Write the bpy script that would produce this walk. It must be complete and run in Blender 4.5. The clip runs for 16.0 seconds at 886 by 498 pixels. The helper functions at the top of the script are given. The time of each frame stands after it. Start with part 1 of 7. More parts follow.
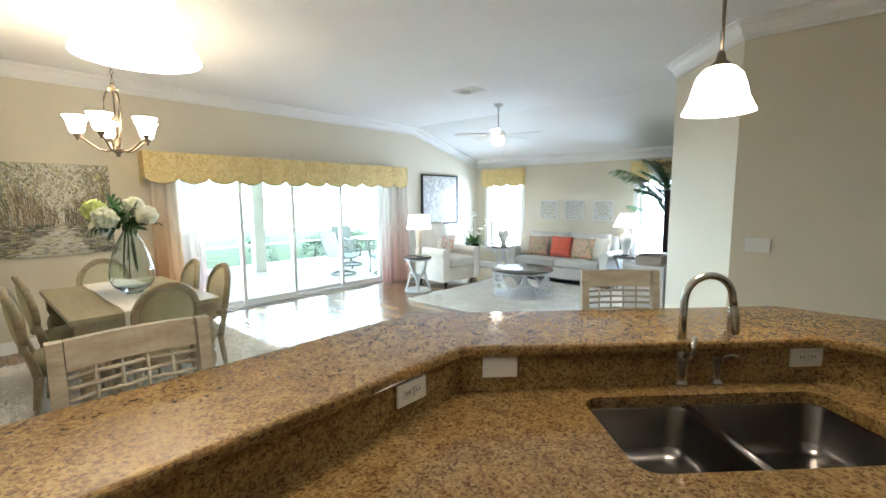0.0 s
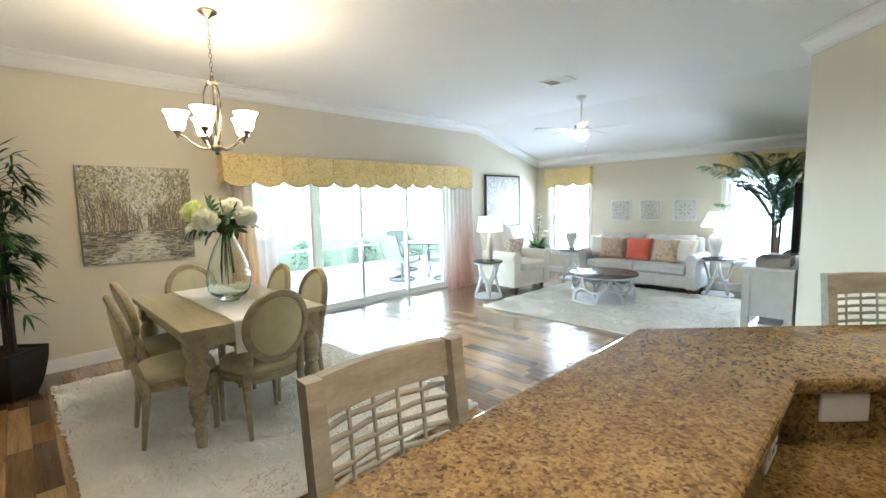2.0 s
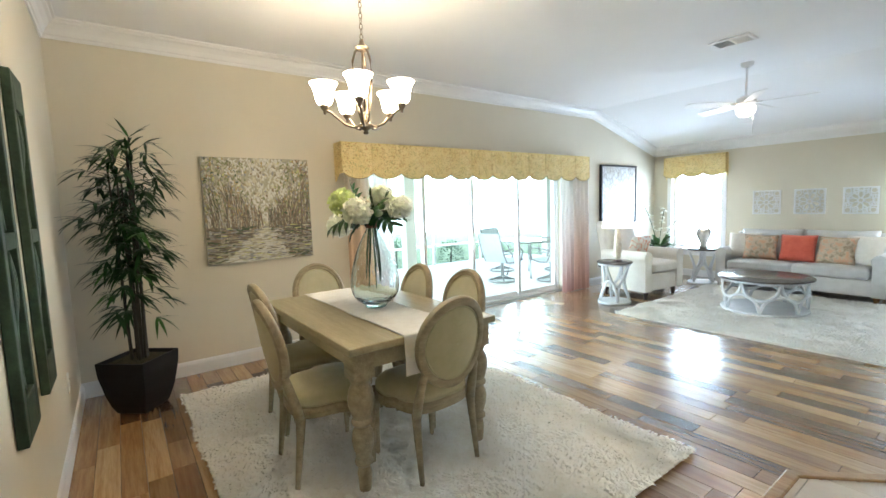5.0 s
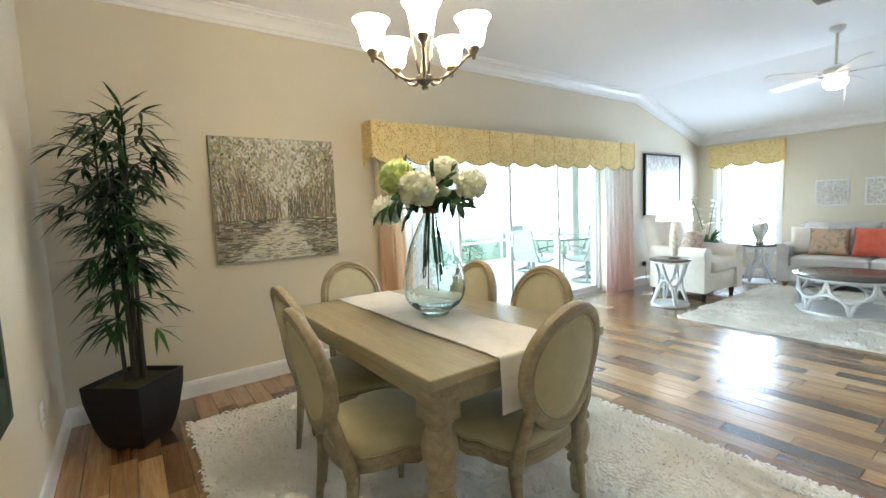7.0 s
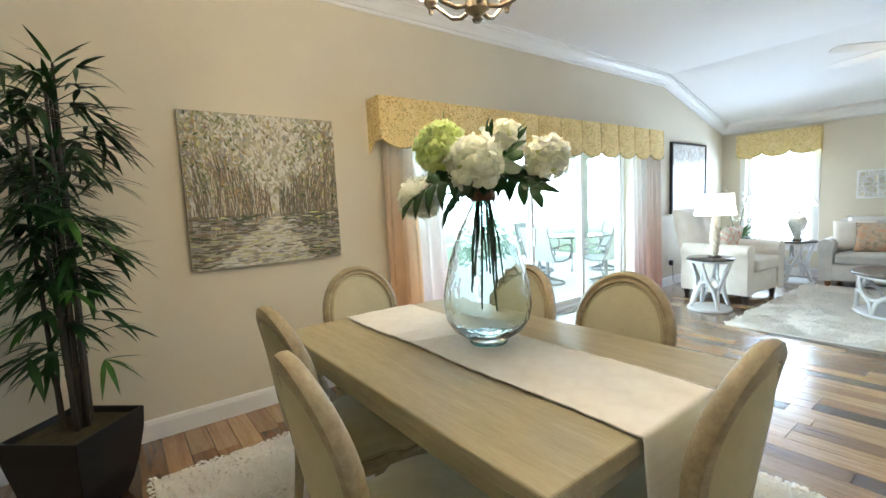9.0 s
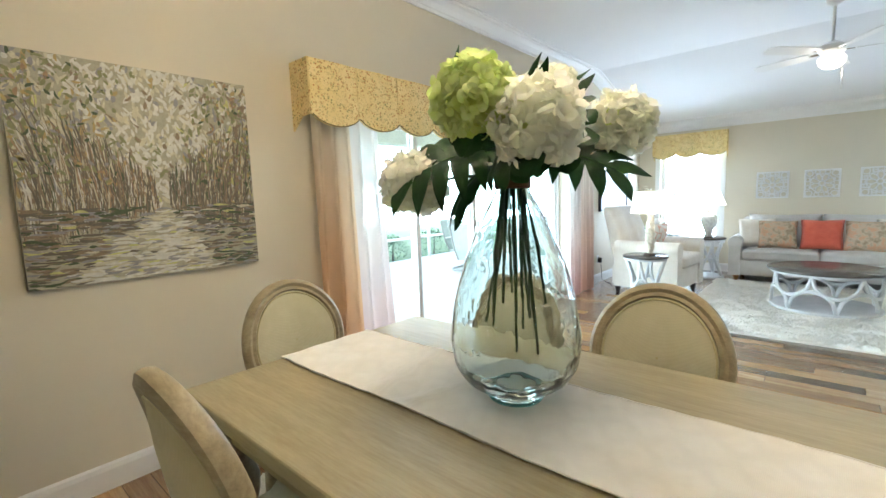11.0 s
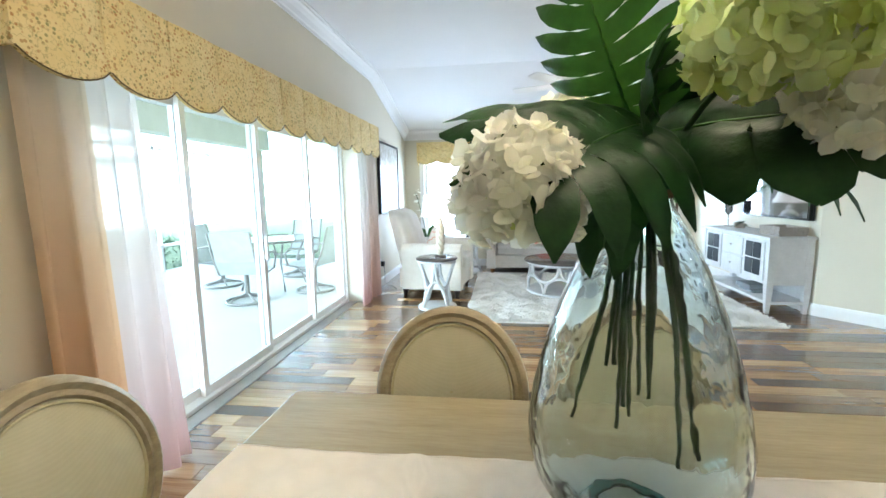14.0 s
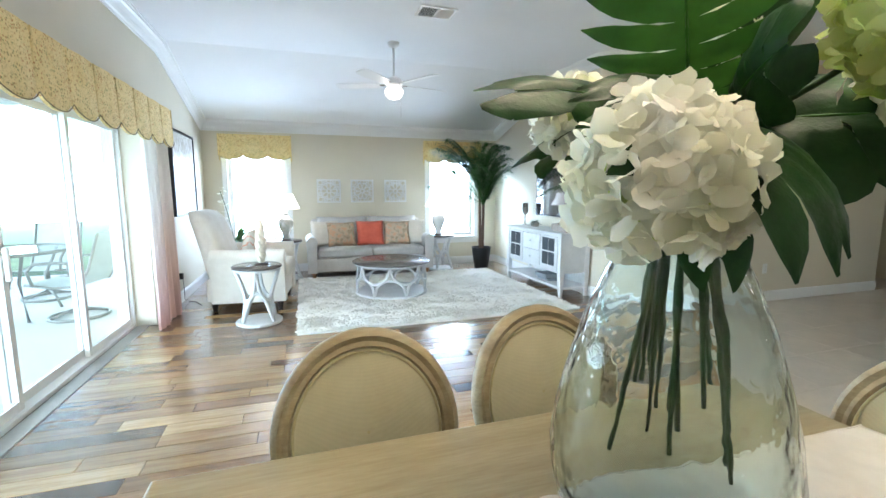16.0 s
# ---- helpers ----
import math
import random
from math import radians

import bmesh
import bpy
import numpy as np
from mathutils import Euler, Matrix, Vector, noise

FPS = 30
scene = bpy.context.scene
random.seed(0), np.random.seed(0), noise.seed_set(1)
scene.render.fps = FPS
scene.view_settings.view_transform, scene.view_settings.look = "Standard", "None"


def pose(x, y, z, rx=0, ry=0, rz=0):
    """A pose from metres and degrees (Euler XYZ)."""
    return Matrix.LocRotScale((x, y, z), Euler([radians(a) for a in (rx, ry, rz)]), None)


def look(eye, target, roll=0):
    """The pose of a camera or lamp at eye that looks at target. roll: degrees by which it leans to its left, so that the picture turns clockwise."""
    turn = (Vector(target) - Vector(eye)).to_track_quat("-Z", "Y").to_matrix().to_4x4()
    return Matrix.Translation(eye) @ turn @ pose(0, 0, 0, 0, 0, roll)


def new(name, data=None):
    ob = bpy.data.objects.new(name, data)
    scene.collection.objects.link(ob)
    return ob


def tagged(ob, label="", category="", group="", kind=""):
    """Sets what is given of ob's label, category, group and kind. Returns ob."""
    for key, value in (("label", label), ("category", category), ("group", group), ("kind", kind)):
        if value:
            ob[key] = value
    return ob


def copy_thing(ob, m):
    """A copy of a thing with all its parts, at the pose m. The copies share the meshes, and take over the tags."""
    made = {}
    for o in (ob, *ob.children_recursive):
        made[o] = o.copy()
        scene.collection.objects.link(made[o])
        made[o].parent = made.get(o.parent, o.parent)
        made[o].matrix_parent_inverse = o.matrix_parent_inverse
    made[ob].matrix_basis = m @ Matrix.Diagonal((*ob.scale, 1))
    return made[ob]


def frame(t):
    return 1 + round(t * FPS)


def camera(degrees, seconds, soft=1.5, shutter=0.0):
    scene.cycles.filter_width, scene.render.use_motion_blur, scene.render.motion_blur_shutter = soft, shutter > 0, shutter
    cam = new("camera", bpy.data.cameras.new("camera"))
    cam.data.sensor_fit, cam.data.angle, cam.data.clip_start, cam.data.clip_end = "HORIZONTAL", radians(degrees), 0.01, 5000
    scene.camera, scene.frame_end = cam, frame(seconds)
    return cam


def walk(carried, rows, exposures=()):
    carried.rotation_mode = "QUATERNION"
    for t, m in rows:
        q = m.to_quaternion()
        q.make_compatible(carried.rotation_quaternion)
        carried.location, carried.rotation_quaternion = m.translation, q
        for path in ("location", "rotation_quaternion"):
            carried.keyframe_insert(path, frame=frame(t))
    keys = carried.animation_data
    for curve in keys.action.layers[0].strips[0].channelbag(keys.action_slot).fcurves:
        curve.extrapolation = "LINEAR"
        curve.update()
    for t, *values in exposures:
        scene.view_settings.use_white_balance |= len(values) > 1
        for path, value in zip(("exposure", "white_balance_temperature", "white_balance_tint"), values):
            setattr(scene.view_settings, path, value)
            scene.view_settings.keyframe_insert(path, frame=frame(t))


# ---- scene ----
cam = camera(90.6, 16.0)
PATH = [
    (0, (0.433, 0.498, 1.552), (-0.895, 1.975, 1.322), -0.3),
    (0.5, (0.228, 0.463, 1.540), (-1.135, 1.909, 1.315), -0.6),
    (1, (0.023, 0.425, 1.519), (-1.372, 1.842, 1.304), -0.8),
    (1.5, (-0.144, 0.364, 1.512), (-1.555, 1.766, 1.300), -1.0),
    (2, (-0.308, 0.287, 1.499), (-1.731, 1.678, 1.293), -1.2),
    (2.5, (-0.452, 0.234, 1.497), (-1.906, 1.592, 1.289), -1.2),
    (3, (-0.619, 0.184, 1.487), (-2.116, 1.494, 1.277), -1.4),
    (3.5, (-0.777, 0.147, 1.492), (-2.318, 1.406, 1.292), -1.6),
    (4, (-0.955, 0.124, 1.468), (-2.538, 1.331, 1.276), -1.7),
    (6.5, (-1.822, 0.150, 1.378), (-3.434, 1.317, 1.181), -2.1),
    (7, (-2.022, 0.196, 1.332), (-3.638, 1.360, 1.143), -2.4),
    (7.5, (-2.193, 0.241, 1.315), (-3.809, 1.403, 1.124), -2.5),
    (8, (-2.363, 0.281, 1.294), (-3.976, 1.450, 1.105), -2.7),
    (10.5, (-3.113, 0.512, 1.303), (-4.548, 1.885, 1.074), -2.1),
    (11, (-3.262, 0.538, 1.291), (-4.574, 2.030, 1.059), -2.0),
    (11.5, (-3.368, 0.584, 1.302), (-4.556, 2.174, 1.055), -1.7),
    (12, (-3.507, 0.644, 1.293), (-4.534, 2.343, 1.049), -1.7),
    (12.5, (-3.637, 0.675, 1.300), (-4.503, 2.460, 1.048), -1.4),
    (13, (-3.787, 0.698, 1.305), (-4.465, 2.562, 1.050), -1.4),
    (13.5, (-3.898, 0.728, 1.314), (-4.393, 2.650, 1.058), -1.3),
    (14, (-4.020, 0.767, 1.322), (-4.287, 2.733, 1.061), -1.1),
    (14.5, (-4.103, 0.819, 1.320), (-4.172, 2.802, 1.056), -1.2),
    (15, (-4.181, 0.885, 1.314), (-4.024, 2.863, 1.043), -1.3),
    (15.5, (-4.231, 0.932, 1.312), (-3.864, 2.882, 1.043), -0.5),
    (16, (-4.293, 0.976, 1.316), (-3.692, 2.867, 1.052), 0.0),
]
walk(cam, [(t, look(eye, target, roll)) for t, eye, target, roll in PATH], exposures=[(0.0, 0.42, 5880, 12.8), (4.0, 0.40, 5880, 13.2), (11.0, 0.36, 5880, 13.0), (16.0, 0.35, 5640, 13.0)])

# ---- light ----
world = bpy.data.worlds.new("sky")
scene.world = world
world.use_nodes = True
wn = world.node_tree.nodes
sky = wn.new("ShaderNodeTexSky")
sky.sky_type, sky.sun_disc, sky.sun_elevation, sky.sun_rotation = "NISHITA", False, radians(52), radians(140)
wn["Background"].inputs[1].default_value = 0.15
world.node_tree.links.new(sky.outputs[0], wn["Background"].inputs[0])


def lamp(name, kind, m, power, colour=(1, 1, 1), size=0.1, size_y=None):
    data = bpy.data.lights.new(name, kind)
    data.energy, data.color = power, colour
    if kind == "AREA":
        data.shape, data.size, data.size_y = "RECTANGLE", size, size_y or size
    elif kind == "SUN":
        data.angle = radians(size)
    else:
        data.shadow_soft_size = size
    ob = new(name, data)
    ob.matrix_world = m
    return ob


lamp("sun", "SUN", look((6, -9, 14), (0, 0, 0)), 5.0, (1.0, 0.95, 0.88), 0.5)
# daylight in the two north window openings
for wx in (-4.955, -1.745):
    lamp("window_daylight", "AREA", look((wx, 8.70, 1.22), (wx, 0, 1.7)), 46, (0.68, 0.84, 1.0), 0.80, 1.36)

# ---- materials ----


def shader(name):
    m = bpy.data.materials.new(name)
    m.use_nodes = True
    return m, m.node_tree.nodes, m.node_tree.links, m.node_tree.nodes["Principled BSDF"]


def coords(n, l, scale=(1, 1, 1), turn=0.0, kind="Object"):
    tc, mp = n.new("ShaderNodeTexCoord"), n.new("ShaderNodeMapping")
    l.new(tc.outputs[kind], mp.inputs[0])
    mp.inputs["Scale"].default_value = scale
    mp.inputs["Rotation"].default_value = (0, 0, radians(turn))
    return mp.outputs[0]


def noise_at(n, l, vec, scale, detail=4, rough=0.6):
    t = n.new("ShaderNodeTexNoise")
    t.inputs["Scale"].default_value, t.inputs["Detail"].default_value, t.inputs["Roughness"].default_value = scale, detail, rough
    l.new(vec, t.inputs["Vector"])
    return t.outputs["Fac"]


def ramp(n, l, fac, stops):
    r = n.new("ShaderNodeValToRGB")
    e = r.color_ramp.elements
    while len(e) < len(stops):
        e.new(0.5)
    for k, (p, c) in enumerate(stops):
        e[k].position, e[k].color = p, (*c, 1)
    l.new(fac, r.inputs[0])
    return r.outputs[0]


def mix(n, l, a, b, fac, kind="MIX"):
    m = n.new("ShaderNodeMix")
    m.data_type, m.blend_type = "RGBA", kind
    for sock, v in ((m.inputs[0], fac), (m.inputs[6], a), (m.inputs[7], b)):
        if isinstance(v, (int, float)):
            sock.default_value = v
        elif isinstance(v, tuple):
            sock.default_value = (*v, 1)
        else:
            l.new(v, sock)
    return m.outputs[2]


def bump(n, l, p, height, strength=0.2, dist=0.01):
    b = n.new("ShaderNodeBump")
    b.inputs["Strength"].default_value, b.inputs["Distance"].default_value = strength, dist
    l.new(height, b.inputs["Height"])
    l.new(b.outputs[0], p.inputs["Normal"])


def plain(name, colour, rough=0.5, metal=0.0, vary=0.12, scale=6.0, grain=60.0, relief=0.1, depth=0.002, stretch=(1, 1, 1), **extra):
    """Colour with soft blotches and fine grain."""
    m, n, l, p = shader(name)
    v = coords(n, l, stretch)
    big, fine = noise_at(n, l, v, scale), noise_at(n, l, v, grain, 3)
    dark = tuple(c * (1 - vary) for c in colour)
    light = tuple(min(1, c * (1 + vary * 0.6)) for c in colour)
    c = ramp(n, l, big, [(0.3, dark), (0.7, light)])
    c = mix(n, l, c, ramp(n, l, fine, [(0.3, (1 - vary,) * 3), (0.6, (1, 1, 1))]), 0.5, "MULTIPLY")
    l.new(c, p.inputs["Base Color"])
    p.inputs["Roughness"].default_value, p.inputs["Metallic"].default_value = rough, metal
    bump(n, l, p, fine, relief, depth)
    for k, val in extra.items():
        p.inputs[k.replace("_", " ")].default_value = val
    return m


def woven(name, a, b, size=900.0, rough=0.9, vary=0.08, sheen=0.2):
    """Cloth: crossed threads over soft blotches."""
    m, n, l, p = shader(name)
    v = coords(n, l)
    waves = []
    for axis in ("X", "Y", "Z"):
        w = n.new("ShaderNodeTexWave")
        w.bands_direction = axis
        w.inputs["Scale"].default_value, w.inputs["Distortion"].default_value, w.inputs["Detail"].default_value = size / 6.3, 1.5, 1
        l.new(v, w.inputs["Vector"])
        waves.append(w.outputs["Fac"])
    t = mix(n, l, waves[0], waves[1], 0.5)
    t = mix(n, l, t, waves[2], 0.33)
    c = ramp(n, l, noise_at(n, l, v, 9, 3), [(0.3, a), (0.7, b)])
    c = mix(n, l, c, ramp(n, l, t, [(0.2, (1 - vary,) * 3), (0.8, (1, 1, 1))]), 1.0, "MULTIPLY")
    l.new(c, p.inputs["Base Color"])
    p.inputs["Roughness"].default_value = rough
    p.inputs["Sheen Weight"].default_value = sheen
    bump(n, l, p, t, 0.25, 0.001)
    return m


def timber(name, dark, light, rough=0.45, along=(1.5, 14, 14), island=None, coat=0.0, spread=()):
    """Wood with grain along the object's x; island: 'object' or 'island' picks a tone for each piece."""
    m, n, l, p = shader(name)
    v = coords(n, l, along)
    if island:
        src = n.new("ShaderNodeObjectInfo") if island == "object" else n.new("ShaderNodeNewGeometry")
        rnd = src.outputs["Random"] if island == "object" else src.outputs["Random Per Island"]
        off = n.new("ShaderNodeVectorMath")
        off.operation = "MULTIPLY_ADD"
        comb = n.new("ShaderNodeCombineXYZ")
        for s in comb.inputs:
            l.new(rnd, s)
        off.inputs[1].default_value = (37, 53, 71)
        l.new(comb.outputs[0], off.inputs[0])
        l.new(v, off.inputs[2])
        v = off.outputs[0]
    g = noise_at(n, l, v, 2.2, 6, 0.65)
    f = noise_at(n, l, v, 11, 4, 0.7)
    c = ramp(n, l, g, [(0.32, dark), (0.68, light)])
    if island:
        c = mix(n, l, ramp(n, l, rnd, [(k / max(1, len(spread) - 1), s) for k, s in enumerate(spread)]), ramp(n, l, g, [(0.35, (0.62, 0.50, 0.40)), (0.6, (1, 1, 1))]), 0.75, "MULTIPLY")
    c = mix(n, l, c, ramp(n, l, f, [(0.3, (0.72, 0.68, 0.62)), (0.6, (1, 1, 1))]), 0.55, "MULTIPLY")
    l.new(c, p.inputs["Base Color"])
    p.inputs["Roughness"].default_value = rough
    p.inputs["Coat Weight"].default_value, p.inputs["Coat Roughness"].default_value = coat, 0.19
    bump(n, l, p, f, 0.12, 0.001)
    return m


def glowing(name, colour, strength):
    m, n, l, p = shader(name)
    p.inputs["Base Color"].default_value = (0.9, 0.88, 0.82, 1)
    p.inputs["Emission Color"].default_value, p.inputs["Emission Strength"].default_value = (*colour, 1), strength
    p.inputs["Roughness"].default_value = 0.35
    return m


WALL = plain("wall_paint", (0.69, 0.63, 0.50), 0.75, 0, 0.03, 1.2, 220, 0.12, 0.0015)
CEIL = plain("ceiling_paint", (0.88, 0.88, 0.88), 0.8, 0, 0.02, 1.0, 120, 0.2, 0.003)
TRIM = plain("white_trim", (0.83, 0.82, 0.80), 0.35, 0, 0.03, 2, 80, 0.04)
PLASTIC = plain("white_plastic", (0.78, 0.77, 0.73), 0.35, 0, 0.03, 5, 90, 0.02)
DARKHOLE = plain("dark_slot", (0.02, 0.02, 0.02), 0.6)
CHAIRWOOD = timber("washed_wood", (0.26, 0.213, 0.128), (0.43, 0.363, 0.228), 0.5, (3, 14, 14))
TABLEWOOD = timber("greige_tabletop", (0.355, 0.308, 0.185), (0.445, 0.395, 0.25), 0.40, (1.2, 12, 12))
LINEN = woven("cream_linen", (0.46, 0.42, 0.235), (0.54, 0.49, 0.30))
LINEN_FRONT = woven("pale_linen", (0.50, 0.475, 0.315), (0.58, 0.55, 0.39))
STOOLWOOD = timber("taupe_washed_wood", (0.33, 0.285, 0.205), (0.47, 0.42, 0.325), 0.5, (3, 14, 14))
RUNNER = woven("ivory_runner", (0.83, 0.80, 0.73), (0.89, 0.87, 0.82), 700)
BRONZE = plain("brushed_bronze", (0.22, 0.18, 0.13), 0.32, 0.95, 0.25, 20, 120, 0.05)
NICKEL = plain("brushed_nickel", (0.52, 0.50, 0.46), 0.26, 1.0, 0.12, 12, 160, 0.05)
STEEL = plain("stainless_steel", (0.25, 0.24, 0.23), 0.26, 1.0, 0.10, 5, 140, 0.06, 0.001, (1, 8, 1))
SHADE_LIT = glowing("lit_frosted_glass", (1.0, 0.79, 0.49), 32.0)
PENDANT_LIT = glowing("lit_white_glass", (1.0, 0.84, 0.62), 18.0)
BLACKPOT = plain("black_ceramic", (0.006, 0.006, 0.007), 0.42, 0, 0.3, 8, 60, 0.1, Specular_IOR_Level=0.3)
SOIL = plain("moss_soil", (0.06, 0.05, 0.02), 0.95, 0, 0.5, 30, 120, 0.8, 0.01)


def petal(name, a, b, through_share=0.5):
    """Thin petals that let light through."""
    m, n, l, p = shader(name)
    v = coords(n, l)
    c = ramp(n, l, noise_at(n, l, v, 18, 3), [(0.35, a), (0.65, b)])
    dif, trl, mx = n.new("ShaderNodeBsdfDiffuse"), n.new("ShaderNodeBsdfTranslucent"), n.new("ShaderNodeMixShader")
    l.new(c, dif.inputs[0])
    l.new(c, trl.inputs[0])
    mx.inputs[0].default_value = through_share
    l.new(dif.outputs[0], mx.inputs[1])
    l.new(trl.outputs[0], mx.inputs[2])
    l.new(mx.outputs[0], n["Material Output"].inputs[0])
    return m


FLOWER = petal("white_petal", (0.91, 0.92, 0.78), (0.96, 0.955, 0.91))
FLOWER_GREEN = petal("lime_petal", (0.66, 0.76, 0.26), (0.80, 0.86, 0.50))
LEAF = plain("dark_leaf", (0.014, 0.056, 0.012), 0.42, 0, 0.45, 14, 60, 0.15, Specular_IOR_Level=0.3)


def leaf_green(name, a, b, lit, share):
    """Waxy leaf: mottled green with a soft sheen, lit through from behind."""
    m, n, l, p = shader(name)
    v = coords(n, l)
    l.new(ramp(n, l, noise_at(n, l, v, 22, 4), [(0.34, a), (0.68, b)]), p.inputs["Base Color"])
    p.inputs["Roughness"].default_value, p.inputs["Specular IOR Level"].default_value = 0.40, 0.22
    bump(n, l, p, noise_at(n, l, v, 60, 3), 0.35, 0.004)
    trl, mx = n.new("ShaderNodeBsdfTranslucent"), n.new("ShaderNodeMixShader")
    trl.inputs[0].default_value, mx.inputs[0].default_value = (*lit, 1), share
    l.new(p.outputs[0], mx.inputs[1])
    l.new(trl.outputs[0], mx.inputs[2])
    l.new(mx.outputs[0], n["Material Output"].inputs[0])
    return m


WAXY = leaf_green("waxy_leaf", (0.006, 0.026, 0.008), (0.020, 0.066, 0.016), (0.05, 0.18, 0.02), 0.06)
WAXY_LIGHT = leaf_green("waxy_leaf_fresh", (0.013, 0.052, 0.011), (0.036, 0.115, 0.022), (0.10, 0.30, 0.04), 0.12)
LEAF_LIGHT = plain("fresh_leaf", (0.05, 0.15, 0.022), 0.36, 0, 0.35, 14, 60, 0.15, Specular_IOR_Level=0.35)
STEM = plain("green_stem", (0.05, 0.11, 0.03), 0.5, 0, 0.3, 20, 80, 0.2)
CANE = plain("dark_cane", (0.035, 0.03, 0.018), 0.6, 0, 0.4, 14, 60, 0.3)
SOFA = woven("sofa_cloth", (0.57, 0.55, 0.52), (0.65, 0.63, 0.60), 900)
IVORY = woven("ivory_cloth", (0.73, 0.67, 0.57), (0.81, 0.76, 0.67), 900)
REDCLOTH = woven("coral_cloth", (0.60, 0.10, 0.055), (0.70, 0.15, 0.085), 800)
WHITEWOOD = plain("white_painted_wood", (0.66, 0.66, 0.65), 0.45, 0, 0.10, 7, 60, 0.1)
GREYTOP = timber("grey_stained_top", (0.07, 0.06, 0.055), (0.14, 0.12, 0.105), 0.22, (2, 10, 10))
RUGSHAG = petal("shag_fibre", (0.91, 0.875, 0.79), (0.96, 0.94, 0.88), 0.06)

# ---- mesh helpers ----


def part(name, bm, material, parent=None, label="", smooth=None):
    me = bpy.data.meshes.new(name)
    bm.normal_update()
    bm.to_mesh(me)
    bm.free()
    for m in material if isinstance(material, (list, tuple)) else [material]:
        me.materials.append(m)
    if smooth is not None:
        me.shade_smooth() if smooth >= 180 else me.set_sharp_from_angle(angle=radians(smooth))
    ob = new(name, me)
    if parent:
        ob.parent = parent
    return tagged(ob, label)


def thing(name, m=None, label="", category="", group="", kind=""):
    ob = new(name)
    ob.empty_display_size = 0.1
    if m is not None:
        ob.matrix_world = m
    return tagged(ob, label, category, group, kind)


def box(bm, c, s, bevel=0.0, turn=0.0, seg=2, tilt=None):
    """A box by centre and size, with rounded edges."""
    m = Matrix.Translation(c) @ (tilt or Matrix.Rotation(radians(turn), 4, "Z"))
    vs = bmesh.ops.create_cube(bm, size=1, matrix=m @ Matrix.Diagonal((*s, 1)))["verts"]
    if bevel:
        es = list({e for v in vs for e in v.link_edges})
        bmesh.ops.bevel(bm, geom=es, offset=bevel, segments=seg, affect="EDGES", profile=0.5)
    return bm


def boxed(*args, **kw):
    return box(bmesh.new(), *args, **kw)


def span(bm, lo, hi, bevel=0.0):
    return box(bm, [(a + b) / 2 for a, b in zip(lo, hi)], [b - a for a, b in zip(lo, hi)], bevel)


def lathe(bm, profile, seg=24, c=(0, 0, 0), wob=0.0):
    """A turned body from (radius, height) pairs."""
    rings = []
    for r, z in profile:
        if r < 1e-5:
            rings.append([bm.verts.new((c[0], c[1], c[2] + z))])
            continue
        rings.append([bm.verts.new((c[0] + r * math.cos(a), c[1] + r * math.sin(a), c[2] + z)) for a in (2 * math.pi * k / seg for k in range(seg))])
    for a, b in zip(rings, rings[1:]):
        for k in range(seg):
            q = [a[k % len(a)], a[(k + 1) % seg % len(a)], b[(k + 1) % seg % len(b)], b[k % len(b)]]
            q = list(dict.fromkeys(q))
            if len(q) > 2:
                bm.faces.new(q)
    return bm


def tube(bm, pts, r, seg=8, closed=False, flat=1.0, up=(0, 0, 1)):
    """A round rod along a line; r may be one radius or one for each point; flat squeezes it across."""
    pts = [Vector(p) for p in pts]
    rad = r if isinstance(r, (list, tuple)) else [r] * len(pts)
    rings, n = [], len(pts)
    for k, p in enumerate(pts):
        a, b = pts[(k - 1) % n if closed else max(k - 1, 0)], pts[(k + 1) % n if closed else min(k + 1, n - 1)]
        d = (b - a).normalized() if (b - a).length > 1e-9 else Vector((0, 0, 1))
        u = Vector(up)
        side = d.cross(u)
        if side.length < 1e-3:
            side = d.cross(Vector((1, 0, 0)))
        side.normalize()
        top = side.cross(d).normalized()
        rings.append([bm.verts.new(p + rad[k] * (math.cos(t) * side + flat * math.sin(t) * top)) for t in (2 * math.pi * j / seg for j in range(seg))])
    for k in range(n if closed else n - 1):
        a, b = rings[k], rings[(k + 1) % n]
        for j in range(seg):
            bm.faces.new((a[j], a[(j + 1) % seg], b[(j + 1) % seg], b[j]))
    if not closed:
        bm.faces.new(rings[0][::-1])
        bm.faces.new(rings[-1])
    return bm


def slab(bm, outline, z0, z1, bevel=0.0):
    """A flat plate with the given outline."""
    low, high = [bm.verts.new((*p, z0)) for p in outline], [bm.verts.new((*p, z1)) for p in outline]
    n = len(outline)
    f = [bm.faces.new(low[::-1]), bm.faces.new(high)]
    for k in range(n):
        f.append(bm.faces.new((low[k], low[(k + 1) % n], high[(k + 1) % n], high[k])))
    bmesh.ops.recalc_face_normals(bm, faces=f)
    if bevel:
        es = [e for e in {e for v in high + low for e in v.link_edges} if abs(e.verts[0].co.z - e.verts[1].co.z) < 1e-6]
        bmesh.ops.bevel(bm, geom=es, offset=bevel, segments=3, affect="EDGES", profile=0.5)
    return bm


def loft(bm, rings, cap=True):
    """Skin over rings of equal point counts."""
    vs = [[bm.verts.new(p) for p in ring] for ring in rings]
    n = len(vs[0])
    for a, b in zip(vs, vs[1:]):
        for k in range(n):
            bm.faces.new((a[k], a[(k + 1) % n], b[(k + 1) % n], b[k]))
    if cap:
        bm.faces.new(vs[0][::-1])
        bm.faces.new(vs[-1])
    bmesh.ops.recalc_face_normals(bm, faces=bm.faces)
    return bm


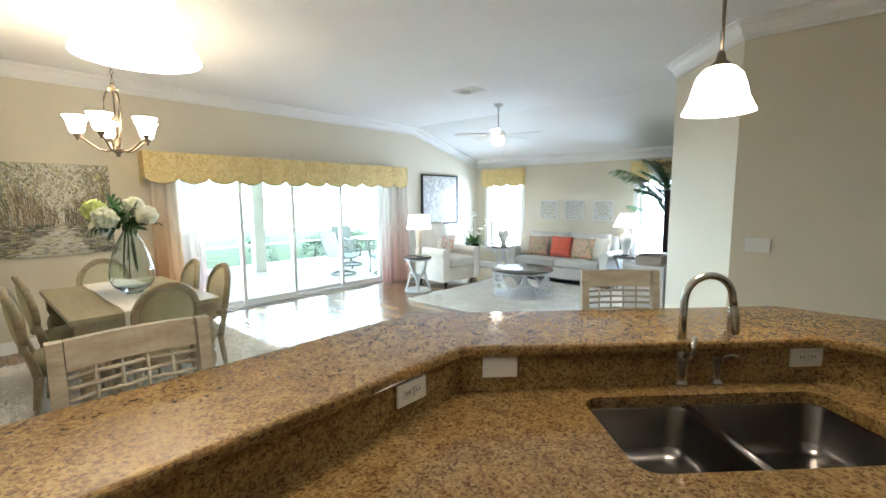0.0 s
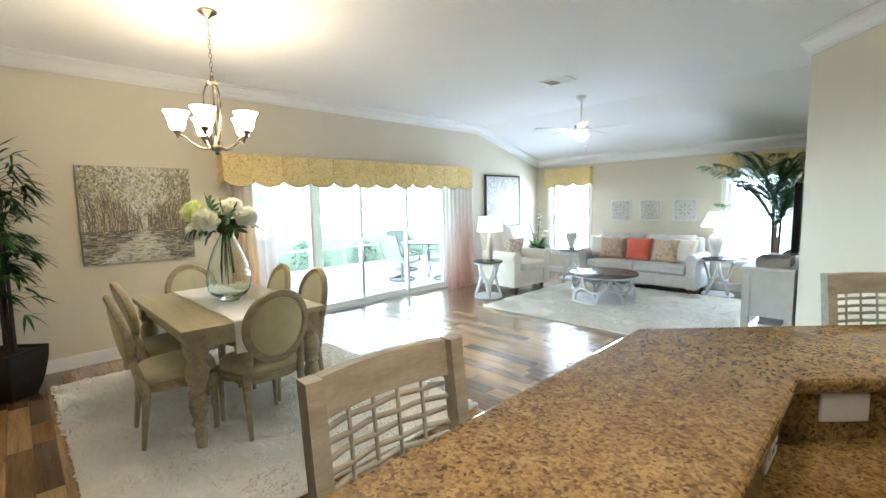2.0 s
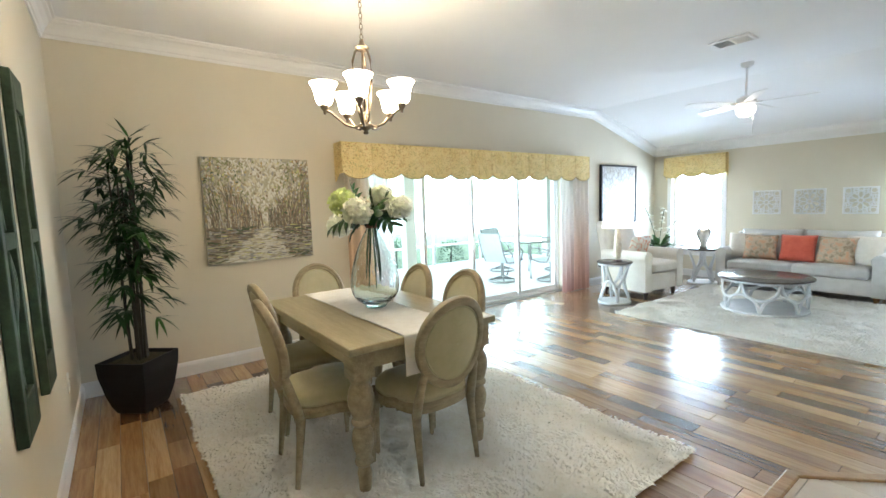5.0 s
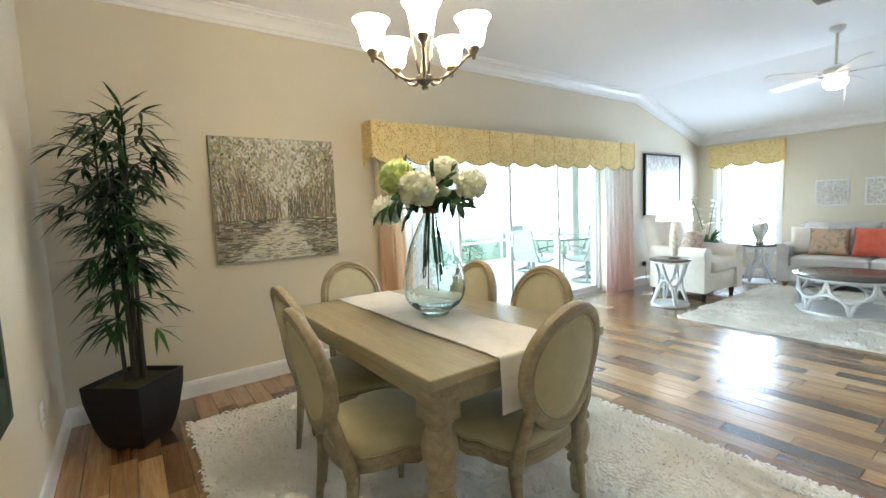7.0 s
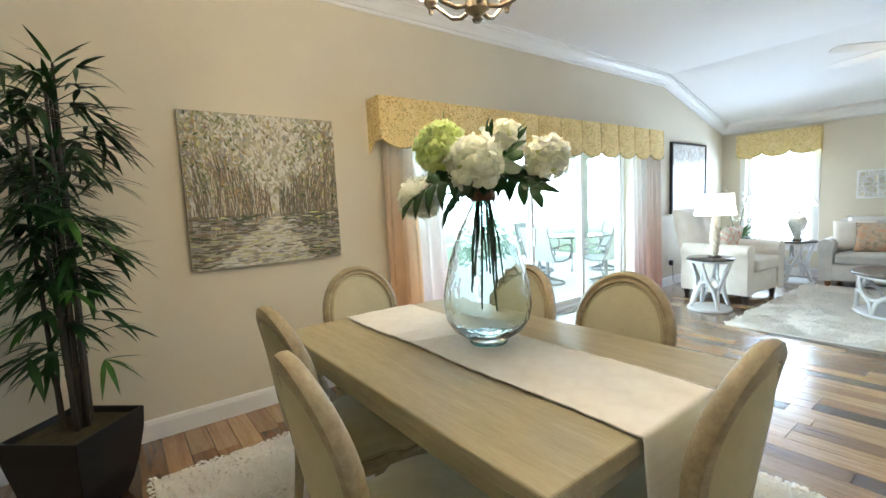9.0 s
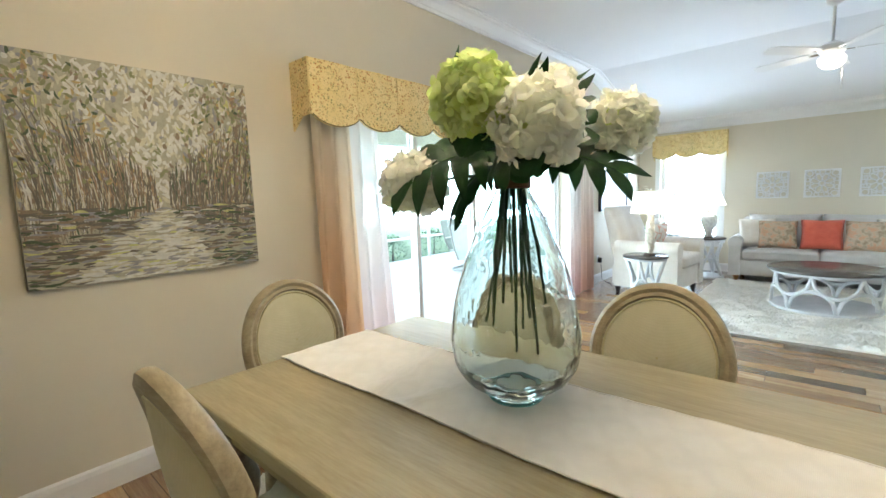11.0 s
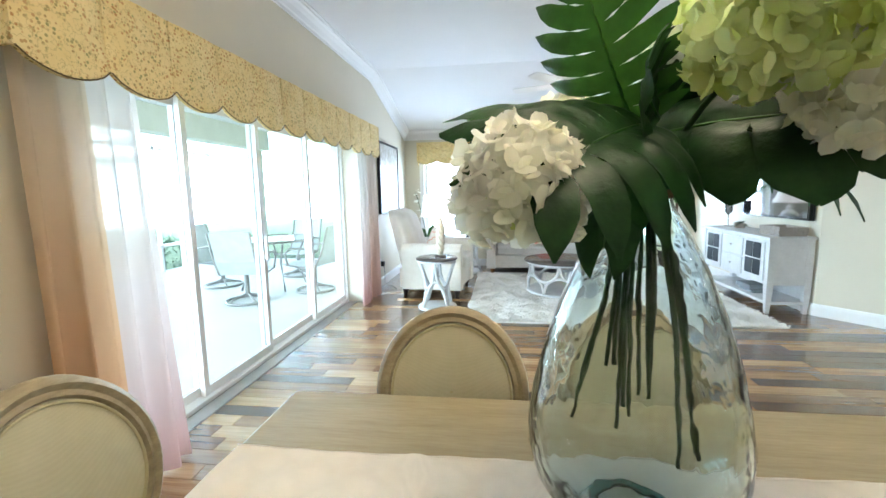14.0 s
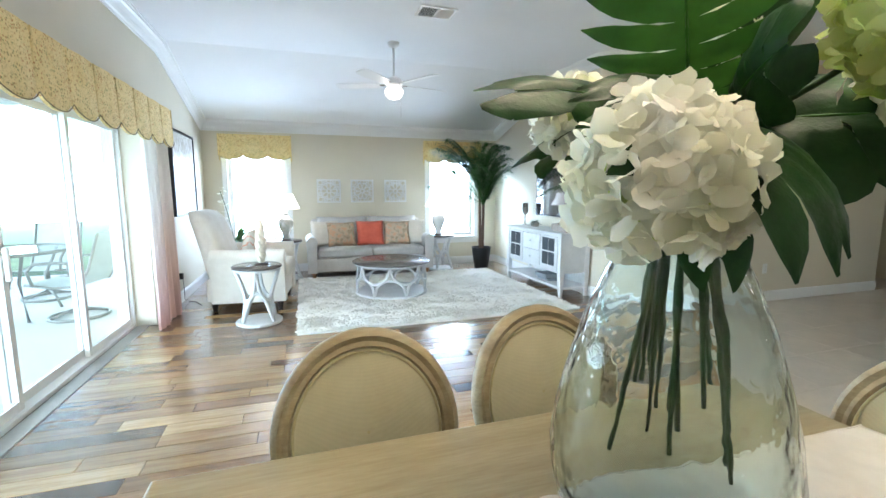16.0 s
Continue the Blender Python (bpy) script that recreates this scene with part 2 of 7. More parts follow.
def sweep(bm, line, section, closed=False):
    """A moulding: section points (out, up) carried along a flat line of (x, y, z), out to the line's right."""
    n, rings = len(line), []
    line = [Vector(p) for p in line]
    for k, p in enumerate(line):
        d0 = (p - line[k - 1]) if k or closed else (line[1] - p)
        d1 = (line[(k + 1) % n] - p) if k < n - 1 or closed else d0
        r0, r1 = (Vector((d.y, -d.x, 0)).normalized() for d in (d0, d1))
        side = (r0 + r1).normalized()
        side = side / max(0.3, side.dot(r0))
        rings.append([p + side * o + Vector((0, 0, u)) for o, u in section])
    if closed:
        rings.append(rings[0])
    return loft(bm, rings, cap=not closed)


def move(bm, m):
    bmesh.ops.transform(bm, matrix=m, verts=bm.verts)
    return bm


def ease(t):
    return t * t * (3 - 2 * t)

# ---- the shell of the house ----
WX, SY, NY, EX, TOP = -5.715, -0.22, 8.48, -0.89, 2.89
BEND, LOW = 6.50, 2.345  # the ceiling slopes down from BEND to the north wall


def wall(name, lo, hi, holes=(), axis="y", label="smooth wall in warm beige paint"):
    """A wall block with openings; holes run (from, to, bottom, top) along the axis."""
    bm, k = bmesh.new(), 1 if axis == "y" else 0
    at = lo[k]
    for a, b, z0, z1 in sorted(holes):
        for u0, u1, v0, v1 in ((at, a, lo[2], hi[2]), (a, b, lo[2], z0), (a, b, z1, hi[2])):
            if u1 - u0 > 1e-4 and v1 - v0 > 1e-4:
                p, q = [lo[0], lo[1], v0], [hi[0], hi[1], v1]
                p[k], q[k] = u0, u1
                span(bm, p, q)
        at = b
    p, q = list(lo), list(hi)
    p[k] = at
    span(bm, p, q)
    return tagged(part(name, bm, WALL), label, "wall", kind="structure")


SLIDE = (2.33, 5.84, 0.0, 1.96)
wall("wall_west", (WX - 0.30, SY - 0.2, 0), (WX, NY + 0.2, TOP + 0.1), [SLIDE])
WIN = [(-5.38, -4.53, 0.50, 1.94), (-2.17, -1.32, 0.50, 1.94)]
wall("wall_north", (WX, NY, 0), (EX + 0.2, NY + 0.2, TOP + 0.1), WIN, "x")
wall("wall_south", (WX, SY - 0.2, 0), (-2.6, SY, TOP + 0.1), axis="x")
wall("wall_kitchen_side", (-2.8, -2.8, 0), (-2.6, SY - 0.2, TOP + 0.1))
wall("wall_kitchen", (-2.8, -3.0, 0), (4.2, -2.8, TOP + 0.1), axis="x")
wall("wall_kitchen_east", (4.0, -2.8, 0), (4.2, 9.0, TOP + 0.1))
bm = bmesh.new()
slab(bm, [(EX, NY), (EX, 5.55), (-0.20, 4.71), (2.95, 4.71), (2.95, 4.91), (-0.10, 4.91), (EX + 0.2, 5.66), (EX + 0.2, NY)], 0, TOP + 0.1)
tagged(part("wall_east", bm, WALL), "beige wall with an angled corner by the living room", "wall", kind="structure")
wall("wall_hall", (2.95, 8.8, 0), (4.0, 9.0, TOP + 0.1), axis="x")
wall("wall_hall_side", (2.75, 4.91, 0), (2.95, 8.8, TOP + 0.1))

bm = bmesh.new()
span(bm, (WX - 0.1, -3.0, TOP), (4.2, BEND, TOP + 0.12))
span(bm, (EX + 0.1, BEND, TOP), (4.2, 9.0, TOP + 0.12))
vs = [(WX - 0.1, BEND, TOP), (EX + 0.1, BEND, TOP), (EX + 0.1, NY + 0.1, LOW - 0.024), (WX - 0.1, NY + 0.1, LOW - 0.024)]
loft(bm, [vs, [(x, y, z + 0.12) for x, y, z in vs]])
tagged(part("ceiling", bm, CEIL), "white painted ceiling that slopes down over the sofa", "ceiling", kind="structure")

CROWN = [(0, -0.135), (0.012, -0.135), (0.014, -0.112), (0.024, -0.106), (0.040, -0.070), (0.066, -0.040), (0.084, -0.030), (0.088, -0.014), (0.105, -0.012), (0.105, 0.035), (0, 0.035)]
ROOM = [(-2.6, SY), (WX, SY), (WX, BEND), (WX, NY), (EX, NY), (EX, BEND), (EX, 5.55), (-0.20, 4.71), (2.95, 4.71)]
line = [(x, y, LOW if y == NY else TOP) for x, y in ROOM]
tagged(part("crown_moulding", sweep(bmesh.new(), line, CROWN), TRIM), "white painted crown moulding along the ceiling", "moulding", kind="structure")
BASE = [(0, 0), (0.016, 0), (0.016, 0.095), (0.010, 0.115), (0, 0.125)]


def skirting(line):
    tagged(part("baseboard", sweep(bmesh.new(), [(x, y, 0.001) for x, y in line], BASE), TRIM), "white painted wooden baseboard along the wall", "baseboard", kind="structure")


skirting([(-2.6, SY), (WX, SY), (WX, SLIDE[0] - 0.02)])
skirting([(WX, SLIDE[1] + 0.02), (WX, NY), (EX, NY), (EX, 5.55), (-0.20, 4.71), (2.95, 4.71)])

# slabs under the two floor coverings; the wood meets the tile along a bent border
EDGE = [(-1.96, -0.22), (-1.96, 2.80), (-0.14, 4.62)]
bm = bmesh.new()
span(bm, (WX - 0.30, -3.0, -0.2), (4.2, 9.0, -0.022))
tagged(part("floor_slab", bm, plain("grout", (0.30, 0.26, 0.21), 0.9)), "concrete floor slab under the planks and tiles", "floor", kind="structure")

# sliding glass doors
GLASS, gn, gl, gp = shader("window_glass")
gp.inputs["Transmission Weight"].default_value, gp.inputs["Roughness"].default_value, gp.inputs["IOR"].default_value = 1.0, 0.0, 1.08
gp.inputs["Base Color"].default_value = (0.93, 0.97, 0.96, 1)
SLX = WX - 0.245


def pane(lo, hi, parent):
    ob = part("pane", span(bmesh.new(), lo, hi), GLASS, parent, "clear glass pane")
    ob.visible_shadow = False
    return ob


door = tagged(thing("sliding_door_1"), "white aluminium sliding glass doors, closed, to the patio", "glass door", kind="structure")
bm = bmesh.new()
y0, y1, _, z1 = SLIDE
span(bm, (SLX - 0.07, y0, 0.0), (SLX + 0.07, y1, 0.03), 0.003)
span(bm, (SLX - 0.07, y0, z1 - 0.05), (SLX + 0.07, y1, z1), 0.003)
span(bm, (SLX - 0.07, y0, 0.03), (SLX + 0.07, y0 + 0.04, z1 - 0.05), 0.003)
span(bm, (SLX - 0.07, y1 - 0.03, 0.03), (SLX + 0.07, y1, z1 - 0.05), 0.003)
part("outer_frame", bm, TRIM, door)
STILES = [2.37, 3.25, 4.06, 4.96, 5.80]
for k, (a, b) in enumerate(zip(STILES, STILES[1:])):
    x = SLX + (0.022 if k % 2 else -0.022)
    bm = bmesh.new()
    a0, b0 = a - 0.024, b + 0.024
    for lo, hi in (((a0, 0.03), (a0 + 0.048, z1 - 0.05)), ((b0 - 0.048, 0.03), (b0, z1 - 0.05)), ((a0 + 0.048, 0.03), (b0 - 0.048, 0.09)), ((a0 + 0.048, z1 - 0.10), (b0 - 0.048, z1 - 0.05))):
        span(bm, (x - 0.018, lo[0], lo[1]), (x + 0.018, hi[0], hi[1]), 0.003)
    leaf = part("door_leaf", bm, TRIM, door)
    pane((x - 0.003, a0 + 0.048, 0.09), (x + 0.003, b0 - 0.048, z1 - 0.10), leaf)
part("pull_handle", box(bmesh.new(), (SLX + 0.055, 4.06, 0.90), (0.03, 0.025, 0.20), 0.008), PLASTIC, door, "white pull handle")
part("track", span(bmesh.new(), (WX - 0.165, y0, -0.02), (WX - 0.06, y1, 0.006), 0.002), plain("grey_sill", (0.42, 0.40, 0.37), 0.4, 0.4), door, "grey metal door track")

for k, (a, b, z0, z1) in enumerate(WIN, 1):
    w = tagged(thing(f"window_{k}"), "white framed sash window over a white sill, blown bright", "window", kind="structure")
    bm, c = bmesh.new(), 0.055
    for lo, hi in (((a - 0.075, z0 - 0.02), (a, z1 + 0.08)), ((b, z0 - 0.02), (b + 0.075, z1 + 0.08)), ((a, z1), (b, z1 + 0.08))):
        span(bm, (lo[0], NY - 0.018, lo[1]), (hi[0], NY, hi[1]), 0.003)
    part("casing", bm, TRIM, w)
    bm = bmesh.new()
    for lo, hi in (((a, z0), (a + c, z1)), ((b - c, z0), (b, z1)), ((a + c, z0), (b - c, z0 + c)), ((a + c, z1 - c), (b - c, z1)), ((a + c, 1.20), (b - c, 1.23))):
        span(bm, (lo[0], NY + 0.10, lo[1]), (hi[0], NY + 0.15, hi[1]), 0.003)
    part("window_frame", bm, TRIM, w)
    pane((a + c, NY + 0.122, z0 + c), (b - c, NY + 0.128, 1.20), w)
    pane((a + c, NY + 0.122, 1.23), (b - c, NY + 0.128, z1 - c), w)
    part("window_sill", span(bmesh.new(), (a - 0.10, NY - 0.06, z0 - 0.05), (b + 0.10, NY + 0.10, z0 - 0.001), 0.006), TRIM, w)
    part("apron", span(bmesh.new(), (a - 0.07, NY - 0.016, z0 - 0.12), (b + 0.07, NY, z0 - 0.05), 0.003), TRIM, w)

# ---- dining: table, chairs, rug ----
RUG_Z = 0.024


def shag(name, x0, x1, y0, y1, label, step=0.021, seed=1):
    """A deep-pile rug: a wavy bed with thousands of tufts."""
    rug = thing(name, None, label, "rug")
    rnd = random.Random(seed)
    bm = bmesh.new()
    slab(bm, [(x0 + 0.01, y0 + 0.01), (x1 - 0.01, y0 + 0.01), (x1 - 0.01, y1 - 0.01), (x0 + 0.01, y1 - 0.01)], 0.001, 0.015)
    part("backing", bm, RUGSHAG, rug)
    vs, fs = [], []
    nx, ny = int((x1 - x0) / step), int((y1 - y0) / step)
    for i in range(nx):
        for j in range(ny):
            x, y = x0 + (i + rnd.random()) * step, y0 + (j + rnd.random()) * step
            flow = noise.noise(Vector((x * 2.2, y * 2.2, seed))) * 3.6 + noise.noise(Vector((x * 7, y * 7, seed))) * 1.6
            a, h = flow + rnd.uniform(-0.7, 0.7), rnd.uniform(0.009, 0.015)
            d = Vector((math.cos(a), math.sin(a), 0))
            s = Vector((-d.y, d.x, 0)) * rnd.uniform(0.009, 0.014)
            p, n = Vector((x, y, 0.010 + 0.009 * (1 + noise.noise(Vector((x * 9, y * 9, seed + 4)))) + 0.005 * noise.noise(Vector((x * 24, y * 24, seed + 9))))), len(vs)
            mid, tip = p + d * 0.012 + Vector((0, 0, h)), p + d * rnd.uniform(0.024, 0.038) + Vector((0, 0, h * 0.7))
            vs += [p - s * 0.7, p + s * 0.7, mid + s, mid - s, tip]
            fs += [(n, n + 1, n + 2, n + 3), (n + 3, n + 2, n + 4)]
    me = bpy.data.meshes.new("shag_pile")
    me.from_pydata(vs, [], fs)
    me.materials.append(RUGSHAG)
    pile = new("shag_pile", me)
    pile.parent = rug
    tagged(pile, kind="stuff")
    return rug


shag("dining_rug", -5.20, -2.36, 0.41, 2.62, "cream deep-pile shag rug under the dining table", 0.0155, 3)
shag("living_rug", -4.40, -1.38, 5.06, 7.72, "ivory shag area rug before the grey sofa", 0.021, 5)

TX0, TX1, TY0, TY1, TZ = -4.58, -3.135, 0.925, 1.845, 0.79


def dining_table():
    t = thing("dining_table", pose((TX0 + TX1) / 2, (TY0 + TY1) / 2, RUG_Z), "greige washed wooden dining table with turned baluster legs", "dining table")
    w, d, h = (TX1 - TX0) / 2, (TY1 - TY0) / 2, TZ - RUG_Z
    part("tabletop", box(bmesh.new(), (0, 0, h - 0.02), (2 * w, 2 * d, 0.04), 0.006), TABLEWOOD, t)
    for s in (-1, 1):
        part("apron", box(bmesh.new(), (0, s * (d - 0.075), h - 0.09), (2 * w - 0.24, 0.026, 0.10), 0.004), TABLEWOOD, t)
        part("apron", box(bmesh.new(), (s * (w - 0.075), 0, h - 0.09), (0.026, 2 * d - 0.24, 0.10), 0.004), TABLEWOOD, t)
    prof = [(0.0, 0.0), (0.026, 0.0), (0.030, 0.012), (0.033, 0.05), (0.036, 0.10), (0.030, 0.125), (0.030, 0.135), (0.046, 0.15), (0.046, 0.165), (0.036, 0.18), (0.040, 0.20), (0.052, 0.24), (0.056, 0.28), (0.050, 0.315), (0.040, 0.335), (0.040, 0.345), (0.054, 0.36), (0.054, 0.37), (0.044, 0.385), (0.052, 0.41), (0.064, 0.455), (0.066, 0.49), (0.058, 0.53), (0.044, 0.555), (0.044, 0.565), (0.052, 0.575), (0.052, 0.59), (0.0, 0.59)]
    for sx in (-1, 1):
        for sy in (-1, 1):
            bm = lathe(bmesh.new(), prof, 20, (sx * (w - 0.085), sy * (d - 0.085), 0))
            box(bm, (sx * (w - 0.085), sy * (d - 0.085), 0.668), (0.112, 0.112, 0.156), 0.005)
            part("leg", bm, CHAIRWOOD, t, smooth=40)
    return t


dining_table()


def oval(a, b, n, y=0.0, c=0.0):
    return [(a * math.cos(t), y, c + b * math.sin(t)) for t in (2 * math.pi * k / n for k in range(n))]


def dining_chair(m):
    c = thing("dining_chair", m, "oval-backed dining chair in washed wood with cream linen upholstery", "chair", "chairs round the dining table")
    lean = Matrix.Translation((0, -0.235, 0.465)) @ Matrix.Rotation(radians(9), 4, "X") @ Matrix.Diagonal((0.895, 1, 0.945, 1))
    # oval back frame, moulded, slightly curved round the sitter
    bm, n = bmesh.new(), 40
    rings = []
    for t in (2 * math.pi * k / n for k in range(n)):
        cx, cz = math.cos(t), math.sin(t)
        bow = -0.030 * (1 - cx * cx) + 0.010
        ring = []
        for r, y in ((0.196, 0.010), (0.203, 0.022), (0.215, 0.018), (0.228, 0.026), (0.243, 0.016), (0.247, 0.0), (0.243, -0.016), (0.225, -0.024), (0.203, -0.020), (0.196, -0.008)):
            ring.append((r * cx, y + bow, 0.275 + (r + 0.004) * 1.04 * cz))
        rings.append(ring)
    rings.append(rings[0])
    loft(bm, rings, False)
    part("back_frame", move(bm, lean), CHAIRWOOD, c, smooth=50)
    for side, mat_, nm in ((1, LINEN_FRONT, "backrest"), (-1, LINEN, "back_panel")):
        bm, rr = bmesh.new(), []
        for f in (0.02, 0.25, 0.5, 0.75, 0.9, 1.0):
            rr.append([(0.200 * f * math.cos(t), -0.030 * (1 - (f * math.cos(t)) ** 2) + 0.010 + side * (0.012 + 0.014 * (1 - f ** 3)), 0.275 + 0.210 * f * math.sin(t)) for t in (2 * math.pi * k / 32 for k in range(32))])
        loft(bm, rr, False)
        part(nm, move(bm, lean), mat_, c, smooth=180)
    for f, side in ((0.192, 1), (0.192, -1)):
        pts = [(f * math.cos(t), -0.030 * (1 - (f / 0.2 * math.cos(t)) ** 2) + 0.010 + side * 0.015, 0.275 + f * 1.055 * math.sin(t)) for t in (2 * math.pi * k / 40 for k in range(40))]
        part("piping", move(tube(bmesh.new(), pts, 0.0042, 6, True, up=(0, 1, 0)), lean), LINEN, c, smooth=180)
    # seat
    def plan(s, dz):
        out = []
        for k in range(36):
            t = 2 * math.pi * k / 36
            x, y = math.cos(t), math.sin(t)
            q = (abs(x) ** 3.2 + abs(y) ** 3.2) ** (-1 / 3.2)
            w = 0.245 if y > 0 else 0.215
            out.append((x * q * w * s, y * q * 0.225 * s, dz))
        return out
    part("seat_frame", loft(bmesh.new(), [plan(0.96, 0.345), plan(1.0, 0.352), plan(1.0, 0.372), plan(0.985, 0.378), plan(1.0, 0.384), plan(1.0, 0.402), plan(0.97, 0.408)]), CHAIRWOOD, c, smooth=50)
    part("seat", loft(bmesh.new(), [plan(0.95, 0.405), plan(0.985, 0.425), plan(0.975, 0.447), plan(0.90, 0.468), plan(0.7, 0.482), plan(0.4, 0.489), plan(0.1, 0.491)]), LINEN, c, smooth=180)
    part("piping", tube(bmesh.new(), plan(0.972, 0.412), 0.004, 6, True), LINEN, c, smooth=180)
    for sx in (-1, 1):
        bm = bmesh.new()
        tube(bm, [(sx * 0.185, -0.20, 0.35), (sx * 0.182, -0.212, 0.42), (sx * 0.178, -0.235, 0.50), (sx * 0.172, -0.250, 0.56), (sx * 0.150, -0.262, 0.60)], [0.026, 0.026, 0.023, 0.022, 0.018], 10)
        part("back_post", bm, CHAIRWOOD, c, smooth=180)
        bm = bmesh.new()
        tube(bm, [(sx * 0.185, -0.195, 0.36), (sx * 0.188, -0.205, 0.25), (sx * 0.192, -0.235, 0.0)], [0.026, 0.021, 0.013], 10)
        part("leg", bm, CHAIRWOOD, c, smooth=180)
        bm = lathe(bmesh.new(), [(0, 0), (0.013, 0), (0.014, 0.02), (0.021, 0.27), (0.025, 0.30), (0.020, 0.315), (0.027, 0.33), (0.028, 0.40), (0, 0.40)], 14, (sx * 0.205, 0.175, 0))
        part("leg", bm, CHAIRWOOD, c, smooth=40)
    return c


CHAIRS = [(-4.21, 1.10, 0), (-3.62, 0.99, -4), (-3.31, 1.43, 93), (-4.57, 1.435, -88), (-3.657, 1.755, 180), (-4.175, 1.69, 178)]
first = dining_chair(pose(CHAIRS[0][0], CHAIRS[0][1], RUG_Z, 0, 0, CHAIRS[0][2]))
for x, y, rz in CHAIRS[1:]:
    copy_thing(first, pose(x, y, RUG_Z, 0, 0, rz))

# table runner, hanging over the east end
bm, n = bmesh.new(), 96
top = [(TX0 + 0.004 + (TX1 - TX0 + 0.004) * k / n, TZ + 0.004 + 0.0018 * math.sin(k * 0.47) ** 2) for k in range(n + 1)]
top += [(TX1 + 0.012, TZ - 0.006), (TX1 + 0.014, TZ - 0.05), (TX1 + 0.020, TZ - 0.12), (TX1 + 0.018, TZ - 0.20)]
rows = []
for x, z in top:
    wob = 0.004 * math.sin(x * 9)
    rows.append([(x, 1.215 + wob + (1.570 - 1.215) * j / 16, z + 0.0012 * math.sin(j * 1.05 + x * 12) + (0.006 * math.exp(-((x + 4.13 + 0.06 * j / 16) / 0.022) ** 2) + 0.005 * math.exp(-((x + 4.02 - 0.10 * j / 16) / 0.018) ** 2) if z > TZ else 0)) for j in range(17)])
for dz in (0.0, 0.0028):
    grid = [[bm.verts.new((x, y, z + dz)) for x, y, z in r] for r in rows]
    for a, b in zip(grid, grid[1:]):
        for j in range(16):
            bm.faces.new((a[j], b[j], b[j + 1], a[j + 1]))
runner = thing("table_runner", None, "ivory linen table runner along the dining table", "table runner")
part("cloth", bm, RUNNER, runner, smooth=180)
for y in (1.217, 1.568):
    line = [(x, y + 0.004 * math.sin(x * 9), z + 0.003) for x, z in top]
    part("hem", tube(bmesh.new(), line, 0.0022, 5, up=(0, 1, 0)), RUNNER, runner)

# ---- kitchen bar ----
GRANITE, n, l, p = shader("brown_granite")
v = coords(n, l)
vor = n.new("ShaderNodeTexVoronoi")
vor.inputs["Scale"].default_value = 150
warp = n.new("ShaderNodeTexNoise")
warp.inputs["Scale"].default_value, warp.inputs["Detail"].default_value = 40, 3
l.new(v, warp.inputs["Vector"])
off = n.new("ShaderNodeVectorMath")
off.operation = "MULTIPLY_ADD"
off.inputs[1].default_value = (0.02, 0.02, 0.02)
l.new(warp.outputs["Color"], off.inputs[0])
l.new(v, off.inputs[2])
l.new(off.outputs[0], vor.inputs["Vector"])
speck = ramp(n, l, vor.outputs["Color"], [(0.10, (0.120, 0.074, 0.032)), (0.28, (0.220, 0.138, 0.056)), (0.48, (0.320, 0.206, 0.078)), (0.66, (0.405, 0.280, 0.112)), (0.9, (0.330, 0.230, 0.092))])
c1 = mix(n, l, speck, ramp(n, l, noise_at(n, l, v, 20, 5, 0.7), [(0.36, (0.50, 0.36, 0.24)), (0.60, (1.0, 0.96, 0.86))]), 0.60, "MULTIPLY")
c1 = mix(n, l, c1, ramp(n, l, noise_at(n, l, v, 130, 2), [(0.36, (0.42, 0.34, 0.26)), (0.46, (1, 1, 1))]), 0.40, "MULTIPLY")
l.new(c1, p.inputs["Base Color"])
p.inputs["Roughness"].default_value = 0.055
p.inputs["IOR"].default_value = 1.55

BZ, CZ = 1.075, 0.915
OUT = [(-0.875, 0.12), (-0.875, 1.735), (0.25, 2.88), (2.6, 2.88)]
INN = [(2.6, 2.43), (0.43, 2.43), (-0.435, 1.555), (-0.435, 0.12)]
bar = thing("breakfast_bar", None, "raised granite breakfast bar with an angled corner", "bar counter", kind="structure")
bm = slab(bmesh.new(), OUT + INN, BZ - 0.038, BZ, 0.012)
part("bar_top", bm, GRANITE, bar, "polished brown speckled granite top")
KO = [(-0.60, 0.14), (-0.60, 1.62), (0.36, 2.60), (2.6, 2.60)]
KI = [(2.6, 2.475), (0.41, 2.475), (-0.478, 1.575), (-0.478, 0.14)]
part("knee_wall", slab(bmesh.new(), KO + KI, 0, BZ - 0.038), WALL, bar, "beige painted knee wall")
SI = [(2.6, 2.455), (0.42, 2.455), (-0.458, 1.566), (-0.458, 0.14)]
part("backsplash", slab(bmesh.new(), [(-0.478, 0.14), (-0.478, 1.575), (0.41, 2.475), (2.6, 2.475)] + SI, CZ, BZ - 0.038), GRANITE, bar, "granite upstand")

# worktop with the sink cut-out; the sink lies along the slanted run
U = Vector((1, 1)).normalized()
V = Vector((1, -1)).normalized()
S0 = Vector((-0.138, 1.785))
SW_, SD = 0.79, 0.395


def at_sink(u, v):
    q = S0 + U * u + V * v
    return (q.x, q.y)


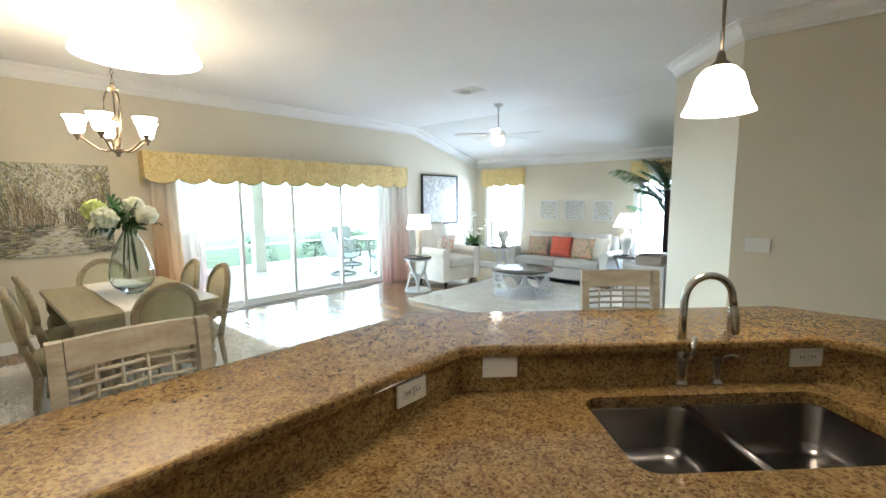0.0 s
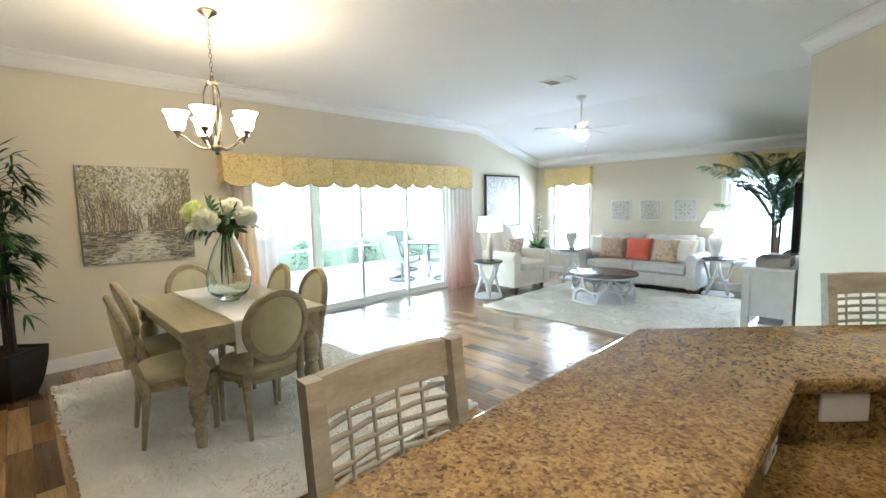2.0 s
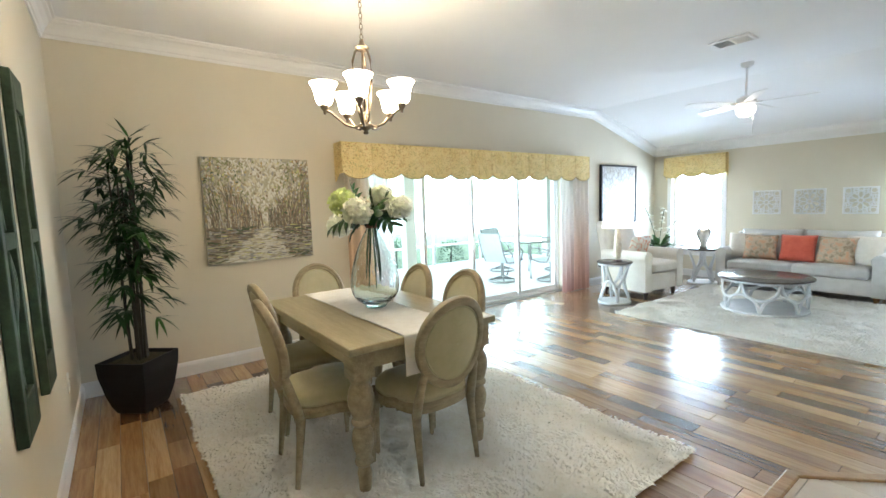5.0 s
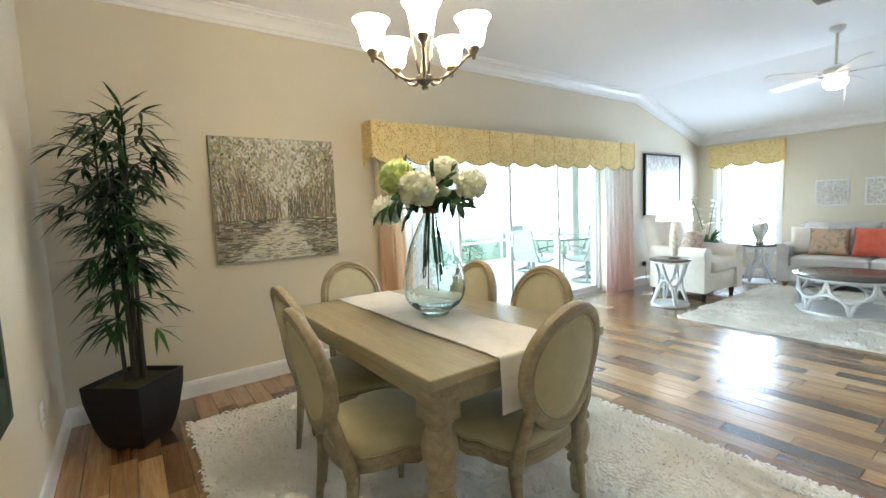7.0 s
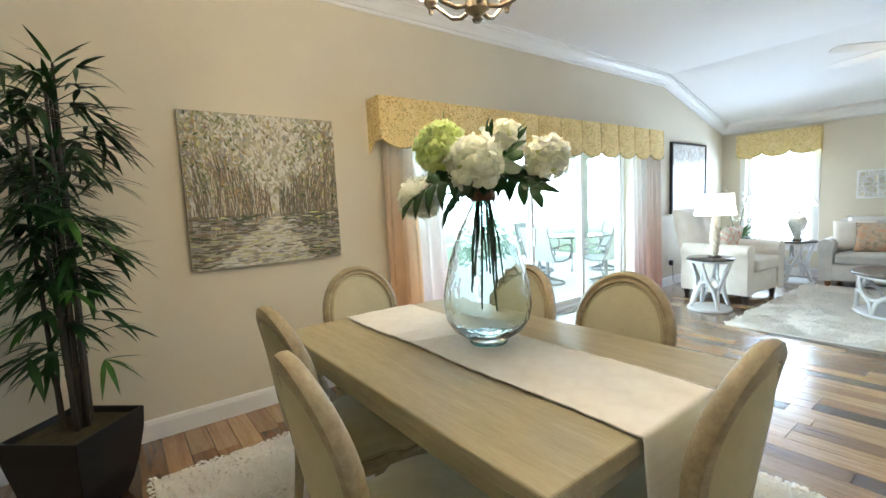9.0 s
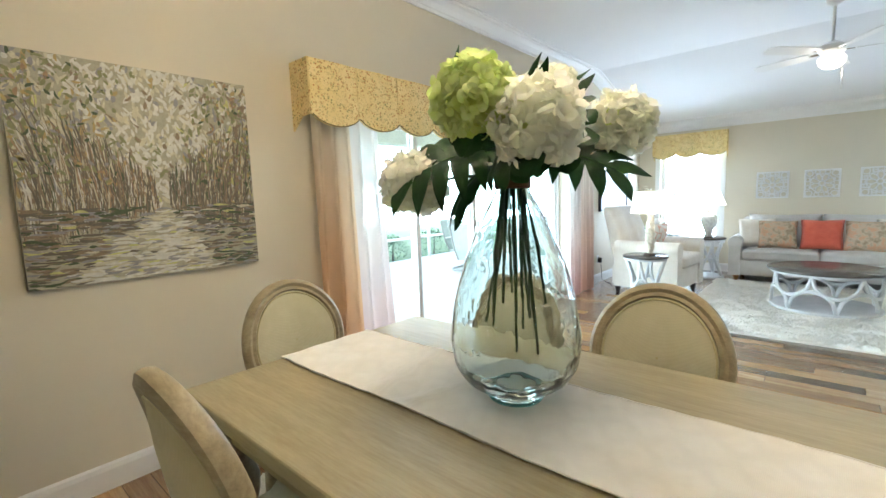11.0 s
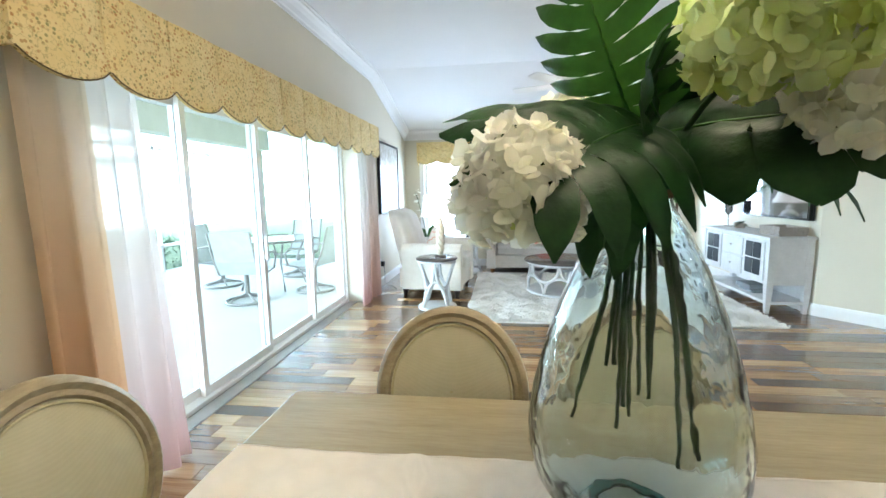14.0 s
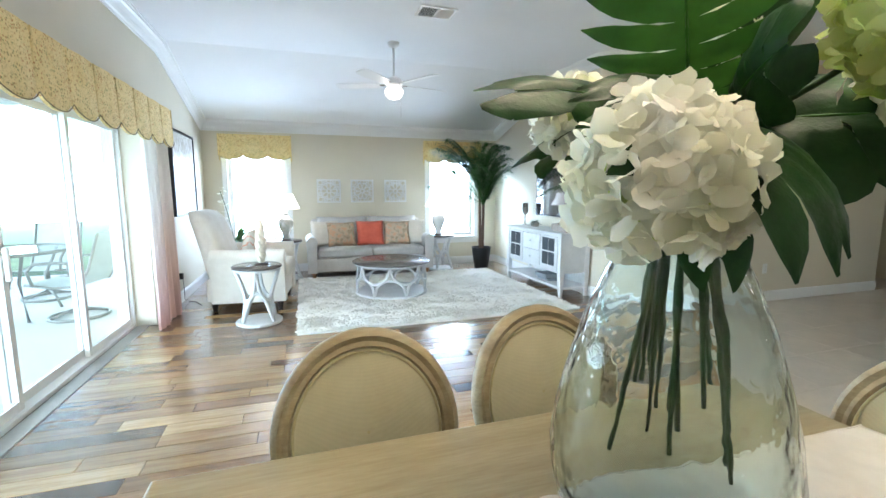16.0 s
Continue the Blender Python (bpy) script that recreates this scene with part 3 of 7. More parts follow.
top = thing("worktop", None, "brown speckled granite kitchen worktop around the sink", "worktop", kind="structure")
bm = bmesh.new()
edge_in = [(-0.458, 0.14), (-0.458, 1.566), (0.42, 2.455), (2.6, 2.455)]
edge_out = [(2.6, 1.80), (0.69, 1.80), (0.18, 1.29), (0.18, 0.14)]
rim = []
for cu, cv, a0 in ((0.06, 0.06, 180), (SW_ - 0.06, 0.06, 270), (SW_ - 0.06, SD - 0.06, 0), (0.06, SD - 0.06, 90)):
    for k in range(7):
        a = radians(a0 + 15 * k)
        rim.append(at_sink(cu + 0.06 * math.cos(a), cv + 0.06 * math.sin(a)))
for z0, z1 in ((CZ - 0.038, CZ),):
    edge_loops = []
    for z in (z1, z0):
        outer = [bm.verts.new((*q, z)) for q in edge_in + edge_out]
        inner = [bm.verts.new((*q, z)) for q in rim]
        es = [bm.edges.new((a, b)) for ring in (outer, inner) for a, b in zip(ring, ring[1:] + ring[:1])]
        bmesh.ops.triangle_fill(bm, use_beauty=True, edges=es)
        edge_loops.append((outer, inner))
    for a, b in zip(edge_loops[0], edge_loops[1]):
        for k in range(len(a)):
            bm.faces.new((a[k], a[(k + 1) % len(a)], b[(k + 1) % len(a)], b[k]))
bmesh.ops.recalc_face_normals(bm, faces=bm.faces)
part("counter_slab", bm, GRANITE, top)
bm = bmesh.new()
slab(bm, [(-0.458, 0.16), (-0.458, 1.56), (0.42, 2.44), (2.6, 2.44), (2.6, 1.86), (0.66, 1.86), (0.12, 1.31), (0.12, 0.16)], 0.10, CZ - 0.24)
part("base_cabinet", bm, plain("cabinet_paint", (0.55, 0.50, 0.42), 0.5), top, "painted base cabinets below the worktop")

sink = thing("kitchen_sink", None, "stainless steel double-bowl undermount sink", "sink")


def bowl(u0, u1, v0, v1, depth):
    bm, rings = bmesh.new(), []
    for ins, z, r in ((0.0, CZ - 0.040, 0.055), (0.004, CZ - 0.05, 0.055), (0.014, CZ - depth + 0.03, 0.05), (0.03, CZ - depth + 0.006, 0.045), (0.06, CZ - depth, 0.03)):
        ring = []
        for cu, cv, a0 in ((u0 + ins + r, v0 + ins + r, 180), (u1 - ins - r, v0 + ins + r, 270), (u1 - ins - r, v1 - ins - r, 0), (u0 + ins + r, v1 - ins - r, 90)):
            for k in range(6):
                a = radians(a0 + 18 * k)
                ring.append((*at_sink(cu + r * math.cos(a), cv + r * math.sin(a)), z))
        rings.append(ring)
    loft(bm, rings, False)
    bm.faces.new(list(bm.verts)[-len(rings[0]):])
    bmesh.ops.recalc_face_normals(bm, faces=bm.faces)
    for f in bm.faces:
        f.normal_flip()
    return bm


part("bowl", bowl(-0.012, 0.345, -0.012, SD + 0.012, 0.20), STEEL, sink, smooth=50)
part("bowl", bowl(0.375, SW_ + 0.012, -0.012, SD + 0.012, 0.20), STEEL, sink, smooth=50)
bm = bmesh.new()
tube(bm, [(*at_sink(0.36, -0.012), CZ - 0.052), (*at_sink(0.36, 0.22), CZ - 0.052), (*at_sink(0.36, SD + 0.012), CZ - 0.052)], 0.018, 10)
part("divider", bm, STEEL, sink, smooth=180)
for u in (0.19, 0.61):
    q = at_sink(u, 0.22)
    part("drain", lathe(bmesh.new(), [(0, 0.004), (0.03, 0.004), (0.034, 0.008), (0.045, 0.006), (0.045, 0.001)], 20, (*q, CZ - 0.20)), NICKEL, sink, smooth=40)

fx, fy = 0.07, 2.115
f = thing("kitchen_faucet", pose(fx, fy, CZ, 0, 0, 135), "brushed nickel gooseneck kitchen faucet with a pull-down head", "faucet")
part("body", lathe(bmesh.new(), [(0, 0), (0.032, 0), (0.032, 0.008), (0.024, 0.016), (0.024, 0.085), (0.029, 0.09), (0.029, 0.125), (0.020, 0.14), (0, 0.14)], 24), NICKEL, f, smooth=40)
arc = [(0, 0, 0.12), (0, 0, 0.25)] + [(0, -0.085 + 0.085 * math.cos(radians(a)), 0.29 + 0.085 * math.sin(radians(a))) for a in range(0, 181, 15)] + [(0, -0.176, 0.26)]
part("spout", tube(bmesh.new(), arc, 0.0125, 14, up=(1, 0, 0)), NICKEL, f, smooth=180)
part("spray_head", move(lathe(bmesh.new(), [(0, 0), (0.017, 0), (0.019, 0.02), (0.018, 0.07), (0.014, 0.095), (0, 0.095)], 18), Matrix.Translation((0, -0.180, 0.172)) @ Matrix.Rotation(radians(-4), 4, "X")), NICKEL, f, smooth=40)
part("lever", tube(bmesh.new(), [(-0.024, 0, 0.108), (-0.048, 0, 0.110), (-0.062, 0, 0.13), (-0.068, 0, 0.185)], [0.012, 0.011, 0.009, 0.008], 10), NICKEL, f, smooth=180)
d = thing("soap_dispenser", pose(0.16, 2.20, CZ, 0, 0, 135) @ Matrix.Scale(1.35, 4), "brushed nickel soap dispenser beside the faucet", "soap dispenser")
part("base", lathe(bmesh.new(), [(0, 0), (0.022, 0), (0.022, 0.006), (0.013, 0.014), (0.012, 0.05), (0.017, 0.055), (0.017, 0.075), (0, 0.08)], 18), NICKEL, d, smooth=40)
part("nozzle", tube(bmesh.new(), [(0, 0, 0.066), (0, -0.04, 0.074), (0, -0.075, 0.062)], [0.008, 0.007, 0.006], 10, up=(1, 0, 0)), NICKEL, d, smooth=180)


def plate(name, m, w, h, label, gangs=1, kind="outlet"):
    """A wall plate facing its own -y."""
    o = thing(name, m, label, "outlet" if kind == "outlet" else "light switch")
    part("cover_plate", box(bmesh.new(), (0, -0.004, 0), (w, 0.008, h), 0.003), PLASTIC, o)
    for g in range(gangs):
        x = (g - (gangs - 1) / 2) * 0.045
        if kind == "outlet":
            for s in (-1, 1):
                o2 = part("socket", box(bmesh.new(), ((x, -0.0095, s * 0.02) if h > w else (s * 0.02, -0.0095, 0)), (0.03, 0.004, 0.028), 0.002), PLASTIC, o)
                c0 = (x, -0.012, s * 0.02) if h > w else (s * 0.02, -0.012, 0)
                bm = bmesh.new()
                for dx in (-0.006, 0.006):
                    box(bm, (c0[0] + dx, c0[1], c0[2] + 0.002), (0.0025, 0.001, 0.009))
                part("slots", bm, DARKHOLE, o2)
        else:
            part("rocker", box(bmesh.new(), (x, -0.010, 0), (0.032, 0.006, 0.066), 0.002), PLASTIC, o)
    return o


plate("power_outlet", pose(-0.456, 1.342, 0.996, 0, 0, 90), 0.115, 0.070, "white outlet plate on the granite upstand")
plate("power_outlet", pose(-0.362, 1.661, 0.998, 0, 0, 45), 0.115, 0.070, "blank white cover plate on the granite upstand", 0)
plate("power_outlet", pose(0.385, 2.418, 1.004, 0, 0, 45), 0.115, 0.070, "white outlet plate on the granite upstand")
plate("light_switch", pose(-0.02, 4.705, 1.17, 0, 0, 0), 0.165, 0.115, "white triple rocker switch plate on the beige wall", 3, "switch")


def bar_stool(m):
    """Seat faces +y; the back stands at -y, bowed between two square posts, with a woven rod lattice."""
    s = thing("bar_stool", m, "washed wood bar stool with a basket-lattice back", "bar stool", "bar stools")

    def bend(x, z):
        return -0.232 - 0.030 * (1 - (x / 0.172) ** 2) - 0.045 * max(0, (z - 0.76) / 0.44)
    for sx in (-1, 1):
        part("back_post", loft(bmesh.new(), [[(sx * 0.170 + dx, -0.215 + dy - k, z) for dx, dy in ((-0.017, -0.018), (0.017, -0.018), (0.017, 0.018), (-0.017, 0.018))] for z, k in ((0.0, 0.04), (0.45, 0.0), (0.76, 0.012), (1.0, 0.035), (1.198, 0.058))]), STOOLWOOD, s)
        part("leg", box(bmesh.new(), (sx * 0.168, 0.085, 0.36), (0.038, 0.038, 0.72), 0.004), STOOLWOOD, s)
        part("side_rail", box(bmesh.new(), (sx * 0.168, -0.06, 0.22), (0.022, 0.27, 0.03), 0.003), STOOLWOOD, s)

    def rail(z0, z1, th, name):
        xs = [-0.150 + 0.300 * i / 12 for i in range(13)]
        part(name, loft(bmesh.new(), [[(x, bend(x, z0) - th, z0), (x, bend(x, z0) + th, z0), (x, bend(x, z1) + th, z1), (x, bend(x, z1) - th, z1)] for x in xs]), STOOLWOOD, s)
    rail(1.118, 1.196, 0.013, "top_rail")
    rail(0.80, 0.842, 0.013, "bottom_rail")
    for i in range(9):
        z = 0.866 + i * 0.0288
        xs = [-0.150 + 0.300 * j / 24 for j in range(25)]
        pts = [(x, bend(x, z) + 0.0030 * math.cos((x + 0.09) / 0.06 * math.pi + i * math.pi), z) for x in xs]
        part("lattice_slat", tube(bmesh.new(), pts, 0.0060, 7, flat=1.1, up=(0, 1, 0)), STOOLWOOD, s, smooth=180)
    for j in range(4):
        x = -0.09 + 0.06 * j
        pts = [(x, bend(x, z) + 0.004, z) for z in (0.842, 0.91, 0.98, 1.05, 1.118)]
        part("lattice_post", tube(bmesh.new(), pts, 0.0044, 7, up=(0, 1, 0)), STOOLWOOD, s, smooth=180)
    part("seat_frame", box(bmesh.new(), (0, -0.06, 0.70), (0.37, 0.33, 0.05), 0.006), STOOLWOOD, s)
    part("seat", box(bmesh.new(), (0, -0.055, 0.745), (0.36, 0.32, 0.05), 0.02, seg=3), LINEN, s, smooth=180)
    part("footrest", box(bmesh.new(), (0, 0.085, 0.25), (0.298, 0.024, 0.034), 0.004), STOOLWOOD, s)
    return s


st = bar_stool(pose(-0.725, 0.795, 0, 0, 0, -92))
copy_thing(st, pose(-0.155, 2.435, 0, 0, 0, 222))


def pendant(x, y, z):
    q = thing("pendant_lamp", pose(x, y, z), "lit white glass bell pendant on a dark bronze rod", "pendant lamp", "pendants over the bar")
    bell = [(0.030, 0.140), (0.045, 0.135), (0.066, 0.113), (0.078, 0.08), (0.086, 0.045), (0.100, 0.016), (0.108, 0.0), (0.104, 0.0), (0.096, 0.016), (0.082, 0.045), (0.074, 0.08), (0.060, 0.110), (0.03, 0.133)]
    part("shade", lathe(bmesh.new(), bell, 32), PENDANT_LIT, q, "glowing white glass bell shade", 180)
    part("socket_cap", lathe(bmesh.new(), [(0, 0.133), (0.032, 0.133), (0.030, 0.148), (0.016, 0.16), (0.010, 0.185), (0, 0.185)], 16), BRONZE, q, smooth=40)
    part("rod", tube(bmesh.new(), [(0, 0, 0.17), (0, 0, TOP - z - 0.02)], 0.006, 8), BRONZE, q, smooth=180)
    part("canopy", lathe(bmesh.new(), [(0, TOP - z), (0.06, TOP - z), (0.058, TOP - z - 0.015), (0.02, TOP - z - 0.03), (0, TOP - z - 0.03)], 20), BRONZE, q, smooth=40)
    q.scale = (0.96, 0.96, 1.0)
    lamp("pendant_glow", "POINT", pose(x, y, z + 0.03), 2.6, (1.0, 0.80, 0.58), 0.05)


pendant(0.125, 2.15, 1.818)
pendant(-0.56, 0.755, 1.815)

# ---- window dressing, pictures, plants and lights of the dining room ----
VALANCE, n, l, p = shader("yellow_floral_cloth")
v = coords(n, l)
vo = n.new("ShaderNodeTexVoronoi")
vo.inputs["Scale"].default_value, vo.inputs["Randomness"].default_value = 62, 1
l.new(v, vo.inputs["Vector"])
spot = ramp(n, l, vo.outputs["Distance"], [(0.30, (1, 1, 1)), (0.42, (0, 0, 0))])
tint = ramp(n, l, vo.outputs["Color"], [(0.25, (0.55, 0.27, 0.09)), (0.5, (0.33, 0.31, 0.11)), (0.75, (0.60, 0.36, 0.14))])
ground = ramp(n, l, noise_at(n, l, v, 7, 3), [(0.3, (0.80, 0.62, 0.26)), (0.7, (0.86, 0.70, 0.35))])
vine = ramp(n, l, noise_at(n, l, v, 34, 2, 0.5), [(0.475, (0, 0, 0)), (0.5, (1, 1, 1)), (0.525, (0, 0, 0))])
cc = mix(n, l, ground, (0.58, 0.45, 0.19), vine)
few = ramp(n, l, noise_at(n, l, v, 16, 2), [(0.40, (0, 0, 0)), (0.50, (1, 1, 1))])
cc = mix(n, l, cc, tint, mix(n, l, (0, 0, 0), spot, few))
l.new(cc, p.inputs["Base Color"])
p.inputs["Roughness"].default_value = 0.85
bump(n, l, p, noise_at(n, l, v, 300, 2), 0.2, 0.001)
WELT = plain("olive_welt", (0.16, 0.11, 0.04), 0.8)


def valance(name, m, width, count, depth, top, low, drop, label):
    """Box valance along its own x, out along -y, with scalloped panels and pleated ends."""
    q = thing(name, m, label, "valance")
    w = width / count
    for k in range(count):
        x0 = k * w
        cols = 10
        fr, bk = [], []
        bm = bmesh.new()
        for j in range(cols + 1):
            t = j / cols
            x = x0 + 0.003 + (w - 0.006) * t
            z = low - drop * (math.sin(math.pi * t) ** 0.7 if 0 < t < 1 else 0)
            y = -depth - 0.010 * math.sin(math.pi * t)
            fr.append([bm.verts.new((x, y * 0.985 + 0.002, top)), bm.verts.new((x, y, (top + z) / 2)), bm.verts.new((x, y - 0.004, z))])
            bk.append([bm.verts.new((x, -depth + 0.008, top)), bm.verts.new((x, -depth + 0.008, (top + z) / 2)), bm.verts.new((x, -depth + 0.006, z))])
        for a, b in zip(fr, fr[1:]):
            for r in (0, 1):
                bm.faces.new((a[r], a[r + 1], b[r + 1], b[r]))
        for a, b in zip(bk, bk[1:]):
            for r in (0, 1):
                bm.faces.new((a[r], b[r], b[r + 1], a[r + 1]))
        for a, b, c, d in zip(fr, fr[1:], bk, bk[1:]):
            bm.faces.new((a[2], c[2], d[2], b[2]))
            bm.faces.new((a[0], b[0], d[0], c[0]))
        s = part("scallop", bm, VALANCE, q, smooth=50)
        edge = []
        for j in range(cols + 1):
            t = j / cols
            edge.append((x0 + 0.003 + (w - 0.006) * t, -depth - 0.012 - 0.010 * math.sin(math.pi * t), low - drop * (math.sin(math.pi * t) ** 0.7 if 0 < t < 1 else 0)))
        part("welt", tube(bmesh.new(), edge, 0.003, 5), WELT, s)
    for k in range(count + 1):
        part("pleat", tube(bmesh.new(), [(min(max(k * w, 0.004), width - 0.004), -depth + 0.001, top - 0.002), (min(max(k * w, 0.004), width - 0.004), -depth - 0.001, low + 0.004)], 0.006, 6), VALANCE, q)
    for x in (0.0, width):
        bm = bmesh.new()
        loft(bm, [[(x - 0.006, 0, top), (x + 0.006, 0, top), (x + 0.006, 0, low - drop * 1.3), (x - 0.006, 0, low - drop * 1.3)],
                  [(x - 0.006, -depth * 0.5, top), (x + 0.006, -depth * 0.5, top), (x + 0.006, -depth * 0.5, low - drop * 0.1), (x - 0.006, -depth * 0.5, low - drop * 0.1)],
                  [(x - 0.006, -depth, top), (x + 0.006, -depth, top), (x + 0.006, -depth, low), (x - 0.006, -depth, low)]])
        part("return", bm, VALANCE, q)
    part("board", span(bmesh.new(), (0.007, -depth + 0.009, top - 0.02), (width - 0.007, -0.001, top - 0.004)), TRIM, q)
    return q


valance("long_valance", pose(WX, 2.005, 0, 0, 0, 90), 4.14, 12, 0.19, 2.115, 1.80, 0.062, "yellow floral box valance with scalloped hem over the glass doors")
for x in (-5.47, -2.27):
    valance("window_valance", pose(x, NY - 0.019, 0), 1.03, 3, 0.11, 2.16, 1.84, 0.055, "yellow floral scalloped valance over a window")

SHEER, n, l, p = shader("ombre_sheer")
v = coords(n, l)
sx = n.new("ShaderNodeSeparateXYZ")
l.new(v, sx.inputs[0])
dye = n.new("ShaderNodeMapRange")
dye.inputs[1].default_value, dye.inputs[2].default_value = 0.0, 1.8
l.new(sx.outputs[2], dye.inputs[0])
cloth = ramp(n, l, dye.outputs[0], [(0.0, (0.46, 0.23, 0.12)), (0.35, (0.62, 0.38, 0.21)), (0.7, (0.66, 0.50, 0.34)), (1.0, (0.68, 0.60, 0.48))])
dif, trl, trs, m1, m2 = (n.new(k) for k in ("ShaderNodeBsdfDiffuse", "ShaderNodeBsdfTranslucent", "ShaderNodeBsdfTransparent", "ShaderNodeMixShader", "ShaderNodeMixShader"))
l.new(cloth, dif.inputs[0])
l.new(cloth, trl.inputs[0])
m1.inputs[0].default_value = 0.25
l.new(dif.outputs[0], m1.inputs[1])
l.new(trl.outputs[0], m1.inputs[2])
m2.inputs[0].default_value = 0.995
l.new(trs.outputs[0], m2.inputs[1])
l.new(m1.outputs[0], m2.inputs[2])
l.new(m2.outputs[0], n["Material Output"].inputs[0])
SHEER_THIN = SHEER.copy()
SHEER_THIN.name = "thin_sheer"
for node in SHEER_THIN.node_tree.nodes:
    if node.type == "MIX_SHADER" and node.inputs[0].default_value > 0.6:
        node.inputs[0].default_value = 0.94
    if node.type == "VALTORGB":
        for el, c in zip(node.color_ramp.elements, ((0.50, 0.30, 0.27), (0.62, 0.50, 0.47), (0.70, 0.66, 0.63), (0.74, 0.72, 0.70))):
            el.color = (*c, 1)


def curtain(name, y0, y1, x, folds, flare, label, thin_from=1.0, cloth_material=SHEER):
    """A sheer panel hung along y, spreading a little at the floor."""
    q = thing(name, None, label, "curtain")
    for lo, hi, mt, nm in ((0.0, thin_from, cloth_material, "gathered_panel"), (thin_from, 1.0, SHEER_THIN, "sheer_panel")):
        if hi - lo < 0.01:
            continue
        bm, grid = bmesh.new(), []
        cols = int(90 * (hi - lo)) + 4
        for r in range(15):
            z = 0.012 + (1.90 - 0.012) * r / 14
            f = 1 - r / 14
            row = []
            for k in range(cols + 1):
                t = lo + (hi - lo) * k / cols
                y = y0 + (y1 - y0) * t + flare * f * t
                dx = 0.030 * math.sin(t * folds * 2 * math.pi + 0.6 * f) + 0.012 * math.sin(t * folds * 4.7 + 2 * f) + 0.01 * f * math.sin(9 * t)
                row.append(bm.verts.new((x + dx * (0.7 + 0.4 * f), y, z)))
            grid.append(row)
        for a, b in zip(grid, grid[1:]):
            for k in range(cols):
                bm.faces.new((a[k], a[k + 1], b[k + 1], b[k]))
        part(nm, bm, mt, q, smooth=180)
    return q


curtain("ombre_curtain", 2.06, 2.58, WX + 0.090, 5, 0.09, "sheer curtain dyed from cream to rust at the hem, open", 0.56)
SHEER_ROSE = SHEER.copy()
SHEER_ROSE.name = "rose_sheer"
for node in SHEER_ROSE.node_tree.nodes:
    if node.type == "VALTORGB":
        for el, c in zip(node.color_ramp.elements, ((0.76, 0.50, 0.43), (0.82, 0.64, 0.57), (0.86, 0.78, 0.72), (0.88, 0.85, 0.81))):
            el.color = (*c, 1)
curtain("ombre_curtain", 6.24, 5.56, WX + 0.090, 7, 0.02, "sheer curtain dyed from white to rose at the hem, gathered", 0.6, SHEER_ROSE)


def pigment(name, c):
    return plain(name, c, 0.55, 0, 0.18, 40, 200, 0.3, 0.002)


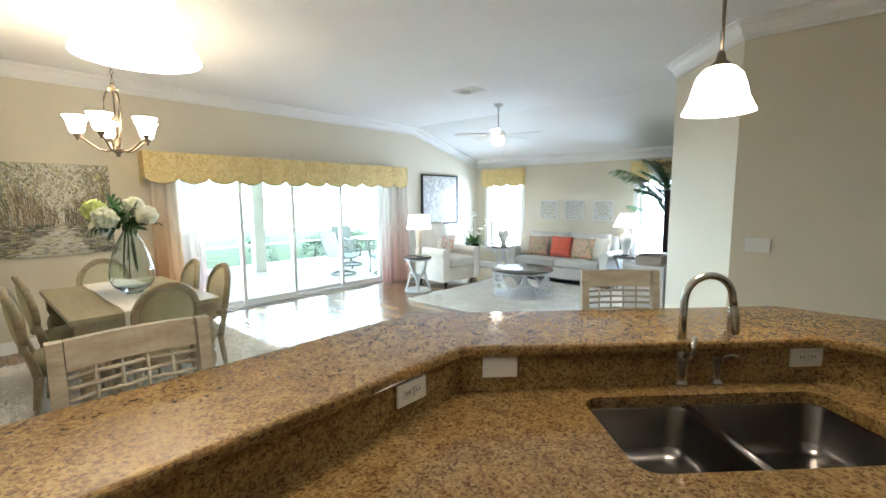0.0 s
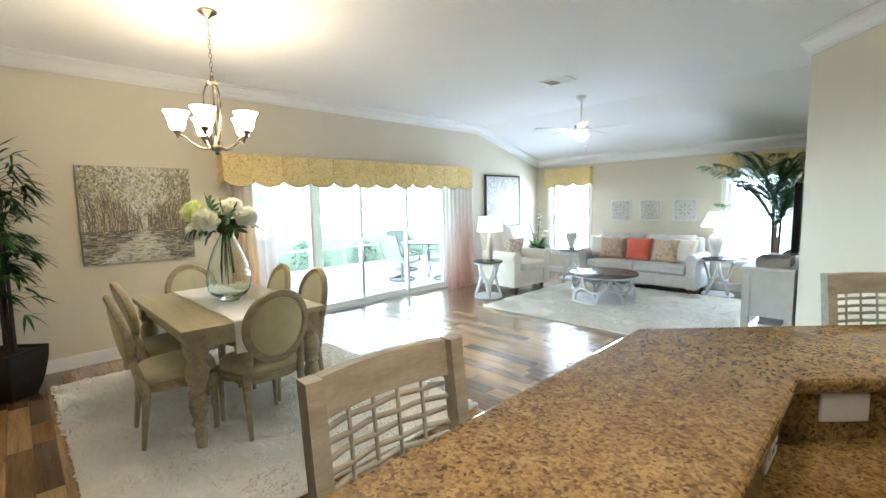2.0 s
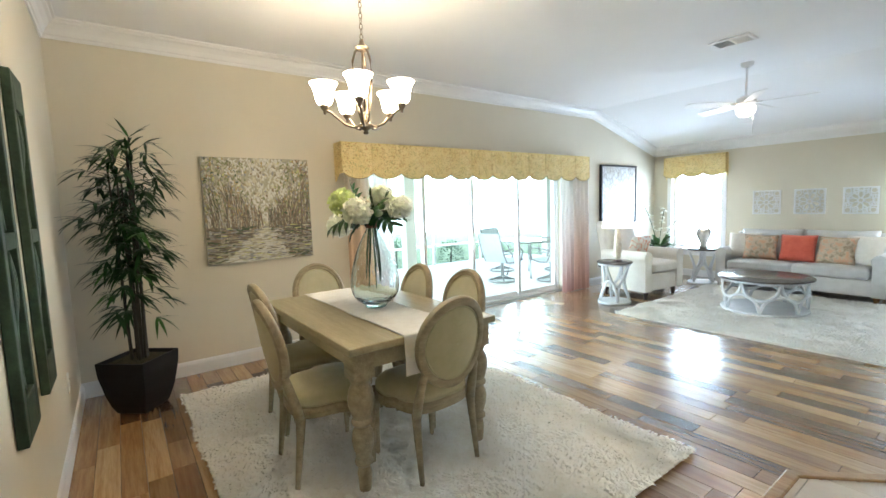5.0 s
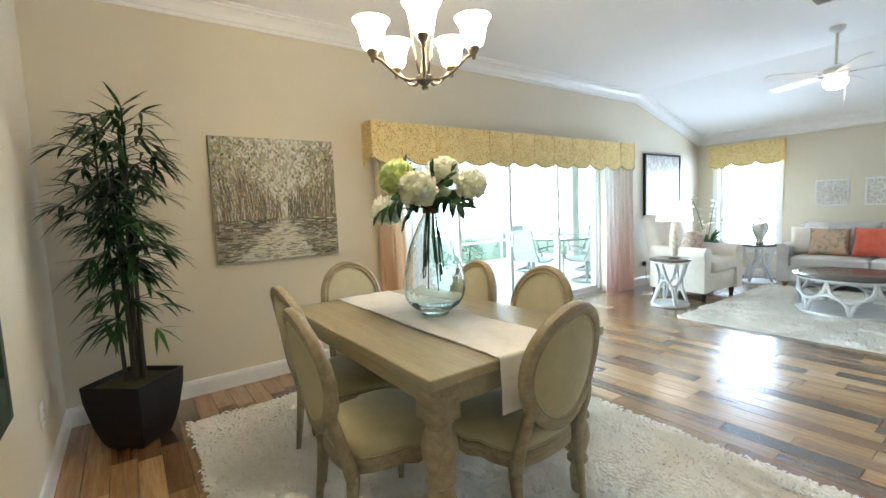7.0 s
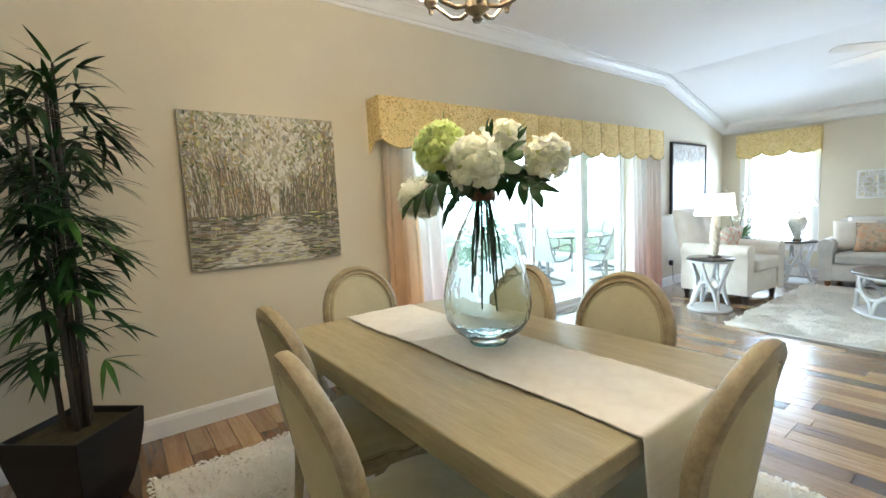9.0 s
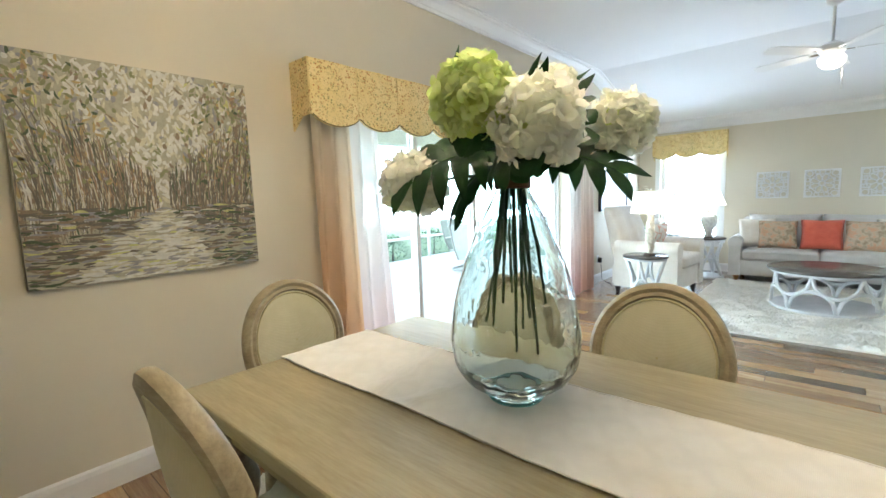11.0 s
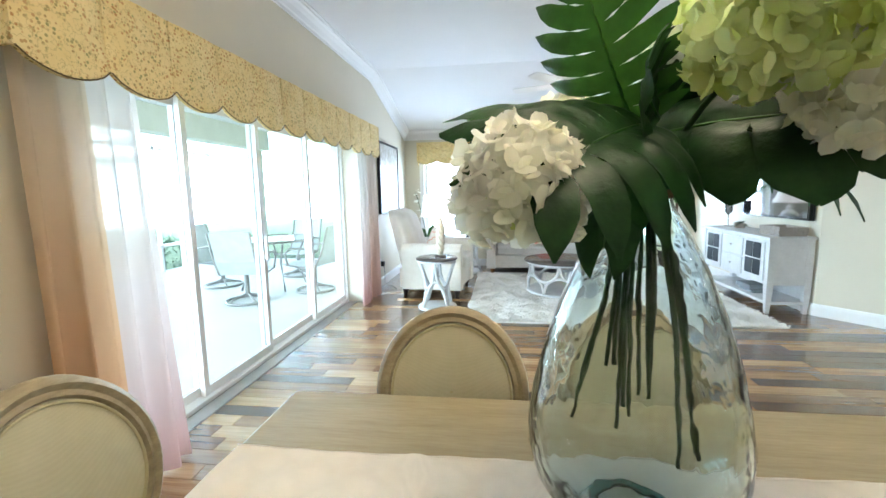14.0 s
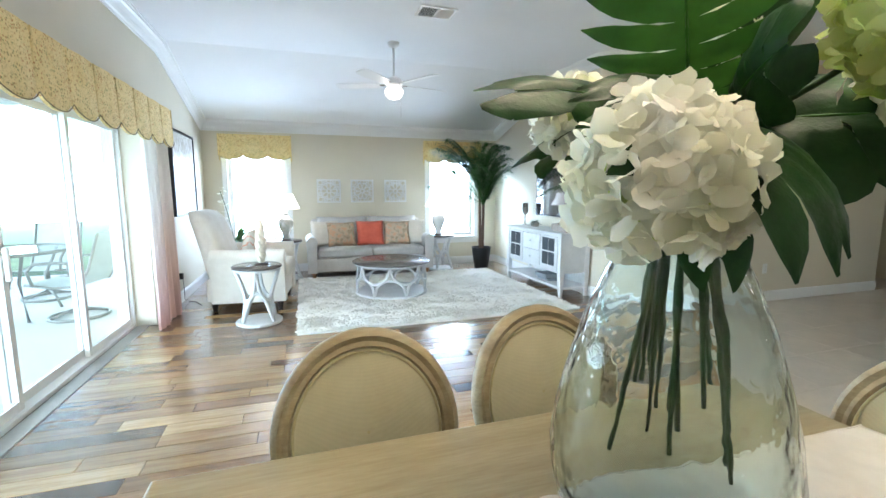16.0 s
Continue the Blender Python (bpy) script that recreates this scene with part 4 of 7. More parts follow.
def painting(y0, y1, z0, z1):
    """A canvas of a tree-lined path, laid on in brush strokes."""
    q = thing("canvas_painting", None, "unframed canvas painting of a path between bare trees", "painting")
    x = WX + 0.038
    part("canvas", span(bmesh.new(), (WX + 0.004, y0, z0), (x, y1, z1), 0.003), pigment("grey_ground", (0.42, 0.395, 0.29)), q)
    palette = [pigment(nm, c) for nm, c in (("pale_light", (0.66, 0.65, 0.58)), ("cream_light", (0.60, 0.56, 0.40)), ("moss", (0.24, 0.25, 0.12)), ("bark", (0.15, 0.13, 0.10)), ("umber", (0.26, 0.20, 0.13)), ("slate", (0.30, 0.29, 0.29)), ("ochre", (0.44, 0.33, 0.14)), ("lime", (0.56, 0.56, 0.22)), ("forest", (0.07, 0.10, 0.05)), ("rust", (0.36, 0.24, 0.14)))]
    rnd = random.Random(21)
    W, H = y1 - y0, z1 - z0
    groups = {k: ([], []) for k in range(len(palette))}
    cx, horizon = 0.54, 0.34

    def stroke(k, u, v, a, ln, wd, lift):
        vs, fs = groups[k]
        d, s = Vector((math.cos(a), math.sin(a))), Vector((-math.sin(a), math.cos(a)))
        i, bend = len(vs), rnd.uniform(-0.25, 0.25)
        for t, f in ((-1, 0.35), (-0.4, 1.0), (0.4, 0.9), (1, 0.25)):
            c = Vector((u * W, v * H)) + d * t * ln + s * bend * ln * t * t
            for e in (-1, 1):
                pnt = c + s * e * wd * f
                vs.append((x + 0.0006 + lift, y0 + min(max(pnt.x, 0.002), W - 0.002), z0 + min(max(pnt.y, 0.002), H - 0.002)))
        fs += [(i, i + 2, i + 3, i + 1), (i + 2, i + 4, i + 5, i + 3), (i + 4, i + 6, i + 7, i + 5)]

    for _ in range(1500):
        u, v = rnd.random(), rnd.uniform(horizon, 1)
        glow = math.exp(-((u - cx) / (0.10 + 0.22 * (v - horizon))) ** 2) * (1.2 + 1.2 * (v - horizon))
        k = rnd.choices([0, 1, 2, 5, 6, 4, 7], [0.7 + 9 * glow, 1.2 + 2 * glow, 1.8 * (v > 0.5), 0.9, 0.4, 0.6 + 1.5 * (u > 0.75), 0.2])[0]
        stroke(k, u, v, rnd.uniform(0.6, 2.6), rnd.uniform(0.010, 0.026), rnd.uniform(0.004, 0.010), rnd.uniform(0, 0.0006))
    for _ in range(700):
        side = rnd.choice((-1, 1))
        u = cx + side * abs(rnd.gauss(0.06, 0.26)) if side > 0 else cx - 0.03 - abs(rnd.gauss(0, 0.28))
        if not 0 < u < 1 or abs(u - cx) < 0.03:
            continue
        far = min(1, abs(u - cx) / 0.45)
        foot = horizon - 0.16 * far + rnd.uniform(-0.02, 0.05)
        tall = (0.10 + 0.55 * far) * rnd.uniform(0.5, 1.1)
        k = rnd.choices([3, 4, 1, 0, 9, 8], [6.5 if u > cx else 1.8, 3.0 if u > cx else 1.2, 0.7, 0.4, 0.6, 1.0 if u > cx else 0.4])[0]
        for s in range(3):
            stroke(k, u + (s - 1) * 0.006 * side * rnd.random(), foot + tall * (s + 0.5) / 3, math.pi / 2 - side * 0.12 * far * s + rnd.uniform(-0.1, 0.1), tall * H / 6, rnd.uniform(0.0012, 0.0035), 0.0008 + rnd.uniform(0, 0.0006))
    for _ in range(420):
        u, v = rnd.random(), rnd.uniform(0.45, 1)
        k = rnd.choices([2, 6, 8, 9, 5], [2.4, 0.7, 0.7, 0.5, 1.2])[0]
        if abs(u - cx) > 0.16:
            stroke(k, u, v, rnd.uniform(0, 3.1), rnd.uniform(0.008, 0.018), rnd.uniform(0.004, 0.008), 0.0015)
    for _ in range(900):
        v = rnd.uniform(0, horizon)
        u = rnd.random()
        half = 0.035 + (horizon - v) * 0.85
        on = abs(u - cx + (horizon - v) * 0.25) < half
        k = rnd.choices([0, 1, 5, 7, 3, 8, 4], [3.6, 2.6, 1.1, 0.5, 0.12, 0.03, 0.1] if on else [0.1, 0.2, 1.3, 0.2, 2.2, 1.2, 1.4])[0]
        stroke(k, u, v, rnd.uniform(-0.12, 0.12), rnd.uniform(0.014, 0.045), rnd.uniform(0.003, 0.007), 0.0016 + rnd.uniform(0, 0.0006))
    for k, (vs, fs) in groups.items():
        if fs:
            me = bpy.data.meshes.new("brush_work")
            me.from_pydata(vs, [], fs)
            me.materials.append(palette[k])
            o = new("brush_work", me)
            o.parent = q
            tagged(o, kind="stuff")
    return q


painting(0.74, 1.70, 0.970, 1.932)

# bamboo in a black pot
BLADE = [(0.0, 0.10), (0.2, 0.75), (0.45, 1.0), (0.75, 0.62), (1.0, 0.02)]


def leaf_blade(bm, base, d, length, width, droop, up=Vector((0, 0, 1)), cup=0.15):
    """A pointed leaf that arches over."""
    d = d.normalized()
    side = d.cross(up)
    side = side.normalized() if side.length > 1e-3 else Vector((1, 0, 0))
    rows = []
    for t, w in BLADE:
        c = base + d * length * t + Vector((0, 0, -droop * length * t * t))
        top = side.cross(d).normalized()
        rows.append([bm.verts.new(c - side * width * w + top * cup * width * w), bm.verts.new(c), bm.verts.new(c + side * width * w + top * cup * width * w)])
    for a, b in zip(rows, rows[1:]):
        bm.faces.new((a[0], a[1], b[1], b[0]))
        bm.faces.new((a[1], a[2], b[2], b[1]))


def square_pot(parent, w0, w1, h):
    def sq(w, z):
        return [(w, w, z), (-w, w, z), (-w, -w, z), (w, -w, z)]
    bm = loft(bmesh.new(), [sq(w0, 0), sq(w0 + (w1 - w0) * 0.30, h * 0.15), sq(w0 + (w1 - w0) * 0.58, h * 0.36), sq(w0 + (w1 - w0) * 0.92, h * 0.75), sq(w1, h), sq(w1 - 0.015, h), sq(w1 - 0.03, h - 0.04)])
    bmesh.ops.bevel(bm, geom=bm.edges[:], offset=0.004, segments=1, affect="EDGES")
    part("pot", bm, BLACKPOT, parent, "tapered square black pot")
    part("moss", slab(bmesh.new(), [(-w1 + 0.032, -w1 + 0.032), (w1 - 0.032, -w1 + 0.032), (w1 - 0.032, w1 - 0.032), (-w1 + 0.032, w1 - 0.032)], h - 0.06, h - 0.02), SOIL, parent, "dry brown moss")


def bamboo(m):
    q = thing("potted_bamboo", m, "tall artificial bamboo in a tapered square black pot", "potted plant")
    square_pot(q, 0.108, 0.176, 0.385)
    rnd = random.Random(8)
    canes = []
    for k in range(9):
        a, r = rnd.uniform(0, 6.28), rnd.uniform(0.01, 0.07)
        x, y, h = r * math.cos(a), r * math.sin(a), (1.95, 1.80, 1.70, 1.86, 1.55, 1.62, 1.76, 1.48, 1.66)[k]
        tip = Vector((x * 1.6 + rnd.uniform(-0.03, 0.03), y * 1.6 + rnd.uniform(-0.03, 0.03), h))
        foot = Vector((x, y, 0.36))
        pts = [foot.lerp(tip, t / 10) for t in range(11)]
        bm = tube(bmesh.new(), pts, [0.0115 - 0.0006 * t for t in range(11)], 7)
        for t in (2, 4, 6, 8):
            tube(bm, [pts[t] - Vector((0, 0, 0.004)), pts[t] + Vector((0, 0, 0.004))], 0.0135, 7)
        part("cane", bm, CANE, q, smooth=60)
        canes.append((foot, tip))
    for mt, share in ((LEAF, 1.0), (LEAF_LIGHT, 0.22)):
        bm = bmesh.new()
        for z in [0.62 + 1.30 * i / 60 for i in range(61)]:
            for _ in range(3 if mt is LEAF else 1):
                if rnd.random() > share or (z < 0.95 and rnd.random() < 0.6):
                    continue
                foot, tip = rnd.choice(canes)
                t = (z - foot.z) / max(0.2, tip.z - foot.z)
                if t > 1:
                    continue
                c, a = foot.lerp(tip, t), rnd.uniform(0, 6.28)
                out = Vector((math.cos(a), math.sin(a), rnd.uniform(0.15, 0.7)))
                reach = rnd.uniform(0.05, 0.16) if z < 1.0 else rnd.uniform(0.06, 0.20)
                if mt is LEAF:
                    tube(bm, [c, c + out * reach], [0.003, 0.0015], 4)
                hub = c + out * reach
                for _ in range(rnd.randint(5, 9)):
                    b = a + rnd.uniform(-1.1, 1.1)
                    leaf_blade(bm, hub, Vector((math.cos(b), math.sin(b), rnd.uniform(-0.45, 0.35))), rnd.uniform(0.11, 0.19), rnd.uniform(0.009, 0.0145), rnd.uniform(0.15, 0.6))
        for foot, tip in canes:
            for _ in range(5 if mt is LEAF else 1):
                b = rnd.uniform(0, 6.28)
                leaf_blade(bm, tip, Vector((math.cos(b), math.sin(b), rnd.uniform(0.4, 1.6))), rnd.uniform(0.12, 0.24), 0.011, rnd.uniform(0.1, 0.5))
        part("foliage", bm, mt, q, smooth=180)
    return q


bamboo(pose(-5.215, 0.160, 0, 0, 0, 48) @ Matrix.Diagonal((1.05, 1.05, 1.03, 1)))

# tall green carved panels on the south wall
GREENWOOD = plain("weathered_green_paint", (0.030, 0.062, 0.032), 0.6, 0, 0.5, 9, 50, 0.3, 0.004)
for x in (-4.02, -3.45):
    q = thing("carved_panel", pose(x, SY, 0.65), "tall weathered green carved wooden wall panel", "wall decor", "carved panels on the wall")
    bm = bmesh.new()
    for lo, hi in (((-0.14, 0), (-0.09, 1.42)), ((0.09, 0), (0.14, 1.42)), ((-0.09, 0), (0.09, 0.16)), ((-0.09, 1.26), (0.09, 1.42)), ((-0.09, 0.68), (0.09, 0.74))):
        span(bm, (lo[0], 0.002, lo[1]), (hi[0], 0.035, hi[1]), 0.004)
    part("panel_frame", bm, GREENWOOD, q)
    for k in range(6):
        bm = bmesh.new()
        pts = [(0.085 * math.sin(t * 2 * math.pi) , 0.018, 0.17 + (0.5 if k < 3 else 0.51) * t + (0.58 if k >= 3 else 0)) for t in [j / 24 for j in range(25)]]
        pts = [(x0 * (0.35 + 0.32 * (k % 3)), y0, z0) for x0, y0, z0 in pts]
        part("scroll", tube(bm, pts, 0.010, 6, up=(0, 1, 0)), GREENWOOD, q, smooth=180)


def chandelier(m):
    q = thing("chandelier", m, "five-arm bronze chandelier with lit white glass bell shades", "chandelier")
    part("hub", lathe(bmesh.new(), [(0, 0), (0.012, 0.002), (0.018, 0.012), (0.012, 0.022), (0.026, 0.032), (0.040, 0.042), (0.040, 0.062), (0.022, 0.074), (0.014, 0.10), (0.010, 0.14), (0, 0.14)], 20), BRONZE, q, smooth=40)
    part("stem", tube(bmesh.new(), [(0, 0, 0.12), (0, 0, 0.545)], 0.006, 8), BRONZE, q, smooth=180)
    for k in range(3):
        a = radians(20 + 120 * k)
        prof = [(0.020, 0.06), (0.040, 0.14), (0.058, 0.26), (0.066, 0.36), (0.062, 0.43), (0.045, 0.485), (0.016, 0.515)]
        part("strap", tube(bmesh.new(), [(r * math.cos(a), r * math.sin(a), z) for r, z in prof], 0.0065, 8), BRONZE, q, smooth=180)
    part("crown", lathe(bmesh.new(), [(0, 0.50), (0.034, 0.50), (0.045, 0.512), (0.030, 0.524), (0.018, 0.535), (0.012, 0.56), (0, 0.565)], 18), BRONZE, q, smooth=40)
    for k in range(5):
        a = radians(-34 + 72 * k)
        d = Vector((math.cos(a), math.sin(a), 0))
        prof = [(0.03, 0.052), (0.075, 0.042), (0.12, 0.055), (0.165, 0.09), (0.205, 0.125), (0.24, 0.135)]
        arm = part("arm", tube(bmesh.new(), [d * r + Vector((0, 0, z)) for r, z in prof], 0.0075, 8), BRONZE, q, smooth=180)
        c = d * 0.24
        part("cup", lathe(bmesh.new(), [(0, 0.112), (0.008, 0.112), (0.010, 0.13), (0.022, 0.145), (0.027, 0.16), (0.026, 0.172), (0, 0.172)], 16, c), BRONZE, arm, smooth=40)
        bell = [(0.026, 0.165), (0.040, 0.172), (0.050, 0.195), (0.054, 0.225), (0.064, 0.262), (0.083, 0.292), (0.080, 0.292), (0.061, 0.264), (0.050, 0.225), (0.046, 0.197), (0.036, 0.178)]
        part("shade", lathe(bmesh.new(), bell, 28, c), SHADE_LIT, arm, "glowing white glass bell shade", 180)
        lamp("chandelier_glow", "POINT", m @ pose(c.x, c.y, 0.315), 0.25, (1.0, 0.80, 0.55), 0.05)
    top = TOP - m.translation.z
    z = 0.56
    k = 0
    while z < top - 0.05:
        ring = [(0.010 * math.cos(t) * (1 if k % 2 else 0), 0.010 * math.cos(t) * (0 if k % 2 else 1), z + 0.016 + 0.019 * math.sin(t)) for t in (2 * math.pi * j / 10 for j in range(10))]
        part("chain_link", tube(bmesh.new(), ring, 0.0022, 5, True, up=(1, 1, 0.2)), BRONZE, q)
        z += 0.031
        k += 1
    part("ceiling_cap", lathe(bmesh.new(), [(0, top), (0.065, top), (0.063, top - 0.012), (0.03, top - 0.032), (0.010, top - 0.05), (0, top - 0.05)], 22), BRONZE, q, smooth=40)


chandelier(pose(-3.785, 1.40, 1.885))
plate("power_outlet", pose(WX, 1.18, 0.35, 0, 0, 90), 0.072, 0.118, "white wall outlet above the baseboard")
plate("power_outlet", pose(-4.87, SY, 0.40, 0, 0, 180), 0.072, 0.118, "white wall outlet above the baseboard")
plate("power_outlet", pose(0.9, 4.71, 0.40), 0.072, 0.118, "white wall outlet above the baseboard")

# ---- vase and bouquet ----
VG, n, l, p = shader("teal_glass")
p.inputs["Base Color"].default_value = (0.90, 0.975, 0.972, 1)
p.inputs["Transmission Weight"].default_value, p.inputs["Roughness"].default_value, p.inputs["IOR"].default_value = 1.0, 0.0, 1.42
v = coords(n, l)
bump(n, l, p, noise_at(n, l, v, 15, 2, 0.4), 0.42, 0.02)
VX, VY, VZ = -3.822, 1.430, TZ + 0.0085
vase = thing("glass_vase", pose(VX, VY, VZ), "large teal-tinted teardrop glass vase with a wrapped neck", "vase")
outer = [(0.0, 0.0), (0.058, 0.0), (0.066, 0.010), (0.092, 0.028), (0.125, 0.052), (0.147, 0.088), (0.156, 0.130), (0.157, 0.165), (0.150, 0.215), (0.135, 0.28), (0.115, 0.345), (0.090, 0.407), (0.064, 0.460), (0.044, 0.494), (0.038, 0.512), (0.037, 0.545), (0.040, 0.560), (0.047, 0.572)]
inner = [(r - 0.0045, z + 0.002) for r, z in outer[::-1] if z > 0.05] + [(0.100, 0.050), (0.070, 0.043), (0.035, 0.040), (0.0, 0.041)]
bm = lathe(bmesh.new(), outer + inner, 64)
for vt in bm.verts:
    r, z = math.hypot(vt.co.x, vt.co.y), vt.co.z
    if r > 0.05 and 0.05 < z < 0.49:
        a = math.atan2(vt.co.y, vt.co.x)
        k = 1 + 0.012 * noise.noise(Vector((math.cos(a) * 2.2, math.sin(a) * 2.2, z * 7))) + 0.010 * noise.noise(Vector((math.cos(a) * 7, math.sin(a) * 7, z * 34)))
        vt.co.x, vt.co.y = vt.co.x * k, vt.co.y * k
part("glass_body", bm, VG, vase, smooth=180)
part("foot_ring", lathe(bmesh.new(), [(0.050, 0.0), (0.0665, 0.0), (0.0695, 0.006), (0.0685, 0.0095), (0.058, 0.008), (0.050, 0.0)], 40), plain("deep_teal_glass", (0.22, 0.58, 0.57), 0.03, 0, 0.1, 10, 40, 0.02, Transmission_Weight=0.85, IOR=1.25), vase, "deep teal glass rim of the foot", 180)
part("neck_wrap", lathe(bmesh.new(), [(0.0385, 0.508), (0.0425, 0.509), (0.043, 0.52), (0.0422, 0.53), (0.043, 0.54), (0.0415, 0.550), (0.0385, 0.551)], 30), plain("brown_cord", (0.16, 0.075, 0.035), 0.7, 0, 0.4, 30, 200, 0.5, 0.002, (1, 1, 6)), vase, "brown cord wrapped round the neck", 40)

bq = thing("bouquet", pose(VX, VY, VZ), "bouquet of white and lime hydrangeas with monstera leaves in the vase", "flowers")
HEADS = [((0.165, -0.180, 0.615), 0.075, FLOWER, 1), ((0.052, -0.212, 0.672), 0.073, FLOWER_GREEN, 2), ((0.078, 0.030, 0.702), 0.066, FLOWER, 3), ((0.220, 0.080, 0.630), 0.066, FLOWER, 4), ((-0.178, -0.148, 0.524), 0.070, FLOWER, 5), ((-0.095, 0.110, 0.62), 0.054, FLOWER, 6)]


def hydrangea(c, r, mt, seed):
    """A ball of four-petalled florets, cupped and ruffled."""
    rnd, bm = random.Random(seed), bmesh.new()
    n = int(310 * (r / 0.1) ** 2)
    for k in range(n):
        z = 1 - 1.80 * (k + 0.5) / n
        a = k * 2.39996 + rnd.uniform(-0.2, 0.2)
        s = math.sqrt(max(0, 1 - z * z))
        way = Vector((s * math.cos(a), s * math.sin(a), z))
        nrm = (way + Vector([rnd.uniform(-0.5, 0.5) for _ in range(3)])).normalized()
        lump = 1 + 0.10 * noise.noise(way * 2.3 + Vector((seed, 0, 0)))
        pos = Vector(c) + way * r * rnd.uniform(0.80, 1.02) * lump
        t1 = nrm.orthogonal().normalized()
        t2 = nrm.cross(t1)
        spin, size = rnd.uniform(0, 1.57), rnd.uniform(0.0145, 0.0205)
        for j in range(4):
            b = spin + j * math.pi / 2 + rnd.uniform(-0.2, 0.2)
            d, e = t1 * math.cos(b) + t2 * math.sin(b), t2 * math.cos(b) - t1 * math.sin(b)
            curl, twist, wide = rnd.uniform(-0.35, 0.75), rnd.uniform(-0.35, 0.35), rnd.uniform(0.85, 1.15)
            pts = []
            for u, w, lift in ((0.04, 0.08, 0.0), (0.30, 0.44, 0.16), (0.62, 0.62, 0.24 + curl * 0.3), (0.90, 0.52, 0.22 + curl * 0.7), (1.06, 0.22, 0.18 + curl)):
                q = pos + nrm * size * lift + d * size * u
                ruf = rnd.uniform(-0.10, 0.16) * u
                pts.append([bm.verts.new(q - e * size * w * wide + nrm * size * (0.16 * w + ruf - twist * w)), bm.verts.new(q), bm.verts.new(q + e * size * w * wide + nrm * size * (0.16 * w - ruf + twist * w))])
            for a0, b0 in zip(pts, pts[1:]):
                bm.faces.new((a0[0], a0[1], b0[1], b0[0]))
                bm.faces.new((a0[1], a0[2], b0[2], b0[1]))
    o = part("hydrangea_head", bm, mt, bq, "lime green hydrangea head" if mt is FLOWER_GREEN else "white hydrangea head", 180)
    bm = bmesh.new()
    bmesh.ops.create_icosphere(bm, subdivisions=2, radius=r * 0.72, matrix=Matrix.Translation(c))
    part("flower_core", bm, FLOWER_GREEN, o, smooth=180)


for c, r, mt, seed in HEADS:
    hydrangea(c, r, mt, seed)


def monstera(base, tip, face, width, droop, mt, lobes=5, cut=0.45, gap=0.5):
    """A split leaf: whole round the midrib with small holes, parted into rounded fingers towards the rim; face is the way its upper side looks."""
    bm = bmesh.new()
    d = Vector(tip) - Vector(base)
    length = d.length
    d.normalize()
    side = d.cross(Vector(face)).normalized()
    up = side.cross(d).normalized()

    def at(t, f, s):
        """A point of the blade: t along the midrib, f out to the rim, s the side."""
        w = width * max(0.05, math.sin(math.pi * min(1.0, 0.13 + 0.84 * min(max(t, 0), 1))) ** 0.62)
        fwd = t + (0.03 + 0.24 * min(max(t, 0), 1)) * f ** 1.4
        ripple = 0.05 * w * math.sin(t * lobes * 2 * math.pi + 1.0) * f
        return Vector(base) + d * length * fwd * 0.84 + up * (droop * length * (fwd - fwd * fwd) * 1.5 + 0.16 * w * math.sin(f * 2.4) - 0.34 * w * f ** 2 + ripple) + side * s * w * f

    for s in (-1, 1):
        for k in range(lobes):
            t0, t1 = -0.02 + 1.0 * k / lobes, -0.02 + 1.0 * (k + 1) / lobes
            tm, rows = (t0 + t1) / 2, []
            steps = (0, 0.10, 0.18, 0.25, 0.32, cut, cut + (1 - cut) * 0.25, cut + (1 - cut) * 0.5, cut + (1 - cut) * 0.75, cut + (1 - cut) * 0.92, 1.0)
            for i, f in enumerate(sorted(steps)):
                g = max(0.0, (f - cut) / (1 - cut))
                keep = 1 - gap * g ** 0.8 * (1 - 0.25 * g)
                if lobes > 3 and 0.17 < f < 0.33 and cut > 0.32:
                    keep = 0.90 if abs(f - 0.25) < 0.02 else 0.97
                keep *= max(0.06, 1 - max(0, (g - 0.40) / 0.60) ** 1.7)
                half = (t1 - t0) / 2 * keep
                rows.append([bm.verts.new(at(tm + half * q, f, s) + up * (0.0022 if q == 0 else 0)) for q in (-1, -0.5, 0, 0.5, 1)])
            for p0, p1 in zip(rows, rows[1:]):
                for q in range(4):
                    bm.faces.new((p0[q], p0[q + 1], p1[q + 1], p1[q]))
    bmesh.ops.recalc_face_normals(bm, faces=bm.faces)
    o = part("monstera_leaf", bm, mt, bq, smooth=180)
    part("midrib", tube(bmesh.new(), [at(t / 8, 0, 1) + up * 0.001 for t in range(9)], [0.0026 - 0.00025 * t for t in range(9)], 5), LEAF_LIGHT, o, smooth=180)
    return o


